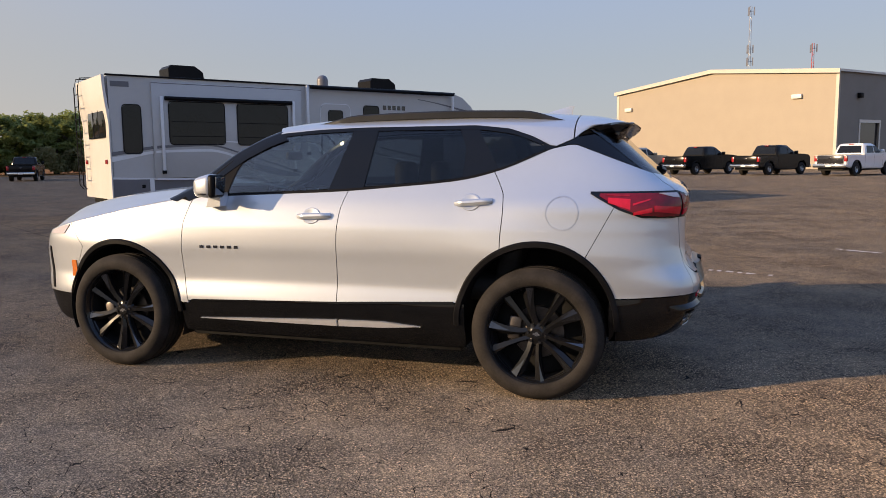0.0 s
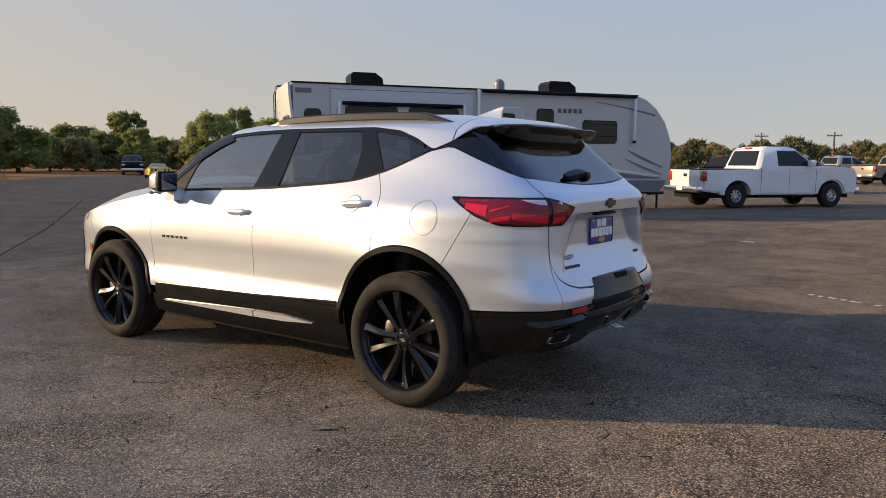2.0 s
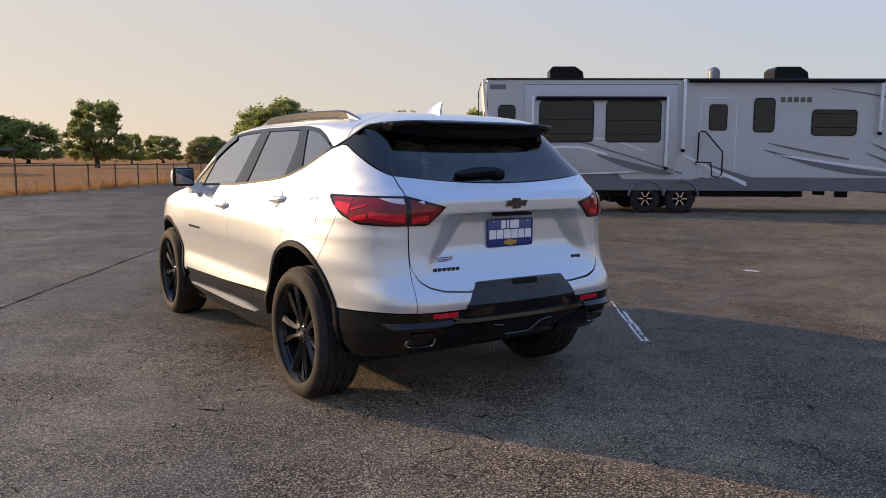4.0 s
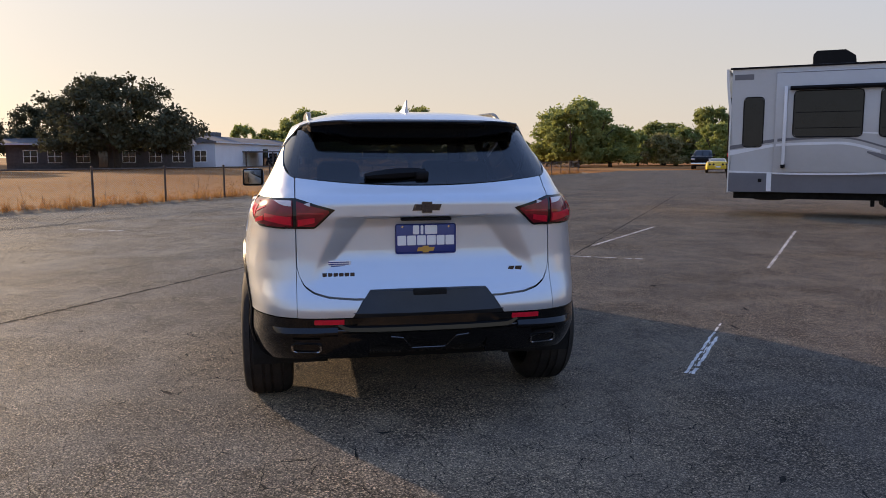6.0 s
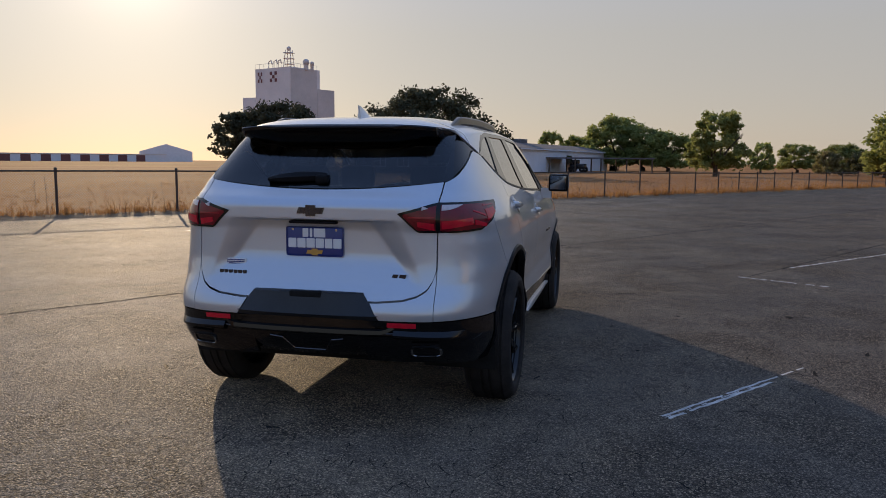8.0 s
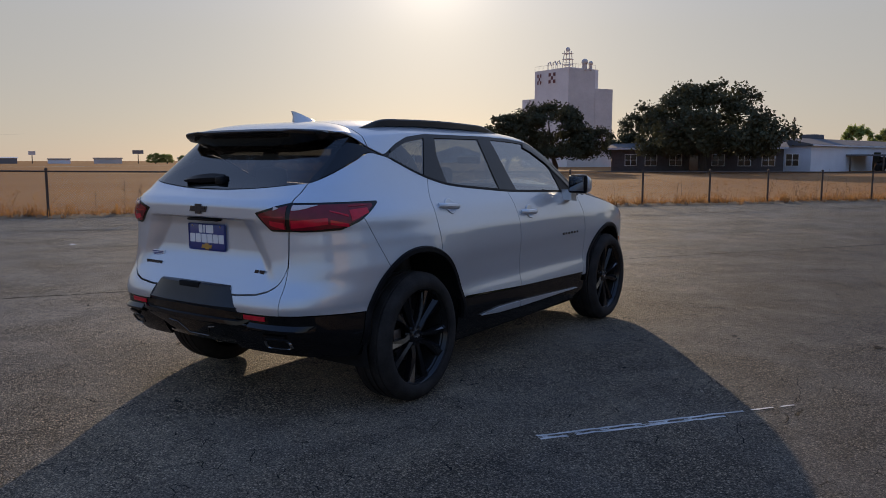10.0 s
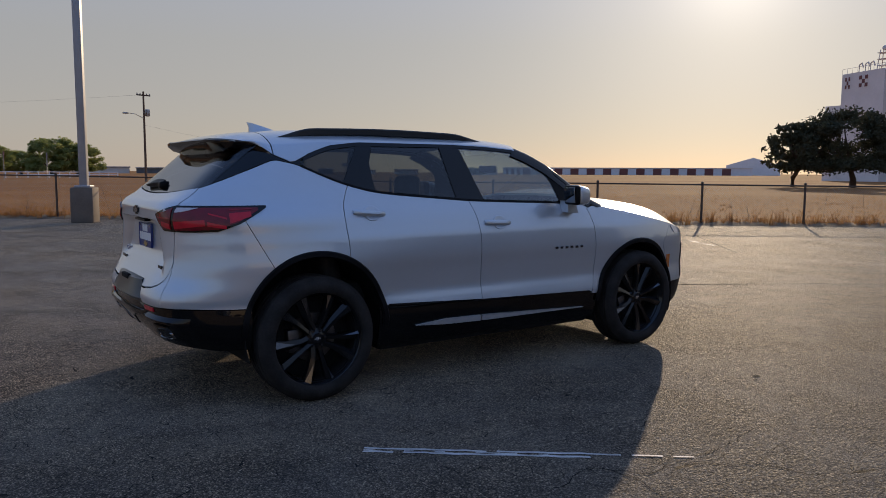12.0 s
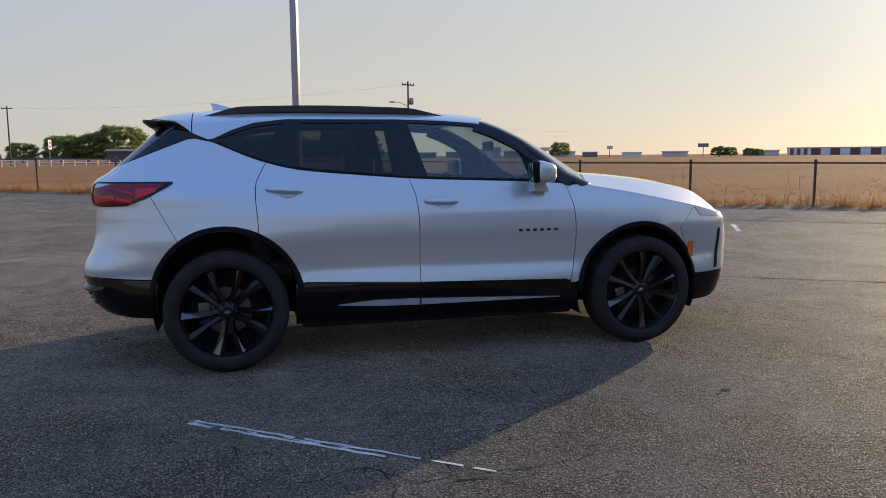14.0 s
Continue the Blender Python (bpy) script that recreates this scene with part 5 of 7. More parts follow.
for i, (pts, w) in enumerate((
        (((1.2, -4.6), (-.55, -3.38), (-2.94, -1.95), (-5.9, -.2), (-11.3, 3.49), (-22.5, 10.5)), .05), (((-4.0, 3.03), (-22.4, 14.5), (-40, 25.5)), .035),
        (((4, -17.0), (-8.57, -7.3), (-14.0, -3.9), (-30, 7.5)), .035), (((-13.8, -5.97), (-10.9, -5.67), (-8.5, -3.0)), .03),
        (((1.15, 2.66), (.86, 2.68), (.66, 2.84), (.40, 2.83), (.1, 3.05), (-.1, 3.6)), .007), (((.84, 2.67), (.78, 2.94), (.9, 3.4), (.8, 4.0)), .006), (((.49, 2.79), (-.4, 2.75), (-.9, 3.1)), .006),
        (((-.2, -2.0), (.35, -2.35), (.9, -2.3), (1.5, -2.6)), .004), (((-.9, -2.7), (-.3, -2.75), (.2, -3.1)), .004), (((3.9, -1.3), (4.2, -.5), (3.8, .4), (4.1, 1.3)), .004))):
    strip("tar_joint" if w > .02 else "crack", pts, w, TAR, 40 + i, .7, .003, "dark joint in the asphalt" if w > .02 else "dark crack in the asphalt")


# ---- the chain-link fence ----
fence = thing("chain_link_fence", "low chain-link fence with dark steel posts along the field", "fence", pose(F0.x, F0.y, 0, 0, 0, math.degrees(math.atan2(FD.y, FD.x))))
POSTS = [-34.0, -30.8, -27.5, -24.2, -20.0, -16.2, -12.65, -9.0, -5.9, -2.8, .1, 3.0, 5.85, 8.6, 11.15, 13.65, 15.95, 18.2, 20.4, 22.7, 24.8, 26.8, 28.7, 30.5, 32.2, 33.9, 35.7, 37.6, 39.6, 41.6, 43.6, 45.6, 47.6, 49.6, 51.6]
RAIL_Z = curve((-30, 1.36), (-24, 1.34), (-12.6, 1.25), (-2.5, 1.14), (3, 1.125), (8.5, 1.09), (14, 1.07), (23, 1.01), (38, .96))
bm = bmesh.new()
tube(bm, [(0, 0, -.2), (0, 0, 1.0)], .032, 8)
bmesh.ops.create_uvsphere(bm, u_segments=8, v_segments=5, radius=.040, matrix=Matrix.Translation((0, 0, 1.005)))
post = part("post", bm, RUSTY, fence)
for k, sx in enumerate(POSTS):
    p = post if k == 0 else post.copy()
    if k:
        scene.collection.objects.link(p)
    p.location, p.scale = (sx, 0, 0), (1, 1, RAIL_Z(sx) + .03)
bm = bmesh.new()
tube(bm, [(sx, 0, RAIL_Z(sx) - .01) for sx in POSTS], .021, 8)
part("top_rail", bm, RUSTY, fence)
verts, faces = [], []
x0, x1, cell = POSTS[0], POSTS[-1], .06
for i in range(int((x1 - x0) / cell)):
    x = x0 + i * cell
    h = RAIL_Z(x) - .05
    for lean in (-1, 1):
        for j in range(4):
            a = (x + lean * j * .25, .03, .04 + j * h / 4)
            b = (a[0] + lean * .25, a[1], a[2] + h / 4)
            k = len(verts)
            verts += [(a[0] - .002, a[1], a[2]), (a[0] + .002, a[1], a[2]), (b[0] + .002, b[1], b[2]), (b[0] - .002, b[1], b[2])]
            faces.append((k, k + 1, k + 2, k + 3))
mesh_from("wire_mesh", verts, faces, GALV, fence, "grey chain-link wire mesh", smooth=False, kind="stuff")

# dry weeds along the fence, and grass beyond it
rnd = random.Random(11)


def blades(name, n, area, h0, h1, w, label, clump=1):
    verts, faces = [], []
    for _ in range(n):
        s, d = area()
        c = F0 + FD * s - FN * d
        for _ in range(clump):
            a = rnd.uniform(0, 6.283)
            h = rnd.uniform(h0, h1)
            p = c + Vector((rnd.gauss(0, .05), rnd.gauss(0, .05), 0))
            tip = p + Vector((math.cos(a) * h * .45, math.sin(a) * h * .45, h))
            mid = p.lerp(tip, .5) + Vector((0, 0, h * .12))
            t = Vector((-math.sin(a), math.cos(a), 0)) * w
            k = len(verts)
            verts += [p - t, p + t, mid + t * .8, mid - t * .8, tip]
            faces += [(k, k + 1, k + 2, k + 3), (k + 3, k + 2, k + 4)]
    return tagged(mesh_from(name, verts, faces, STRAW, None, smooth=False), label, "grass", kind="stuff")


blades("dry_weeds", 6500, lambda: (rnd.uniform(-34, 52), rnd.gauss(.12, .17)), .04, .26 , .006, "dry straw-coloured weeds along the fence", 4)
blades("dry_grass", 9000, lambda: (rnd.uniform(-40, 60), .3 + rnd.random() ** 1.6 * 30), .02, .09, .009, "short dry grass in the field", 4)
blades("weed_tufts", 620, lambda: (rnd.uniform(-34, 52), rnd.gauss(.16, .22)), .12, .46, .006, "dry tufts of tall weeds against the fence", 16)
stalks = bmesh.new()
for _ in range(120):                                                    # tall bare stalks by the fence
    c = F0 + FD * rnd.uniform(-30, 40) - FN * rnd.gauss(.1, .22)
    h = rnd.uniform(.4, 1.05)
    lean = Vector((rnd.gauss(0, .16), rnd.gauss(0, .16), 0))
    pts = [c + lean * t + Vector((0, 0, h * t)) for t in (0, .35, .7, 1)]
    tube(stalks, pts, .004, 3, False)
    for k in range(5):
        p = pts[1 + k % 3]
        tube(stalks, [p, p + Vector((rnd.gauss(0, .09), rnd.gauss(0, .09), rnd.uniform(.05, .2)))], .0025, 3, False)
tagged(part("weed_stalks", stalks, TIMBER, None), "tall bare brown weed stalks by the fence", "weed", kind="stuff")

# soil and debris line where the lot meets the weeds
verts, faces = [], []
for k in range(700):
    s = -34 + k * .125
    for d, z in ((-.42 + rnd.uniform(-.12, .12), .0045), (.1, .05 + rnd.uniform(0, .05)), (.5 + rnd.uniform(-.1, .1), .0)):
        p = F0 + FD * s - FN * d
        verts.append((p.x, p.y, z))
    if k:
        a = 3 * k
        faces += [(a - 3, a - 2, a + 1, a), (a - 2, a - 1, a + 2, a + 1)]
SOIL = material("dark_soil", (0.075, 0.058, 0.042), 0.95, color2=(0.24, 0.17, 0.09), scale=3, bump=0.6, bscale=30)
tagged(mesh_from("soil_bank", verts, faces, SOIL, None), "dark soil and straw bank under the fence", "soil", kind="structure")


# ---- the travel trailer ----
rv = thing("travel_trailer", "long grey travel trailer with dark windows and painted swooshes", "trailer", pose(-9.95, 8.97, 0, 0, 0, 54.7))
bm = bmesh.new()
prism(bm, [(0, .60), (10.62, .60), (10.82, .78), (10.96, 1.25), (11.0, 1.7), (10.93, 2.15), (10.74, 2.6), (10.44, 2.97), (10.1, 3.22), (9.75, 3.33), (0, 3.33)], 0, 2.45)
body = part("body", bm, RVGREY, rv, "grey smooth-sided trailer body", smooth=False)
bm = bmesh.new()
prism(bm, [(-.002, .58), (10.60, .58), (10.80, .78), (10.84, .92), (5.4, .92), (5.15, .86), (3.4, .86), (3.3, 1.0), (-.002, 1.0)], -.012, .004)
part("skirt", bm, RVDARK, rv, "darker grey lower skirt", smooth=False)
rows = [[(-.03 - .10 * math.sin(math.pi * max(0, (z - 2.3)) / 2.2), y, z) for z in np.linspace(.56, 3.33, 14)] for y in np.linspace(.0, 2.45, 6)]
sheet("rear_cap", rows, RVWHITE, rv, "cream white rear wall", 0, .06)
rw = boxpart("rear_window", DARKPANE, rv, -.065, -.02, .25, 1.75, 1.95, 2.72, .04, "dark rear window in three panes")
for y in (.75, 1.25):
    boxpart("mullion", CLAD, rw, -.070, -.06, y - .015, y + .015, 1.97, 2.70)
for y in (.28, 2.15):
    boxpart("tail_lamp", TAILRED, rv, -.07, -.02, y - .06, y + .06, 1.36, 1.46, .015, "red tail lamp")
bm = bmesh.new()
for y in (1.95, 2.35):
    tube(bm, [(-.12, y, .75), (-.20, y, .85), (-.20, y, 3.2), (-.14, y, 3.42), (.15, y, 3.44)], .014, 6)
for z in np.arange(1.0, 3.3, .29):
    tube(bm, [(-.20, 1.95, z), (-.20, 2.35, z)], .012, 6)
part("ladder", bm, CLAD, rv, "black rear ladder")
# a slide-out, a little proud of the side
boxpart("slide_out", RVGREY, rv, .92, 4.70, -.06, .03, 1.02, 3.22, .015, "grey slide-out section")


def pane(x0, x1, z0, z1, y=-.066, r=.09, name="window", label="dark tinted window with rounded corners"):
    bm = bmesh.new()
    prism(bm, rounded(x0, x1, z0, z1, r), y - .012, y + .02)
    w = part(name, bm, DARKPANE, rv, label, smooth=False)
    bm = bmesh.new()
    ring = rounded(x0 - .012, x1 + .012, z0 - .012, z1 + .012, r)
    tube(bm, [(a, y - .006, b) for a, b in ring + ring[:1]], .012, 5)
    part("frame", bm, CLAD, w)
    return w


for x0, x1, z0, z1, y in ((.28, .67, 1.60, 2.68, -.004), (1.30, 2.62, 1.81, 2.78, -.066), (2.96, 4.29, 1.80, 2.78, -.066), (6.62, 7.10, 2.06, 2.86, -.004), (8.05, 9.12, 1.98, 2.58, -.004)):
    w = pane(x0, x1, z0, z1, y)
    if x1 - x0 > 1:
        for zz in (z0 + .18, z0 + .52):
            boxpart("sash_bar", CLAD, w, x0 + .03, x1 - .03, y - .016, y - .010, zz - .008, zz + .008)
door = new("entry_door")
door.parent = rv
bm = bmesh.new()
prism(bm, rounded(5.29, 6.17, .93, 2.87, .14), -.022, .004)
part("door_leaf", bm, RVGREY, door, "grey entry door", smooth=False)
bm = bmesh.new()
ring = rounded(5.28, 6.18, .92, 2.88, .14)
tube(bm, [(a, -.012, b) for a, b in ring + ring[:1]], .014, 5)
part("door_frame", bm, RVPALE, door)
w = pane(5.52, 5.93, 2.10, 2.70, -.022, .06, "door_window")
bm = bmesh.new()
tube(bm, [(5.20, -.03, 1.24), (5.24, -.10, 1.30), (5.24, -.12, 2.02), (5.30, -.12, 2.06), (5.40, -.14, 2.04), (5.78, -.30, 1.55), (5.78, -.30, 1.00), (5.70, -.30, .92), (5.55, -.28, .95), (5.52, -.25, 1.28), (5.2, -.06, 1.30)], .020, 6)
part("grab_handle", bm, CLAD, rv, "black folding grab handle")


def arm(x, z0, z1, y=-.10):
    bm = bmesh.new()
    box(bm, x - .035, x + .035, y - .035, y + .02, z0, z1, .012)
    a = part("awning_arm", bm, RVPALE, rv, "pale awning arm")
    boxpart("arm_foot", CLAD, a, x - .045, x + .045, y - .04, y + .03, z0 - .06, z0 + .02, .01)


arm(1.12, 1.18, 2.90)
arm(4.45, 1.16, 2.90)
arm(4.86, 1.60, 3.32)
arm(9.66, 2.04, 3.32)
for x0, x1, z in ((1.20, 4.40, 2.855), (4.95, 9.68, 3.285)):
    bm = bmesh.new()
    tube(bm, [(x0, -.12, z), (x1, -.12, z)], .048, 10)
    part("awning_roller", bm, CLAD, rv, "dark rolled-up awning")
boxpart("roof_edge", CLAD, rv, -.05, 9.8, -.03, .05, 3.315, 3.355, .01, "dark roof edge strip")
boxpart("slide_seam", RVDARK, rv, .92, 4.70, -.064, -.058, 3.19, 3.205)
for x in (2.06, 7.82):
    bm = bmesh.new()
    prism(bm, [(x - .43, 3.34), (x - .43, 3.66), (x - .36, 3.74), (x + .22, 3.74), (x + .42, 3.60), (x + .46, 3.34)], .85, 1.55)
    part("air_conditioner", bm, CLAD, rv, "black rooftop air conditioner", smooth=False)
bm = bmesh.new()
bmesh.ops.create_uvsphere(bm, u_segments=16, v_segments=10, radius=.155, matrix=Matrix.Translation((5.86, .9, 3.58)))
tube(bm, [(5.86, .9, 3.3), (5.86, .9, 3.58)], .155, 16)
part("antenna_dome", bm, RVDARK, rv, "dark rooftop antenna dome")
for x in (2.75, 5.4, 6.6, 7.0):
    boxpart("roof_vent", RVPALE if x < 3 else CLAD, rv, x, x + .18, .9, 1.1, 3.33, 3.40, .02)


def swoosh(name, mat, f, x0, x1, y, label):
    k = (-y - .07) if y < -.06 else (-y - .004)                     # layer above the side or the slide-out
    rows = []
    for x in np.linspace(x0, x1, 60):
        a, b = f(x)
        yy = -.0645 - k if .92 < x < 4.70 else -.006 - k
        rows.append([(x, yy, b), (x, yy, a)])
    sheet(name, rows, mat, rv, label, 0, 0)


up = curve((0, 1.62), (1.2, 1.78), (2.2, 1.80), (3.2, 1.55), (4.9, 1.02))
lo = curve((0, 1.08), (1.5, .99), (2.6, 1.0), (3.4, 1.08), (4.9, 1.0))
swoosh("swoosh_stripe", RVDARK, lambda x: (up(x), up(x) - .09 + .05 * min(1, x / 2)), .0, 4.9, -.071, "dark grey painted swoosh")
swoosh("swoosh_stripe", RVPALE, lambda x: (up(x) - .11, up(x) - .17 - .05 * (x < .9) * (1 - x / .9)), 0, 3.0, -.072, "pale painted swoosh")
swoosh("swoosh_stripe", RVPALE, lambda x: (1.06 - .05 * math.sin(math.pi * x / 3.6), 1.02 - .05 * math.sin(math.pi * x / 3.6)), 0, 3.6, -.073, "pale painted swoosh")
swoosh("swoosh_stripe", RVDARK, lambda x: (1.50 - .24 * (x - 2.7), 1.47 - .24 * (x - 2.7) - .14 * math.sin(math.pi * (x - 2.7) / 2)), 2.75, 4.6, -.074, "dark grey painted swoosh")
swoosh("swoosh_stripe", RVPALE, lambda x: (1.93 - .06 * (x - 2.0) - .25 * max(0, x - 3) ** 1.2, 1.90 - .06 * (x - 2.0) - .26 * max(0, x - 3) ** 1.2), 2.0, 3.9, -.075, "pale painted swoosh")
swoosh("swoosh_stripe", RVPALE, lambda x: (1.50 - .42 * (x - 4.9), 1.44 - .47 * (x - 4.9)), 4.9, 6.5, -.024, "pale painted swoosh")
swoosh("swoosh_stripe", RVDARK, lambda x: (1.25 - .30 * (x - 5.5), 1.22 - .42 * (x - 5.5)), 5.5, 6.6, -.026, "dark grey painted swoosh")
swoosh("swoosh_stripe", RVDARK, lambda x: (3.12 - .12 * (x - 8.4) ** 1.3, 3.10 - .14 * (x - 8.4) ** 1.3), 8.45, 10.4, -.004, "dark grey painted swoosh")
swoosh("swoosh_stripe", RVDARK, lambda x: (3.20, 3.08), .05, .45, -.004, "dark grey painted corner")
swoosh("swoosh_stripe", RVDARK, lambda x: (1.78 - .19 * (x - 7.0), 1.76 - .20 * (x - 7.0) - .03 * math.sin(math.pi * (x - 7) / 2)), 7.0, 9.0, -.008, "dark grey painted swoosh")
swoosh("swoosh_stripe", RVDARK, lambda x: (1.62 - .165 * (x - 6.9) - .10 * math.sin(math.pi * (x - 6.9) / 3.8), 1.60 - .165 * (x - 6.9) - .22 * math.sin(math.pi * (x - 6.9) / 3.8)), 6.9, 10.7, -.010, "dark grey painted swoosh")
swoosh("swoosh_stripe", RVPALE, lambda x: (1.50 - .13 * (x - 7.2), 1.48 - .13 * (x - 7.2) - .05 * math.sin(math.pi * (x - 7.2) / 3.4)), 7.2, 10.6, -.012, "pale painted swoosh")
swoosh("swoosh_stripe", RVDARK, lambda x: (1.80 - .40 * (x - 9.5), 1.79 - .42 * (x - 9.5) - .05 * math.sin(math.pi * (x - 9.5) / 1.2)), 9.5, 10.7, -.014, "dark grey painted swoosh")
swoosh("swoosh_stripe", RVDARK, lambda x: (1.55 - .35 * (x - 9.4), 1.54 - .36 * (x - 9.4) - .04 * math.sin(math.pi * (x - 9.4) / 1.3)), 9.4, 10.7, -.016, "dark grey painted swoosh")
for k in range(5):
    boxpart("name_bar", BADGE, rv, 7.25 + k * .16, 7.36 + k * .16, -.008, .0, 2.78, 2.90)
boxpart("hatch_handle", CLAD, rv, .62, .70, -.02, 0, .80, .88, .01)
boxpart("pale_post", RVPALE, rv, .80, .90, -.016, 0, .60, 1.0)


def trailer_wheel(x, y):
    bm = bmesh.new()
    lathe(bm, [(.19, -.11), (.21, -.12), (.33, -.115), (.365, -.09), (.37, 0), (.365, .09), (.33, .115), (.21, .12), (.19, .11)], 36)
    w = part("wheel", bm, RUBBER, rv, "black trailer tyre on a bright alloy rim")
    bm = bmesh.new()
    lathe(bm, [(.001, -.06), (.05, -.07), (.06, -.05), (.18, -.02), (.20, -.10), (.205, -.115)], 30)
    part("rim", bm, CLAD, w)
    bm = bmesh.new()
    for k in range(6):
        box(bm, .04, .195, -.095, -.07, -.020, .020, .004, 1, Matrix.Rotation(k * math.pi / 3, 4, "Y"))
    part("spokes", bm, CHROME, w, "bright alloy spokes")
    w.location = (x, y, .37)


for x in (4.01, 4.88):
    trailer_wheel(x, .14)
    trailer_wheel(x, 2.31)
for x in (4.01, 4.88):
    rows = [[(x + r * math.cos(a), y, .40 + r * math.sin(a)) for a in np.linspace(.1, math.pi - .1, 18)] for r, y in ((.47, -.014), (.44, -.05), (.42, -.05), (.41, .02))]
    sheet("wheel_arch", rows, RVDARK, rv, "", 0, .01)
bm = bmesh.new()
lathe(bm, [(.001, -.1), (.20, -.1), (.34, -.10), (.36, 0), (.34, .10), (.001, .1)], 28, "z")
bmesh.ops.translate(bm, verts=bm.verts[:], vec=(.85, .9, .47))
part("spare_wheel", bm, RUBBER, rv, "spare wheel slung under the rear")
boxpart("chassis", UNDER, rv, .1, 8.0, .2, 2.25, .42, .62, .01)
for x in (2.9, 3.15, 7.6):
    boxpart("jack_leg", CLAD, rv, x, x + .08, .3, .4, .40 if x > 7 else .28, .6)
boxpart("axle", UNDER, rv, 3.2, 5.4, .5, 1.95, .25, .45, .02)
for y in (.55, 1.80):
    boxpart("front_jack", CLAD, rv, 9.0, 9.3, y, y + .10, .40, .6)
bm = bmesh.new()
for y in (.35, 2.1):
    tube(bm, [(10.5, y, .52), (11.6, 1.22, .50)], .05, 6)
tube(bm, [(11.4, 1.22, .02), (11.4, 1.22, 1.0)], .035, 8)
part("tow_hitch", bm, UNDER, rv, "dark towing frame with a jack")


# dark oil stains
for i, (x, y, r) in enumerate(((-1.33, 2.09, .035), (-1.25, 2.14, .02), (.10, 1.70, .02), (-1.55, 3.1, .05))):
    g = random.Random(70 + i)
    n = 26
    rim2 = [(x + r * k * math.cos(a), y + .7 * r * k * math.sin(a), .0045 + .0003 * i) for a in np.linspace(0, 2 * math.pi, n, endpoint=False) for k in (g.uniform(.55, 1.25),)]
    tagged(mesh_from("oil_stain", rim2, [tuple(range(n))], TAR, None, smooth=False), "small dark oil stain on the asphalt", "stain", kind="structure")


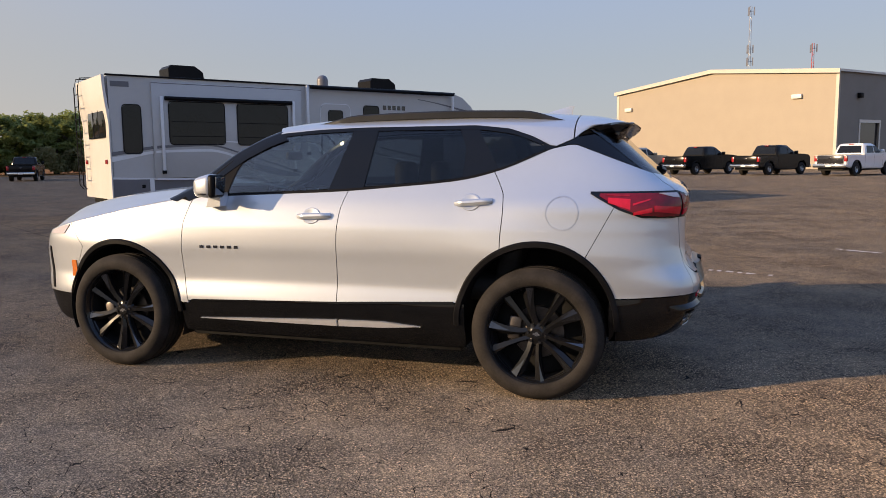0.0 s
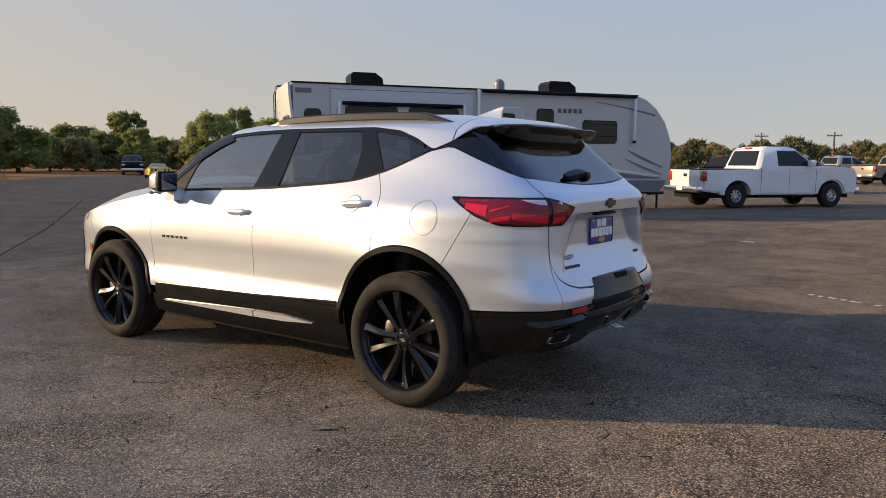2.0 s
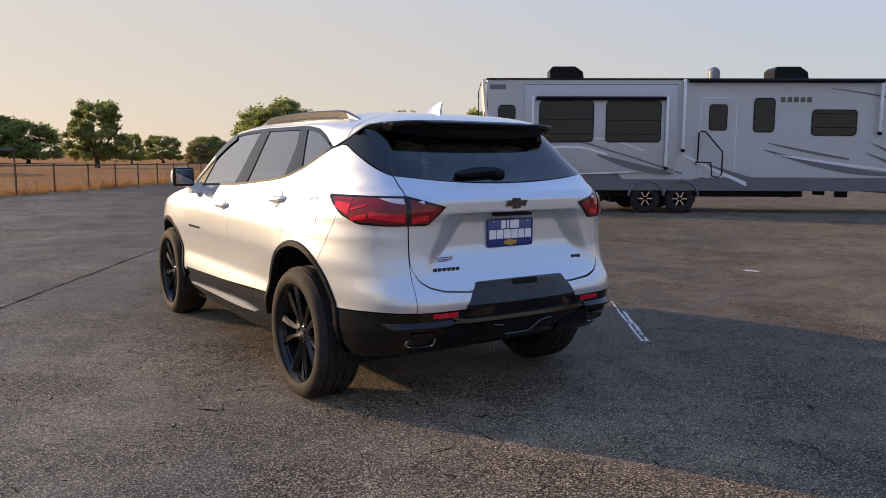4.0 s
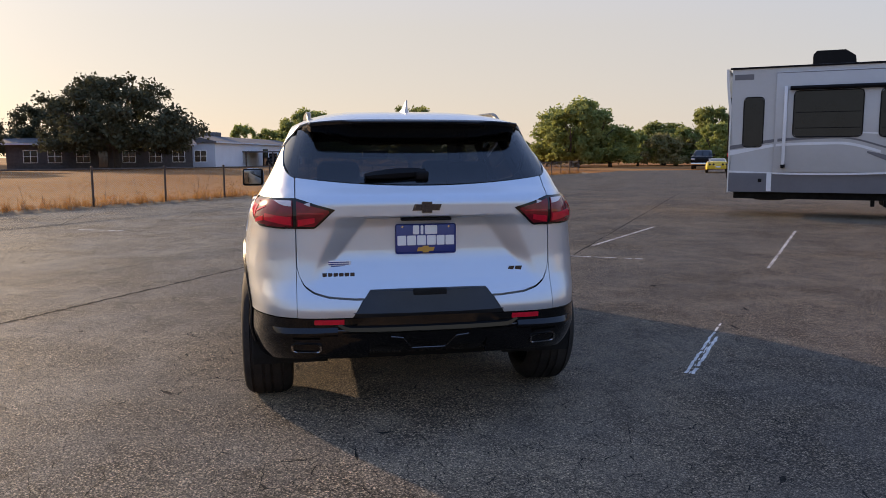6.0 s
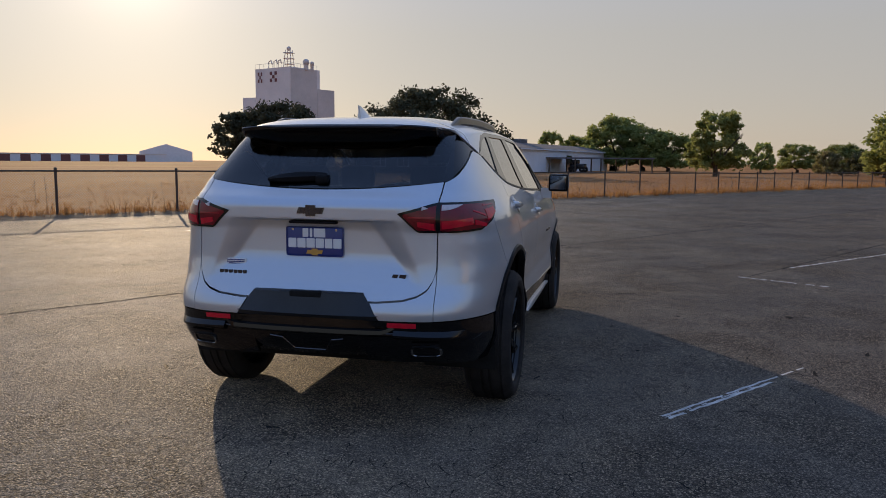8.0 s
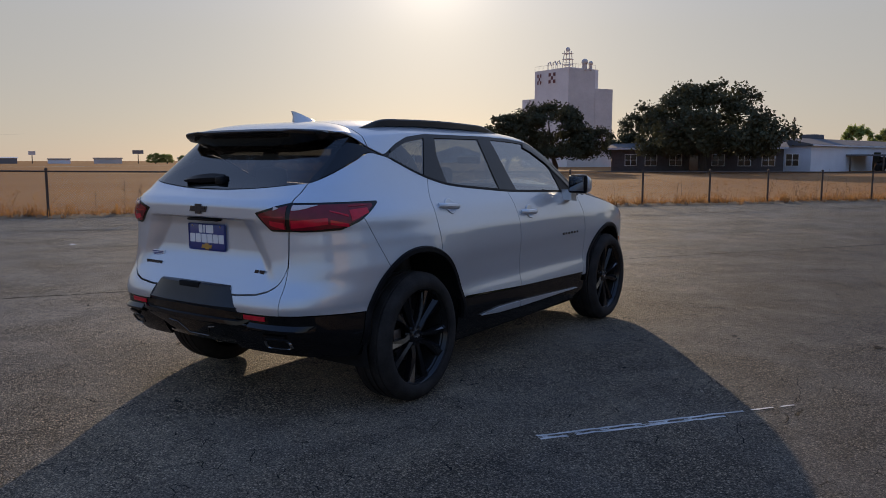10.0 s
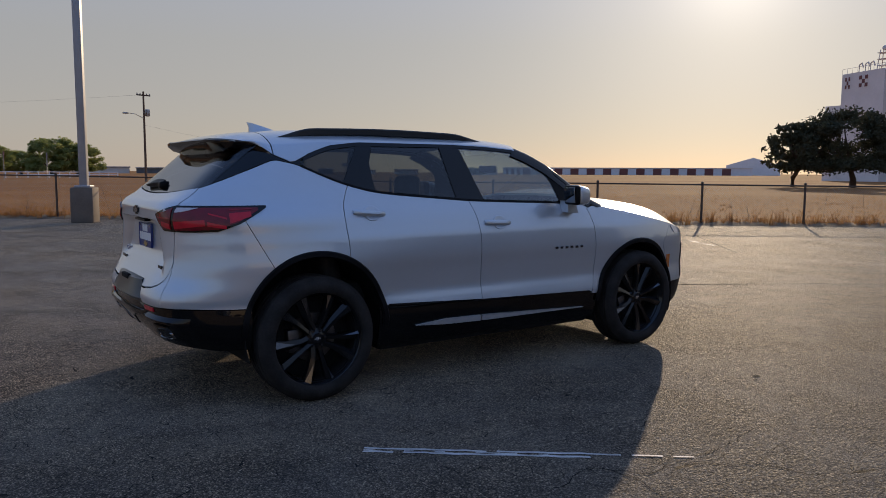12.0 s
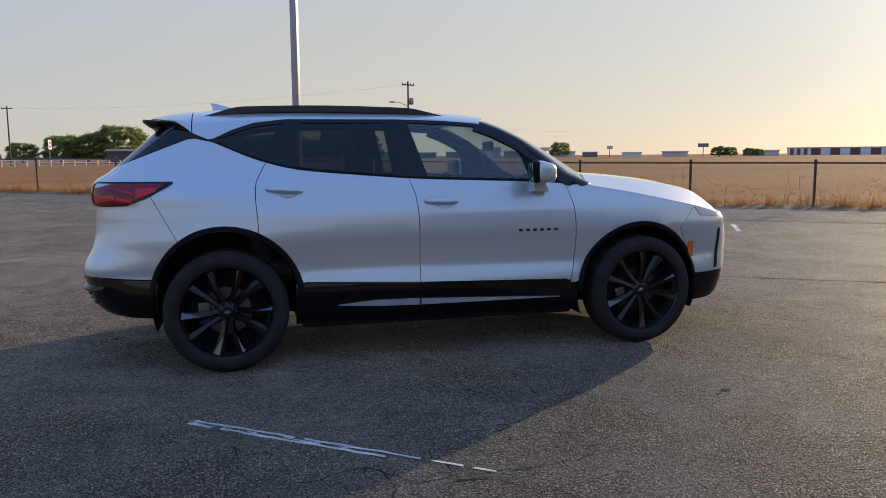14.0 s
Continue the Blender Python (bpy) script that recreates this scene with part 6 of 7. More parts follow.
# ---- parked vehicles ----
def pickup(m, paint, label, dual=False, group="", cab_h=1.92):
    """A crew-cab pickup, nose towards +x, its rear axle above the origin."""
    t = thing("pickup_truck", label, "truck", m, group)
    WB = 3.75
    # lower body with wheel arches, pushed across the width
    prof = [(-1.15, .55), (-1.15, 1.22), (.95, 1.25), (.95, 1.30), (3.45, 1.37), (4.20, 1.34), (4.62, 1.28), (4.75, 1.12), (4.77, .62), (4.70, .45)]
    for c, r in ((WB, .50), (0, .50)):
        prof += [(c + r * math.cos(a), .40 + r * math.sin(a)) for a in np.linspace(.12, math.pi - .12, 12)]
        if c == WB:
            prof += [(3.0, .42), (.75, .42)]
    prof += [(-.75, .50)]
    bm = bmesh.new()
    prism(bm, prof, -.98, .98)
    bmesh.ops.bevel(bm, geom=[e for e in bm.edges if abs(abs(e.verts[0].co.y) - .98) < 1e-4 and abs(abs(e.verts[1].co.y) - .98) < 1e-4 and e.verts[0].co.y * e.verts[1].co.y > 0], offset=.05, segments=2, affect="EDGES")
    part("body", bm, paint, t)
    # bed well, dark inside
    boxpart("bed_liner", CLAD, t, -1.05, .82, -.80, .80, 1.20, 1.262, 0, "dark open truck bed")
    # cab, tapering upward
    rows = []
    sec = ((1.27, .92, .93, 3.42), (1.36, .925, .93, 3.36), (cab_h - .12, .80, 1.12, 2.62), (cab_h - .02, .74, 1.22, 2.45), (cab_h, .60, 1.40, 2.28))
    for z, hw, xb, xf in sec:
        ring = []
        for x, y in ((xb, -hw * .9), (xb, hw * .9), (xb + .08, hw), (xf - .25, hw), (xf, hw * .72), (xf + .04, 0), (xf, -hw * .72), (xf - .25, -hw), (xb + .08, -hw), (xb, -hw * .9)):
            ring.append((x, y, z))
        rows.append(ring)
    sheet("cab", rows, paint, t, "", 0, 0)
    boxpart("cab_roof", paint, t, 1.38, 2.30, -.62, .62, cab_h - .02, cab_h + .012, .01)

    def lerp_cab(z):
        return [float(np.interp(z, [s[0] for s in sec], [s[i] for s in sec])) for i in (1, 2, 3)]

    def quad(name, pts, lab):
        P = [Vector(p) for p in pts]
        n = (P[1] - P[0]).cross(P[3] - P[0]).normalized()
        mid = sum(P, Vector()) / 4 - Vector((2, 0, 1.2))
        if n.dot(mid) < 0:
            n = -n
        k = [tuple(p + n * .008) for p in P] + [tuple(p - n * .02) for p in P]
        mesh_from(name, k, [(0, 1, 2, 3), (0, 4, 5, 1), (1, 5, 6, 2), (2, 6, 7, 3), (3, 7, 4, 0)], DARKPANE, t, lab, smooth=False)
    z0, z1 = 1.36, cab_h - .13
    (w0, b0, f0), (w1, b1, f1) = lerp_cab(z0), lerp_cab(z1)
    for s in (-1, 1):
        if not dual:
            quad("side_window", [(b0 + .30, s * w0, z0), (b0 + 1.14, s * w0, z0), (b0 + 1.14, s * w1, z1), (b1 + .26, s * w1, z1)], "dark side window")
        split = .72 if dual else 1.24
        quad("side_window", [(b0 + split, s * w0, z0), (f0 - .30, s * w0, z0), (f1 - .26, s * w1, z1), (b0 + split, s * w1, z1)], "dark side window")
        bm = bmesh.new()
        box(bm, 2.72, 2.90, s * 1.08 - .12, s * 1.08 + .10, 1.34, 1.56, .04)
        part("door_mirror", bm, paint, t)
        boxpart("tail_lamp", TAILRED, t, -1.17, -1.02, s * .90 - .085, s * .90 + .085, .86, 1.18, .02, "red tail lamp")
        boxpart("head_lamp", CLEARLENS, t, 4.55, 4.77, s * .80 - .16, s * .80 + .16, .92, 1.10, .03)
        for x in (1.62, 2.62):
            boxpart("door_handle", paint, t, x, x + .20, s * .985 - .015, s * .985 + .02, 1.13, 1.17, .008)
        for x in (.98, 2.06, 3.10):
            boxpart("door_seam", CLAD, t, x - .006, x + .006, s * .978 - .004, s * .978 + .004, .52, 1.30)
        boxpart("side_step", CLAD, t, .8, 2.95, s * .93 - .06, s * .93 + .06, .36, .43, .02)
        rings = [[(c + r * math.cos(a), s * y, .40 + r * math.sin(a)) for a in np.linspace(.05, math.pi - .05, 16)] for c in (0,) for r, y in ((.56, .97), (.545, 1.02 + .14 * dual), (.50, 1.02 + .14 * dual), (.49, .9))]
        sheet("rear_fender_flare", rings, paint if dual else CLAD, t, "", 0, .01)
    quad("rear_window", [(b0, -w0 * .80, z0), (b0, w0 * .80, z0), (b1, w1 * .80, z1), (b1, -w1 * .80, z1)], "dark rear window")
    quad("windscreen", [(f0 + .02, -w0 * .70, z0), (f0 + .02, w0 * .70, z0), (f1 + .02, w1 * .70, z1), (f1 + .02, -w1 * .70, z1)], "dark windscreen")
    boxpart("brake_lamp", TAILRED, t, b1 + .02, b1 + .12, -.14, .14, cab_h - .06, cab_h - .01, .01)
    tg = boxpart("tailgate", paint, t, -1.175, -1.12, -.80, .80, .72, 1.21, .02)
    boxpart("tailgate_handle", BADGE, tg, -1.19, -1.17, -.10, .10, 1.00, 1.10, .01)
    bp = boxpart("rear_bumper", CHROME, t, -1.38, -1.14, -.96, .96, .50, .70, .04, "chrome rear bumper")
    boxpart("licence_plate", WHITEPAINT, bp, -1.39, -1.375, -.16, .16, .55, .68, .005)
    boxpart("front_bumper", CHROME, t, 4.70, 4.88, -.98, .98, .45, .68, .05, "chrome front bumper")
    boxpart("grille", CLAD, t, 4.72, 4.785, -.60, .60, .72, 1.08, .03)
    boxpart("underside", UNDER, t, -1.1, 4.6, -.75, .75, .32, .60)
    for x in (0, WB):
        for s in (-1, 1):
            w = new("wheel")
            w.parent = t
            w.matrix_local = pose(x, s * (.86 + .10 * dual * (x == 0)), .40, 0, 0, 180 if s < 0 else 0)
            if "tyre" not in PICK:
                bm = bmesh.new()
                lathe(bm, [(.20, -.12), (.23, -.14), (.36, -.13), (.395, -.10), (.40, 0), (.395, .10), (.36, .13), (.23, .14), (.20, .12)], 32)
                PICK["tyre"] = part("tyre", bm, RUBBER, w).data
                bm = bmesh.new()
                lathe(bm, [(.001, .085), (.06, .10), (.075, .06), (.19, .05), (.225, .13), (.232, .135), (.235, .12)], 28)
                PICK["rim"] = part("rim", bm, SATIN, w, "silver alloy rim").data
                for k in range(8):
                    bm = bmesh.new()
                    box(bm, .10, .165, .046, .066, -.022, .022, .004, 1, Matrix.Rotation(k * math.pi / 4, 4, "Y"))
                    PICK["rim_slot" + "_" * k] = part("rim_slot", bm, UNDER, w).data
            else:
                for k, me in PICK.items():
                    new(k.rstrip("_"), me).parent = w
    return t


PICK = {}


def facing(p, deg):
    return Matrix.Translation(p) @ Matrix.Rotation(radians(deg), 4, "Z")


white = pickup(facing(Vector((-3.3, 21.6, 0)), 51), WHITECAR, "large white crew-cab pickup with dual rear wheels", dual=True, cab_h=1.98)
ROW = "pickups parked by the metal building"
for (x, y), paint, lab in (((12.6, 52.0), WHITECAR, "white pickup with a dark tailgate by the building"), ((7.5, 54.4), BLACKCAR, "black pickup with chrome bumper by the building"),
                           ((2.6, 57.0), BLACKCAR, "dark brown-black pickup by the building"), ((-2.6, 58.8), BEIGECAR, "beige pickup parked in the row"), ((-7.0, 61.5), SILVERCAR, "grey pickup parked in the row")):
    tr = pickup(facing(Vector((x, y, 0)), 52) @ Matrix.Scale(1.12, 4), paint, lab, group=ROW)
    if (x, y) == (12.6, 52.0):
        for c in tr.children:
            if c.name.startswith("tailgate"):
                c.data.materials[0] = BADGE
pickup(facing(Vector((-47.5, 42.6, 0)), 128), BLACKCAR, "black pickup parked at the lot's far edge")
pickup(facing(Vector((-66.5, 40.0, 0)), -32), BLACKCAR, "dark pickup facing the lot by the trees")
pickup(facing(Vector((-5.2, 36.0, 0)), 60), SILVERCAR, "silver pickup behind the white truck")
pickup(facing(Vector((-9.4, 40.5, 0)), 60), BLACKCAR, "dark pickup behind the trailer's nose")

car = thing("sports_car", "low yellow sports car with a dark rear window", "car", facing(Vector((-50.77, 32.36, 0)), 152))
rows = []
for x, hw, zt in ((-2.1, .80, .86), (-2.0, .88, .93), (-1.2, .91, .95), (-.6, .86, 1.02), (.2, .86, .90), (1.2, .88, .78), (1.9, .86, .62), (2.15, .74, .50)):
    rows.append([(x, -hw, .28), (x, -hw * 1.02, .50), (x, -hw * .95, zt * .86), (x, -hw * .5, zt), (x, hw * .5, zt), (x, hw * .95, zt * .86), (x, hw * 1.02, .50), (x, hw, .28)])
sheet("body", rows, YELLOW, car, "", 0, 0)
boxpart("rear_panel", YELLOW, car, -2.14, -2.08, -.80, .80, .32, .86, .04)
rows = [[(x, -hw, .86), (x, -hw * .72, z), (x, hw * .72, z), (x, hw, .86)] for x, hw, z in ((-1.75, .72, .90), (-.9, .74, 1.14), (-.3, .74, 1.18), (.2, .72, 1.12), (.75, .70, .90))]
sheet("canopy", rows, DARKPANE, car, "dark wraparound glass", 0, 0)
for y in (-.62, -.34, .34, .62):
    bm = bmesh.new()
    lathe(bm, [(.001, -.02), (.08, -.02), (.09, .01)], 16)
    bmesh.ops.transform(bm, matrix=Matrix.Translation((-2.14, y, .68)) @ Matrix.Rotation(radians(-90), 4, "Z"), verts=bm.verts[:])
    part("tail_lamp", bm, BADGE, car)
boxpart("licence_plate", WHITEPAINT, car, -2.16, -2.13, -.18, .18, .44, .56)
for x in (-1.3, 1.25):
    for s in (-1, 1):
        bm = bmesh.new()
        lathe(bm, [(.18, -.10), (.31, -.10), (.32, 0), (.31, .10), (.001, .09)], 24)
        for v in bm.verts:
            v.co.y *= s
        bmesh.ops.translate(bm, verts=bm.verts[:], vec=(x, s * .80, .32))
        part("wheel", bm, RUBBER, car)


# ---- the metal building ----
hall = thing("metal_building", "large cream metal warehouse with a low gable roof", "building")
BR, BL = Vector((16.8, 77.6, 0)), Vector((-5.66, 97.0, 0))
gx = (BL - BR).normalized()
gy = Vector((-gx.y, gx.x, 0)) * -1
LEN, DEP, EV, RG = (BL - BR).length, 62.0, 9.45, 10.85
hall.matrix_world = Matrix(((gx.x, gy.x, 0, BR.x), (gx.y, gy.y, 0, BR.y), (0, 0, 1, 0), (0, 0, 0, 1)))
bm = bmesh.new()
prism(bm, [(0, 0), (LEN, 0), (LEN, EV), (LEN / 2, RG), (0, EV)], 0, .3)
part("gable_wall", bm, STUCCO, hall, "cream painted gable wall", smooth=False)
doors = [(4.0, 7.5), (16.0, 21.0), (32, 37), (48, 53)]
last = .3
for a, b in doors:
    boxpart("side_wall", SHADEDWALL, hall, 0, .3, last, a, 0, EV, 0, "side wall in a darker, shaded tone")
    boxpart("wall_over_door", SHADEDWALL, hall, 0, .3, a, b, 4.6, EV, 0, "side wall in a darker, shaded tone")
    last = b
boxpart("side_wall", SHADEDWALL, hall, 0, .3, last, DEP, 0, EV, 0, "side wall in a darker, shaded tone")
for a, b in doors:
    d = boxpart("roller_door", BADGE, hall, .18, .26, a, b, 0, 4.6, 0, "dark roller door")
    boxpart("door_frame", ROOFMETAL, hall, -.05, .0, a - .2, a, 0, 4.8)
    boxpart("door_frame", ROOFMETAL, hall, -.05, .0, b, b + .2, 0, 4.8)
    boxpart("door_head", ROOFMETAL, hall, -.06, .0, a - .2, b + .2, 4.6, 4.9)
boxpart("far_wall", STUCCO, hall, LEN - .3, LEN, .3, DEP, 0, EV)
bm = bmesh.new()
prism(bm, [(0, 0), (LEN, 0), (LEN, EV), (LEN / 2, RG), (0, EV)], DEP, DEP + .3)
part("back_wall", bm, STUCCO, hall, smooth=False)
for xa, xb, za, zb in ((-.25, LEN / 2, EV, RG), (LEN + .25, LEN / 2, EV, RG)):
    bm = bmesh.new()
    prism(bm, [(xa, za), (xb, zb), (xb, zb + .22), (xa, za + .22)], -.30, DEP + .5)
    part("roof", bm, ROOFMETAL, hall, "pale metal roof slope", smooth=False)
for xa, xb, za, zb in ((-.25, LEN / 2, EV, RG), (LEN + .25, LEN / 2, EV, RG)):
    bm = bmesh.new()
    prism(bm, [(xa, za - .18), (xb, zb - .18), (xb, zb + .24), (xa, za + .24)], -.38, -.30)
    part("eave_trim", bm, CREAMTRIM, hall, "cream roof edge trim", smooth=False)
boxpart("corner_trim", CREAMTRIM, hall, -.04, .28, -.05, .0, 0, EV)
boxpart("corner_trim", CREAMTRIM, hall, LEN - .3, LEN + .04, -.05, .0, 0, EV)
for x, z in ((4.3, 7.35), (LEN - 2.1, 7.35)):
    lm = boxpart("wall_lamp", LIT, hall, x - .55, x + .55, -.32, -.02, z - .22, z + .22, .06, "pale wall-pack lamp")
lm = boxpart("wall_lamp", CLAD, hall, -.4, -.02, 3.2, 3.8, 7.0, 7.5, .06, "dark wall-pack lamp")
for az, d, h, z0 in ((85.6, 170, 31.5, .02), (81.65, 170, 23.4, .02)):
    p = spot(2.2, -5.15, az, d)
    mast = thing("radio_mast", "slender lattice radio mast behind the building", "mast", Matrix.Translation(p))
    bm = bmesh.new()
    for k in range(3):
        a = k * 2.094
        tube(bm, [(.35 * math.cos(a), .35 * math.sin(a), 0), (.22 * math.cos(a), .22 * math.sin(a), h)], .045, 4)
    for j in range(int(h / .8)):
        a, b = j * 2.094, (j + 1) * 2.094
        tube(bm, [(.3 * math.cos(a), .3 * math.sin(a), j * .8), (.3 * math.cos(b), .3 * math.sin(b), j * .8 + .8)], .03, 3)
    part("lattice", bm, POLEGREY if az > 84 else REDPAINT, mast)
    for z in (h - 1, h - 8.5, h - 11):
        for k in range(3):
            a = k * 2.094
            bm = bmesh.new()
            box(bm, .7 * math.cos(a) - .12, .7 * math.cos(a) + .12, .7 * math.sin(a) - .12, .7 * math.sin(a) + .12, z - .8, z + .8)
            tube(bm, [(0, 0, z), (.7 * math.cos(a), .7 * math.sin(a), z)], .05, 4)
            part("antenna", bm, POLEGREY, mast)


# ---- grain elevator, house, sheds ----
def gpt(az, d, z=0):
    return spot(5.32, 3.07, az, d, z)


A, B, C = gpt(-152.6, 176), gpt(-155.05, 168), gpt(-158.24, 176)
elev = thing("grain_elevator", "tall pale concrete grain elevator with rooftop machinery", "building")


def wall_block(name, p, q, depth, z0, z1, mat, label=""):
    """A block whose front runs from p to q and whose depth goes away from the lot."""
    d = (q - p)
    n = Vector((-d.y, d.x, 0)).normalized()
    if n.dot(p) < 0:
        n = -n
    verts = [(v.x, v.y, z) for z in (z0, z1) for v in (p, q, q + n * depth, p + n * depth)]
    return mesh_from(name, verts, [(0, 1, 5, 4), (1, 2, 6, 5), (2, 3, 7, 6), (3, 0, 4, 7), (4, 5, 6, 7)], mat, elev, label, smooth=False)


# paler concrete, its colour raised for haze as well
SILOPALE = material("hazy_pale_silo_wall", (0.74, 0.70, 0.67), 0.8, vary=0.06, scale=0.25)
wall_block("main_shaft", A, B, 9, 0, 21.4, SILOPALE, "pale concrete shaft")
D2 = gpt(-156.97, 173)
wall_block("second_shaft", B + (D2 - B).normalized() * .05, D2, 8, 0, 21.2, SILO, "grey concrete shaft")
wall_block("low_shaft", D2 + (C - D2).normalized() * .05, C, 8, 0, 17.2, SILO, "lower grey shaft")
A0 = gpt(-151.7, 178)
wall_block("annex", A0, A - (A - A0).normalized() * .05, 8, 0, 15.3, SILOPALE, "lower pale annex")
u = (B - A).normalized()
nrm = Vector((u.y, -u.x, 0))
if nrm.dot(A) > 0:
    nrm = -nrm
for base in (.9, 4.6):                                        # red and white chequered sign squares
    for i in range(3):
        for j in range(3):
            if (i + j) % 2 == 0:
                q = A + u * (base + i * .75 * (.6 if base < 1 else 1)) + nrm * .06
                e = u * .75 * (.6 if base < 1 else 1)
                z = 18.4 + j * .75
                mesh_from("sign_square", [(q.x, q.y, z), (q.x + e.x, q.y + e.y, z), (q.x + e.x, q.y + e.y, z + .75), (q.x, q.y, z + .75)], [(0, 1, 2, 3)], MAROON, elev, "dull red sign square", smooth=False)
bm = bmesh.new()
q = B + (A - B).normalized() * 2.4 - nrm * 2
for dx in (-.9, .9):
    for dy in (-.9, .9):
        tube(bm, [(q.x + dx, q.y + dy, 21.2), (q.x + dx * .6, q.y + dy * .6, 25.2)], .09, 4)
for z in (22.2, 23.4, 24.6):
    box(bm, q.x - .95, q.x + .95, q.y - .95, q.y + .95, z - .05, z + .05)
bmesh.ops.create_uvsphere(bm, u_segments=10, v_segments=7, radius=.5, matrix=Matrix.Translation((q.x, q.y, 25.5)))
part("head_house", bm, SILO, elev, "steel head tower with a cap")
for off, r, h in ((-2.6, .72, 1.9), (-4.3, .5, 1.7)):
    bm = bmesh.new()
    w = B + (D2 - B).normalized() * (-off) - nrm * 2
    tube(bm, [(w.x, w.y, 21), (w.x, w.y, 21 + h)], r * .7, 12)
    bmesh.ops.create_uvsphere(bm, u_segments=12, v_segments=8, radius=r, matrix=Matrix.Translation((w.x, w.y, 21.3 + h * .75)))
    part("rooftop_cyclone", bm, SILO, elev, "round rooftop dust collector")
bm = bmesh.new()
for k in (.25, .40, .52):
    w = A.lerp(B, k) - nrm * 1.5
    tube(bm, [(w.x, w.y, 21.3), (w.x, w.y, 23.0), (w.x + u.x * .7, w.y + u.y * .7, 23.3), (w.x + u.x * 1.1, w.y + u.y * 1.1, 22.4)], .14, 6)
part("rooftop_pipes", bm, SILO, elev)
bm = bmesh.new()
for a, b, z in ((A, B, 21.4), (B, D2, 21.2)):
    for t in np.linspace(0, 1, 9):
        w = a.lerp(b, t)
        tube(bm, [(w.x, w.y, z), (w.x, w.y, z + 1.0)], .03, 4)
    tube(bm, [(a.x, a.y, z + 1), (b.x, b.y, z + 1)], .03, 4)
part("roof_railing", bm, SILO, elev)

HL, HR = Vector((-88.3, -34.0, 0)), Vector((-93.2, -14.3, 0))
hd = (HR - HL)
house = thing("brick_house", "long low brown brick house with white windows", "house", facing(HL, math.degrees(math.atan2(hd.y, hd.x))))
HLEN = hd.length
boxpart("wall", BRICK, house, 0, HLEN, 0, 9, 0, 2.85, 0, "dark brown brick wall")
bm = bmesh.new()
prism(bm, [(-.6, 2.85), (9.6, 2.85), (9.6, 3.05), (4.5, 3.75), (-.6, 3.05)], -.5, HLEN + .5, "yz")
part("roof", bm, SHEDROOF, house, "low dark hipped roof", smooth=False)
boxpart("fascia", SHEDWALL, house, -.5, HLEN + .5, -.66, -.6, 2.82, 3.02, 0, "pale roof fascia")
for x in (1.7, 4.2, 7.2, 12.2, 15.2, 17.9, 20.5):
    w = boxpart("window", WHITEPAINT, house, x, x + 1.5, -.06, .02, .75, 2.25, 0, "white window frame")
    for i in range(2):
        for j in range(2):
            boxpart("pane", DARKPANE, w, x + .08 + i * .71, x + .71 + i * .71, -.075, -.055, .83 + j * .70, 1.47 + j * .70)
boxpart("door", BADGE, house, 9.6, 10.6, -.05, .02, 0, 2.1, 0, "dark front door")

S0, S1 = Vector((-99.0, -12.2, 0)), Vector((-141, -1.0, 0))
sd = S1 - S0
shed = thing("metal_shed", "long white metal shed with a low grey roof", "shed", facing(S0, math.degrees(math.atan2(sd.y, sd.x))))
SL = sd.length
boxpart("wall", SHEDWALL, shed, 0, SL, 0, 8, 0, 3.3, 0, "white metal wall")
bm = bmesh.new()
prism(bm, [(-.3, 3.28), (8.3, 3.28), (8.3, 3.45), (4, 4.4), (-.3, 3.45)], -.3, SL + .3, "yz")
part("roof", bm, SHEDROOF, shed, "grey metal roof", smooth=False)
boxpart("gutter", SHEDWALL, shed, -.3, SL + .3, -.42, -.3, 3.25, 3.42)
boxpart("roof_unit", SHEDROOF, shed, 10, 13, 4, 6, 4.2, 5.0, .05)
for k in range(8):
    boxpart("opening", BADGE, shed, 20 + k * 4.2, 22.5 + k * 4.2, -.05, .03, 0, 2.6, 0, "dark opening") if k in (0, 6, 7) else None
CA, CB = Vector((-108.0, -13.0, 0)), Vector((-114.0, 6.5, 0))
cd = CB - CA
port = thing("open_carport", "dark open-sided carport with a flat roof", "carport", facing(CA, math.degrees(math.atan2(cd.y, cd.x))))
boxpart("roof", SHEDROOF, port, 0, cd.length, 0, 6, 2.05, 2.25, 0, "dark flat roof")
for x in np.linspace(.3, cd.length - .3, 6):
    boxpart("post", TIMBER, port, x - .09, x + .09, .1, .28, 0, 2.06)
    boxpart("post", TIMBER, port, x - .09, x + .09, 5.7, 5.88, 0, 2.06)
tr = thing("farm_machine", "dark tractor-like machine under the carport", "machine", facing(CA + cd * .42 - Vector((1, 0, 0)), 70))
boxpart("hull", BADGE, tr, -1.2, 1.2, -.6, .6, .5, 1.3, .15)
boxpart("cabin", BADGE, tr, -.9, .1, -.5, .5, 1.3, 1.9, .1)
for x in (-.9, .9):
    for s in (-1, 1):
        bm = bmesh.new()
        lathe(bm, [(.1, -.12), (.42, -.12), (.45, 0), (.42, .12), (.1, .12)], 20)
        bmesh.ops.translate(bm, verts=bm.verts[:], vec=(x, s * .65, .45))
        part("wheel", bm, RUBBER, tr)


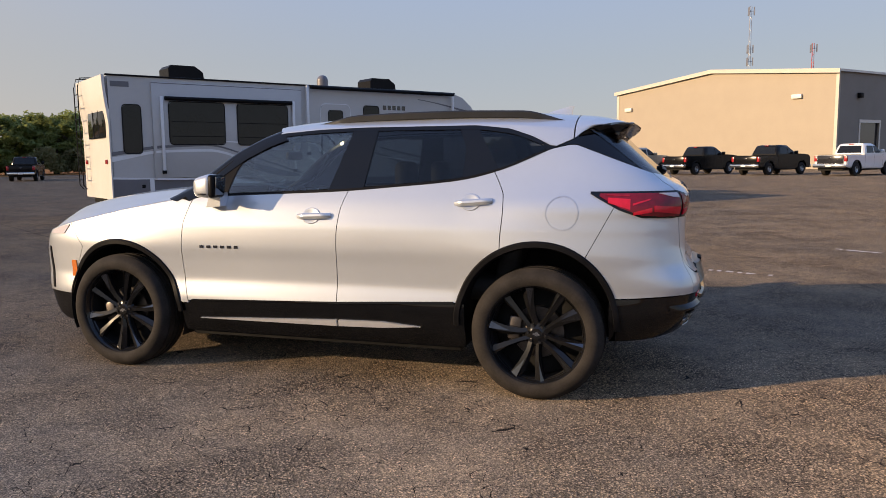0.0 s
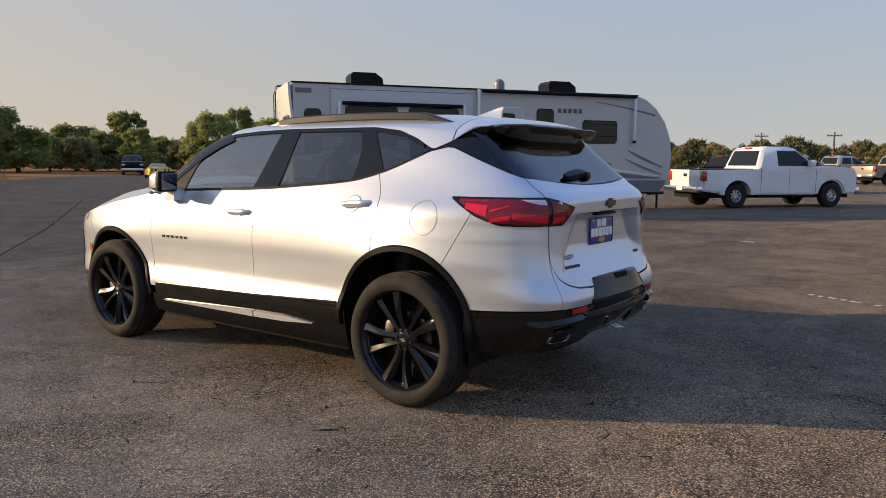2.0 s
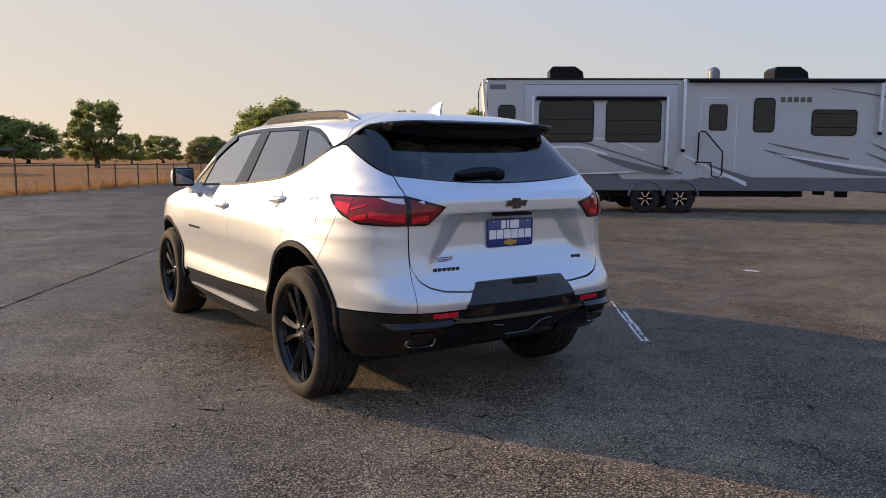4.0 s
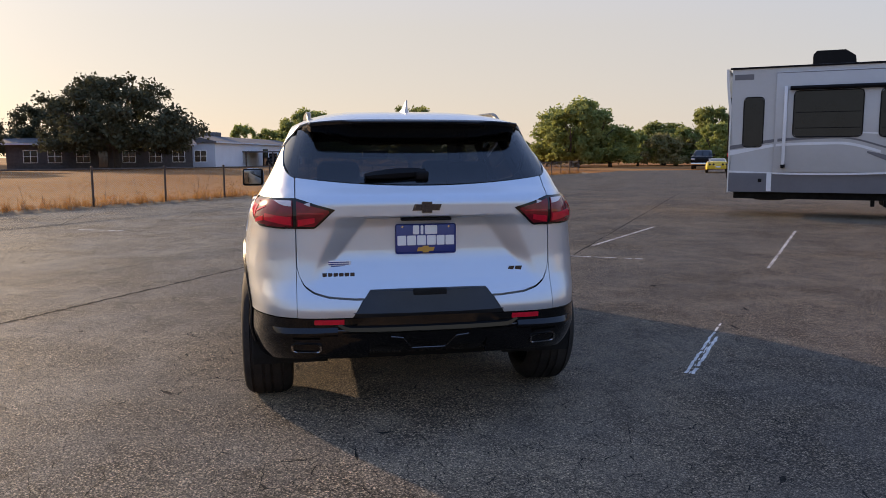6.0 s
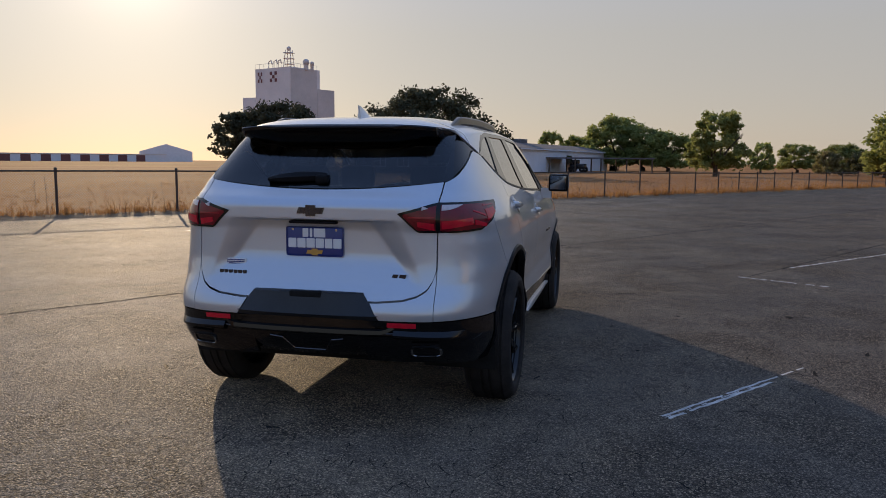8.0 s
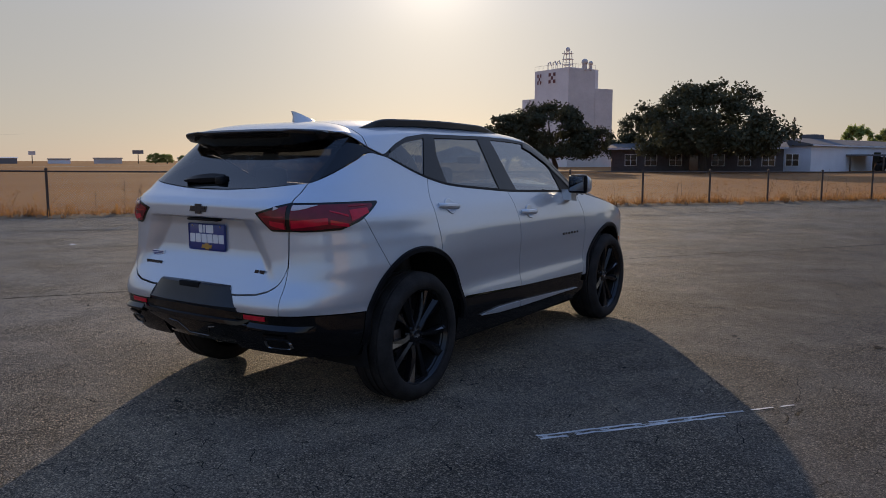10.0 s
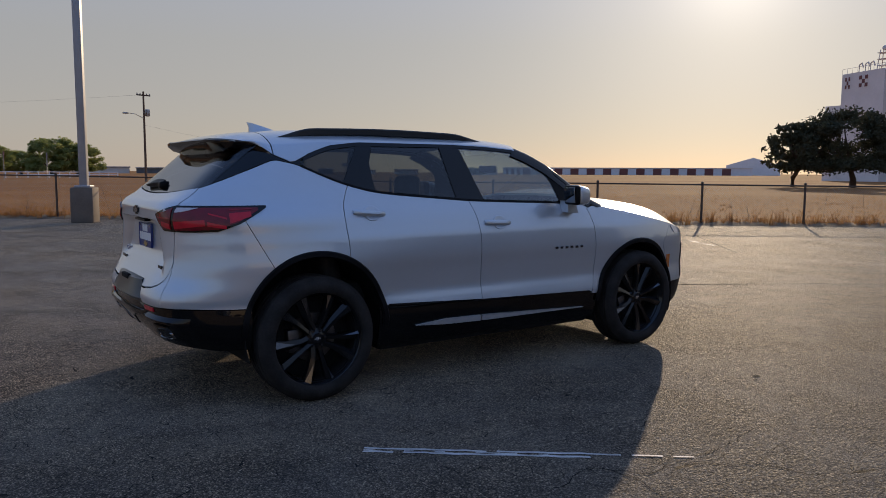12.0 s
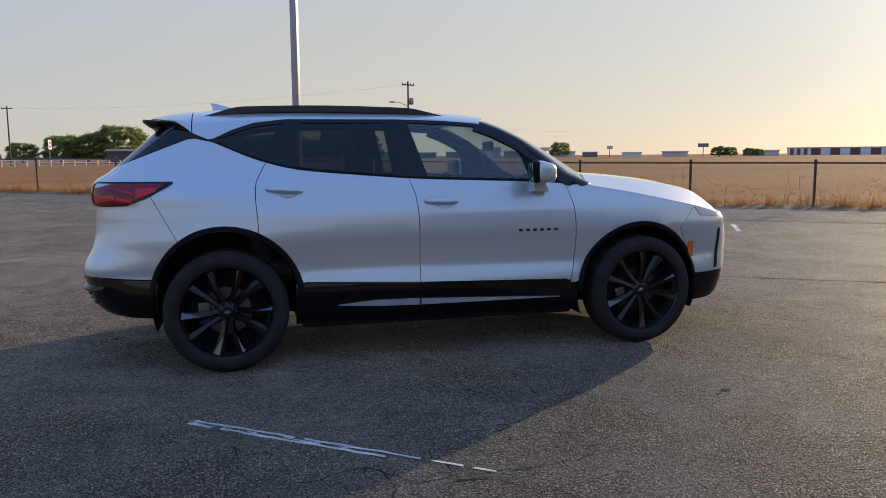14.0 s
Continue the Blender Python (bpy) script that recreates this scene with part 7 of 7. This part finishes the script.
# ---- trees ----
def tree_meshes(seed, h, r, trunk_h, leaf, n, kind):
    """Trunk with limbs, and a crown of leaf sprays gathered in uneven clumps. kind: 0 wide oak, 1 upright, 2 bush."""
    g = random.Random(seed)
    bm = bmesh.new()
    tips = []
    base_r = .035 * h if kind != 2 else .05
    top = Vector((g.gauss(0, .3), g.gauss(0, .3), trunk_h))
    tube(bm, [(0, 0, -.3), (g.gauss(0, .05), g.gauss(0, .05), trunk_h * .5), tuple(top)], .1, 8, True, [base_r * 1.25, base_r, base_r * .85])
    nl = 9 if kind == 0 else 6
    for k in range(nl):
        a = k * 2.4 + g.uniform(-.4, .4)
        out = g.uniform(.45, .8) * r
        rise = g.uniform(.25, .8) * (h - trunk_h)
        mid = top + Vector((math.cos(a) * out * .5, math.sin(a) * out * .5, rise * .55))
        end = top + Vector((math.cos(a) * out, math.sin(a) * out, rise))
        tube(bm, [tuple(top - Vector((0, 0, .15))), tuple(mid), tuple(end)], .1, 6, True, [base_r * .55, base_r * .36, base_r * .12])
        tips += [mid, end]
        for j in range(2):
            b = a + g.uniform(-.9, .9)
            e2 = mid + Vector((math.cos(b) * out * .5, math.sin(b) * out * .5, g.uniform(.05, .35) * (h - trunk_h)))
            tube(bm, [tuple(mid), tuple(e2)], .1, 4, True, [base_r * .26, base_r * .08])
            tips.append(e2)
    verts, faces = [], []
    clumps = []
    nc = 150 if kind == 0 else 110
    lobes = [(g.uniform(0, 6.283), g.uniform(.72, 1.12)) for _ in range(6)]
    for k in range(nc):
        a, b = g.uniform(0, 6.283), g.random() ** .45
        z = g.uniform(-.28, 1) if kind == 0 else g.uniform(-.30, 1)
        reach = 1 + sum((w - 1) * max(0, math.cos(a - q)) ** 6 for q, w in lobes)
        flat = math.sqrt(max(.05, 1 - max(0, z) ** 2 * .9)) * (1.0 if z > 0 else .93)
        rad = r * flat * reach * (.30 + .68 * b)
        c = Vector((math.cos(a) * rad, math.sin(a) * rad, trunk_h + (h - trunk_h) * (.10 + .84 * max(0, z) * (.82 + .18 * reach) + .30 * min(0, z) * b)))
        clumps.append((c, g.uniform(.07, .16) * r if kind == 0 else g.uniform(.10, .22) * r))
    clumps += [(t, .12 * r) for t in tips[:nl * 2]]
    weight = [cr ** 1.8 for c, cr in clumps]
    chosen = g.choices(range(len(clumps)), weight, k=n)
    for q in chosen:
        c, cr = clumps[q]
        d = Vector((g.gauss(0, 1), g.gauss(0, 1), g.gauss(0, .62)))
        p = c + d.normalized() * cr * g.random() ** .5 * g.uniform(.7, 1.25)
        if p.z < trunk_h * .6:
            continue
        s = g.uniform(.5, 1.3) * leaf
        u = Vector((g.gauss(0, 1), g.gauss(0, 1), g.gauss(0, 1))).normalized()
        w = u.cross(Vector((g.gauss(0, 1), g.gauss(0, 1), g.gauss(0, 1)))).normalized()
        k = len(verts)
        verts += [p - u * s, p + w * s * .55, p + u * s, p - w * s * .55]
        faces.append((k, k + 1, k + 2, k + 3))
    return bm, verts, faces


def tree(name, label, seed, h, r, trunk_h, leaf, n, kind, mat, m):
    t = thing(name, label, "tree", m)
    bm, verts, faces = tree_meshes(seed, h, r, trunk_h, leaf, n, kind)
    part("trunk", bm, BARK, t, "dark branching trunk")
    mesh_from("crown", verts, faces, mat, t, "leafy crown", smooth=False, kind="stuff")
    return t


def stand(p, k=1.0, turn=0.0, wide=1.0):
    return Matrix.Translation(p) @ Matrix.Rotation(turn, 4, "Z") @ Matrix.Diagonal((k * wide, k * wide, k, 1))


oak = tree("live_oak_tree", "broad dark live oak with a rounded crown", 5, 11.8, 10.2, 2.6, .25, 30000, 0, OAKLEAF, stand(spot(6, -.07, -166.9, 92), .87, 0, 1.06))
copy_thing(oak, stand(spot(6, -.07, -156.3, 92), .80, 2.0, 1.0))
copy_thing(oak, stand(spot(6, -.07, -162.4, 108), .78, 4.0, .80))
tree("mesquite_tree", "small open-crowned dark tree by the field", 8, 7.2, 3.6, 2.0, .22, 4200, 0, OAKLEAF, stand(spot(4.24, 4.4, -149.7, 92)))
elm = tree("elm_tree", "green leafy tree at the edge of the lot", 21, 8.0, 4.2, 1.1, .19, 17000, 1, ELMLEAF, stand(spot(6, -.07, 160.0, 96), 1.06, 0, 1.28))
elm2 = tree("elm_tree", "green leafy tree with an uneven crown", 22, 7.5, 3.6, 1.1, .19, 14000, 1, ELMLEAF, stand(spot(5.9, -1.66, 171.5, 92), 1.02, 0))
bush = tree("scrub_tree", "olive scrub tree in a thicket", 23, 5.5, 3.6, .6, .21, 9000, 2, SCRUB, stand(spot(3.6, -4.5, 143.0, 105), .9, 0))
for ex, ey, az, d, k, wide, src in (
        (6, -.07, 155.6, 104, .62, 1.0, elm2), (6, -.07, 152.9, 108, .62, 1.2, elm), (6, -.07, 150.8, 112, .78, .9, elm2), (6, -.07, 164.8, 118, .52, 1.2, elm), (6, -.07, 157.6, 98, .66, 1.0, elm),
        (6, -.07, 162.2, 101, .60, 1.0, elm2), (6, -.07, 169.8, 130, .66, .9, elm2), (6, -.07, 167.6, 150, .62, 1.1, elm),
        (5.9, -1.66, -176.2, 150, 1.02, .9, elm2), (5.9, -1.66, -178.0, 152, .92, 1.1, elm2), (5.9, -1.66, 179.2, 150, 1.25, 1.0, elm), (5.9, -1.66, 177.2, 146, .98, 1.1, elm), (5.9, -1.66, 175.4, 142, .86, 1.1, elm),
        (5.9, -1.66, 159.4, 92, .98, 1.0, elm2), (5.9, -1.66, 149.4, 94, .70, .9, elm2), (5.9, -1.66, 147.6, 104, .55, 1.0, elm),
        (3.6, -4.5, 147.9, 110, 1.07, .9, elm2), (3.6, -4.5, 151.2, 112, 0.73, 1.3, elm), (3.6, -4.5, 140.4, 106, 1.16, .7, elm2), (3.6, -4.5, 142.2, 100, 0.90, .8, elm), (3.6, -4.5, 137.8, 110, 0.98, 1.1, elm2),
        (2.2, -5.15, 136.6, 112, 0.95, 1.2, elm), (2.2, -5.15, 134.2, 110, 1.04, 1.1, elm2), (2.2, -5.15, 131.8, 112, 0.98, 1.2, elm)):
    copy_thing(src, stand(spot(ex, ey, az, d), k, az * .7, wide))
for az in np.arange(126.0, 164.0, 1.7):
    copy_thing(bush, stand(spot(4, -3.5, az, 101 + (az * 7.3) % 16), .55 + (az * 3.1) % .35, az))
for az in np.arange(94.5, 110.0, 1.25):
    copy_thing(bush, stand(spot(3.6, -4.5, az, 128 + (az * 5.7) % 15), .75 + (az * 2.3) % .45, az, 1.0))
copy_thing(elm2, stand(spot(3.6, -4.5, 99.1, 140), .66, 1))
copy_thing(elm2, stand(spot(3.6, -4.5, 104.2, 138), .58, 2))
for ex, ey, az, d, k in ((2.9, 5.4, -89.5, 250, 1.0), (2.9, 5.4, -91.3, 255, 1.05), (2.9, 5.4, -93.2, 245, 1.1), (2.9, 5.4, -95.2, 250, .85), (2.9, 5.4, -97.0, 235, 1.25), (2.9, 5.4, -98.6, 238, 1.1),
                         (1.28, 5.77, -75.5, 240, .7), (1.28, 5.77, -77.8, 238, .95), (1.28, 5.77, -79.4, 236, 1.0), (1.28, 5.77, -81.6, 230, 1.25), (1.28, 5.77, -84.4, 236, .85), (1.28, 5.77, -86.2, 240, .7), (1.28, 5.77, -73, 240, .8),
                         (1.28, 5.77, -113.2, 420, 1.0), (1.28, 5.77, -124.3, 380, .6), (1.28, 5.77, -126.3, 400, .5), (5.32, 3.07, -125.8, 380, .55), (5.32, 3.07, -127.5, 400, .45)):
    copy_thing(elm, stand(spot(ex, ey, az, d), k, az, 1.2))


# ---- poles, signs and the far side of the field ----
lp = thing("light_pole", "tall grey steel light pole on a concrete base", "pole", pose(-.17, -17.2, 0, 0, 0, -26))
boxpart("concrete_base", CONCRETE, lp, -.29, .29, -.29, .29, 0, .95, .03, "square concrete base")
bm = bmesh.new()
box(bm, -.10, .10, -.10, .10, .95, 11.0, .02)
box(bm, -.2, .2, -.2, .2, .95, 1.0, .01)
part("shaft", bm, POLEGREY, lp)
for p, h, arms in ((spot(2.88, 5.4, -102.7, 105), 11.4, 1), (spot(1.28, 5.77, -74.8, 170), 11.4, 0), (spot(5.32, 3.07, -170.5, 125), 7.8, 0), (spot(3.6, -4.5, 98.4, 120), 6.0, 0), (spot(3.6, -4.5, 102.9, 125), 6.2, 0)):
    up_ = thing("utility_pole", "wooden utility pole with a crossarm", "pole", facing(p, 20))
    bm = bmesh.new()
    tube(bm, [(0, 0, -.3), (0, 0, h)], .16, 8, True, [.17, .11])
    part("shaft", bm, TIMBER, up_)
    boxpart("crossarm", TIMBER, up_, -.95, .95, -.07, .07, h - .55, h - .40)
    for x in (-.88, -.45, .45, .88):
        boxpart("insulator", GALV, up_, x - .05, x + .05, -.05, .05, h - .40, h - .22)
    if arms:
        boxpart("transformer", GALV, up_, -.75, -.25, -.25, .25, h - 3.1, h - 2.2, .08)
        bm = bmesh.new()
        tube(bm, [(0, 0, h - 3.4), (1.2, 0, h - 2.9), (2.4, 0, h - 2.8)], .04, 6)
        box(bm, 2.2, 2.9, -.12, .12, h - 2.95, h - 2.75, .04)
        part("street_lamp_arm", bm, GALV, up_)
for a, b in ((spot(2.88, 5.4, -102.7, 105, 11.0), spot(1.28, 5.77, -74.8, 170, 11.0)), (spot(2.88, 5.4, -102.7, 105, 7.2), spot(4.2, 4.4, -116.5, 150, 6.0))):
    bm = bmesh.new()
    tube(bm, [a.lerp(b, t) - Vector((0, 0, 4 * t * (1 - t) * 1.1)) for t in np.linspace(0, 1, 14)], .007, 4)
    tagged(part("overhead_wire", bm, BADGE, None), "thin sagging overhead wire across the field", "wire")
for p, kind in ((spot(1.28, 5.77, -77.1, 120), 0), (spot(2.88, 5.4, -94.1, 120), 1), (spot(2.88, 5.4, -96.6, 125), 2)):
    sg = thing("road_sign", ("red and white square road sign on a post", "dark round sign over a yellow plate on a post", "grey back of a road sign on a post")[kind], "sign", facing(p, 85))
    bm = bmesh.new()
    tube(bm, [(0, 0, 0), (0, 0, 3.9)], .05, 6)
    part("post", bm, GALV, sg)
    if kind == 0:
        boxpart("plate", WHITEPAINT, sg, -.62, .62, .05, .09, 2.6, 3.9)
        bm = bmesh.new()
        lathe(bm, [(.001, .10), (.52, .10), (.52, .08)], 24)
        bmesh.ops.translate(bm, verts=bm.verts[:], vec=(0, 0, 3.25))
        part("disc", bm, REDPAINT, sg)
        boxpart("bar", WHITEPAINT, sg, -.36, .36, .10, .115, 3.17, 3.33)
    else:
        bm = bmesh.new()
        lathe(bm, [(.001, .10), (.55, .10), (.55, .06)], 8)
        bmesh.ops.translate(bm, verts=bm.verts[:], vec=(0, 0, 3.4))
        part("disc", bm, REDPAINT if kind == 1 else GALV, sg)
        boxpart("plate", YELLOW if kind == 1 else GALV, sg, -.55, .55, .06, .09, 2.15, 2.75)
# low white rail fence along the road
rail = thing("rail_fence", "low white rail fence along the far road", "fence")
a, b = spot(1.28, 5.77, -70, 150), spot(2.9, 5.4, -101, 165)
n = 46
for k in range(n):
    q = a.lerp(b, k / (n - 1))
    boxpart("post", WHITEPAINT, rail, q.x - .08, q.x + .08, q.y - .08, q.y + .08, 0, 1.15)
bm = bmesh.new()
for z in (.55, 1.05):
    tube(bm, [(a.x, a.y, z), (b.x, b.y, z)], .07, 4)
part("rails", bm, WHITEPAINT, rail)
ra, rb = spot(1.28, 5.77, -60, 175), spot(2.9, 5.4, -125, 230)
d = (rb - ra).normalized()
nn = Vector((-d.y, d.x, 0)) * 4
road = mesh_from("road", [tuple(ra - nn), tuple(rb - nn), tuple(rb + nn), tuple(ra + nn)], [(0, 1, 2, 3)], ASPHALT, None, smooth=False)
tagged(road, "grey asphalt road beyond the field", "road", kind="structure")

# long red and white storage building, and low buildings on the horizon
sa, sb = spot(2.9, 5.4, -129.0, 600), spot(2.9, 5.4, -146.2, 600)
sv = sb - sa
store = thing("storage_building", "long low white storage building with dull red doors", "building", facing(sa, math.degrees(math.atan2(sv.y, sv.x))))
boxpart("wall", SHEDWALL, store, 0, sv.length, -14, 0, 0, 5.0)
boxpart("roof", ROOFMETAL, store, -.4, sv.length + .4, -14.4, .4, 5.0, 5.4)
k = 2.0
while k < sv.length - 10:
    wide = 2.2 if k < 12 else 6.0
    boxpart("red_door", MAROON, store, k, k + wide, -14.08, -13.98, 0, 4.6, 0, "dull red roller door")
    k += wide * 2
gw = thing("gable_warehouse", "pale wide-gabled warehouse on the horizon", "building", facing(spot(2.9, 5.4, -144.7, 650), 125))
bm = bmesh.new()
prism(bm, [(0, 0), (40, 0), (40, 8), (20, 14.0), (0, 8)], 0, 20)
part("hull", bm, SHEDWALL, gw, smooth=False)
rnd2 = random.Random(9)
for az, w, h, mt in ((-105.6, 11, 4, RVDARK), (-107.6, 13, 4.8, SHEDWALL), (-108.6, 4.5, 5.8, SILO), (-110.2, 15, 3.7, STUCCO), (-113.6, 12, 3.3, SHEDWALL), (-115.5, 8, 3.2, RVDARK), (-118.5, 10, 2.6, SHEDWALL), (-121.5, 13, 3, SILO), (-127.2, 17, 3.2, SILO), (-100.5, 20, 3.5, SILO), (-103.2, 13, 3.2, SHEDROOF), (-83, 14, 3.6, BRICK), (-86.2, 16, 3.8, STUCCO)):
    p = spot(2.9, 5.4, az, 430 if az < -98 else 215)
    bd = thing("low_building", "low distant building on the flat horizon", "building", facing(p, az + 90))
    boxpart("wall", mt, bd, -w / 2, w / 2, 0, 12, 0, h * .8)
    bm = bmesh.new()
    prism(bm, [(-.4, h * .8), (12.4, h * .8), (12.4, h * .84), (6, h), (-.4, h * .84)], -w / 2 - .4, w / 2 + .4, "yz")
    part("roof", bm, SHEDROOF if mt != RVDARK else ROOFMETAL, bd, smooth=False)
for az, d, h, wid in ((-116.7, 420, 6.0, 3), (-112.0, 400, 5.2, 5), (-123.2, 400, 6.5, 5)):
    sg = thing("roadside_billboard", "small raised roadside sign on the horizon", "sign", facing(spot(1.28, 5.77, az, d), az + 90))
    boxpart("board", RVDARK if az < -120 else SILO, sg, -wid / 2, wid / 2, -.2, .2, h - 1.8, h)
    boxpart("post", TIMBER, sg, -.2, .2, -.2, .2, 0, h - 1.7)
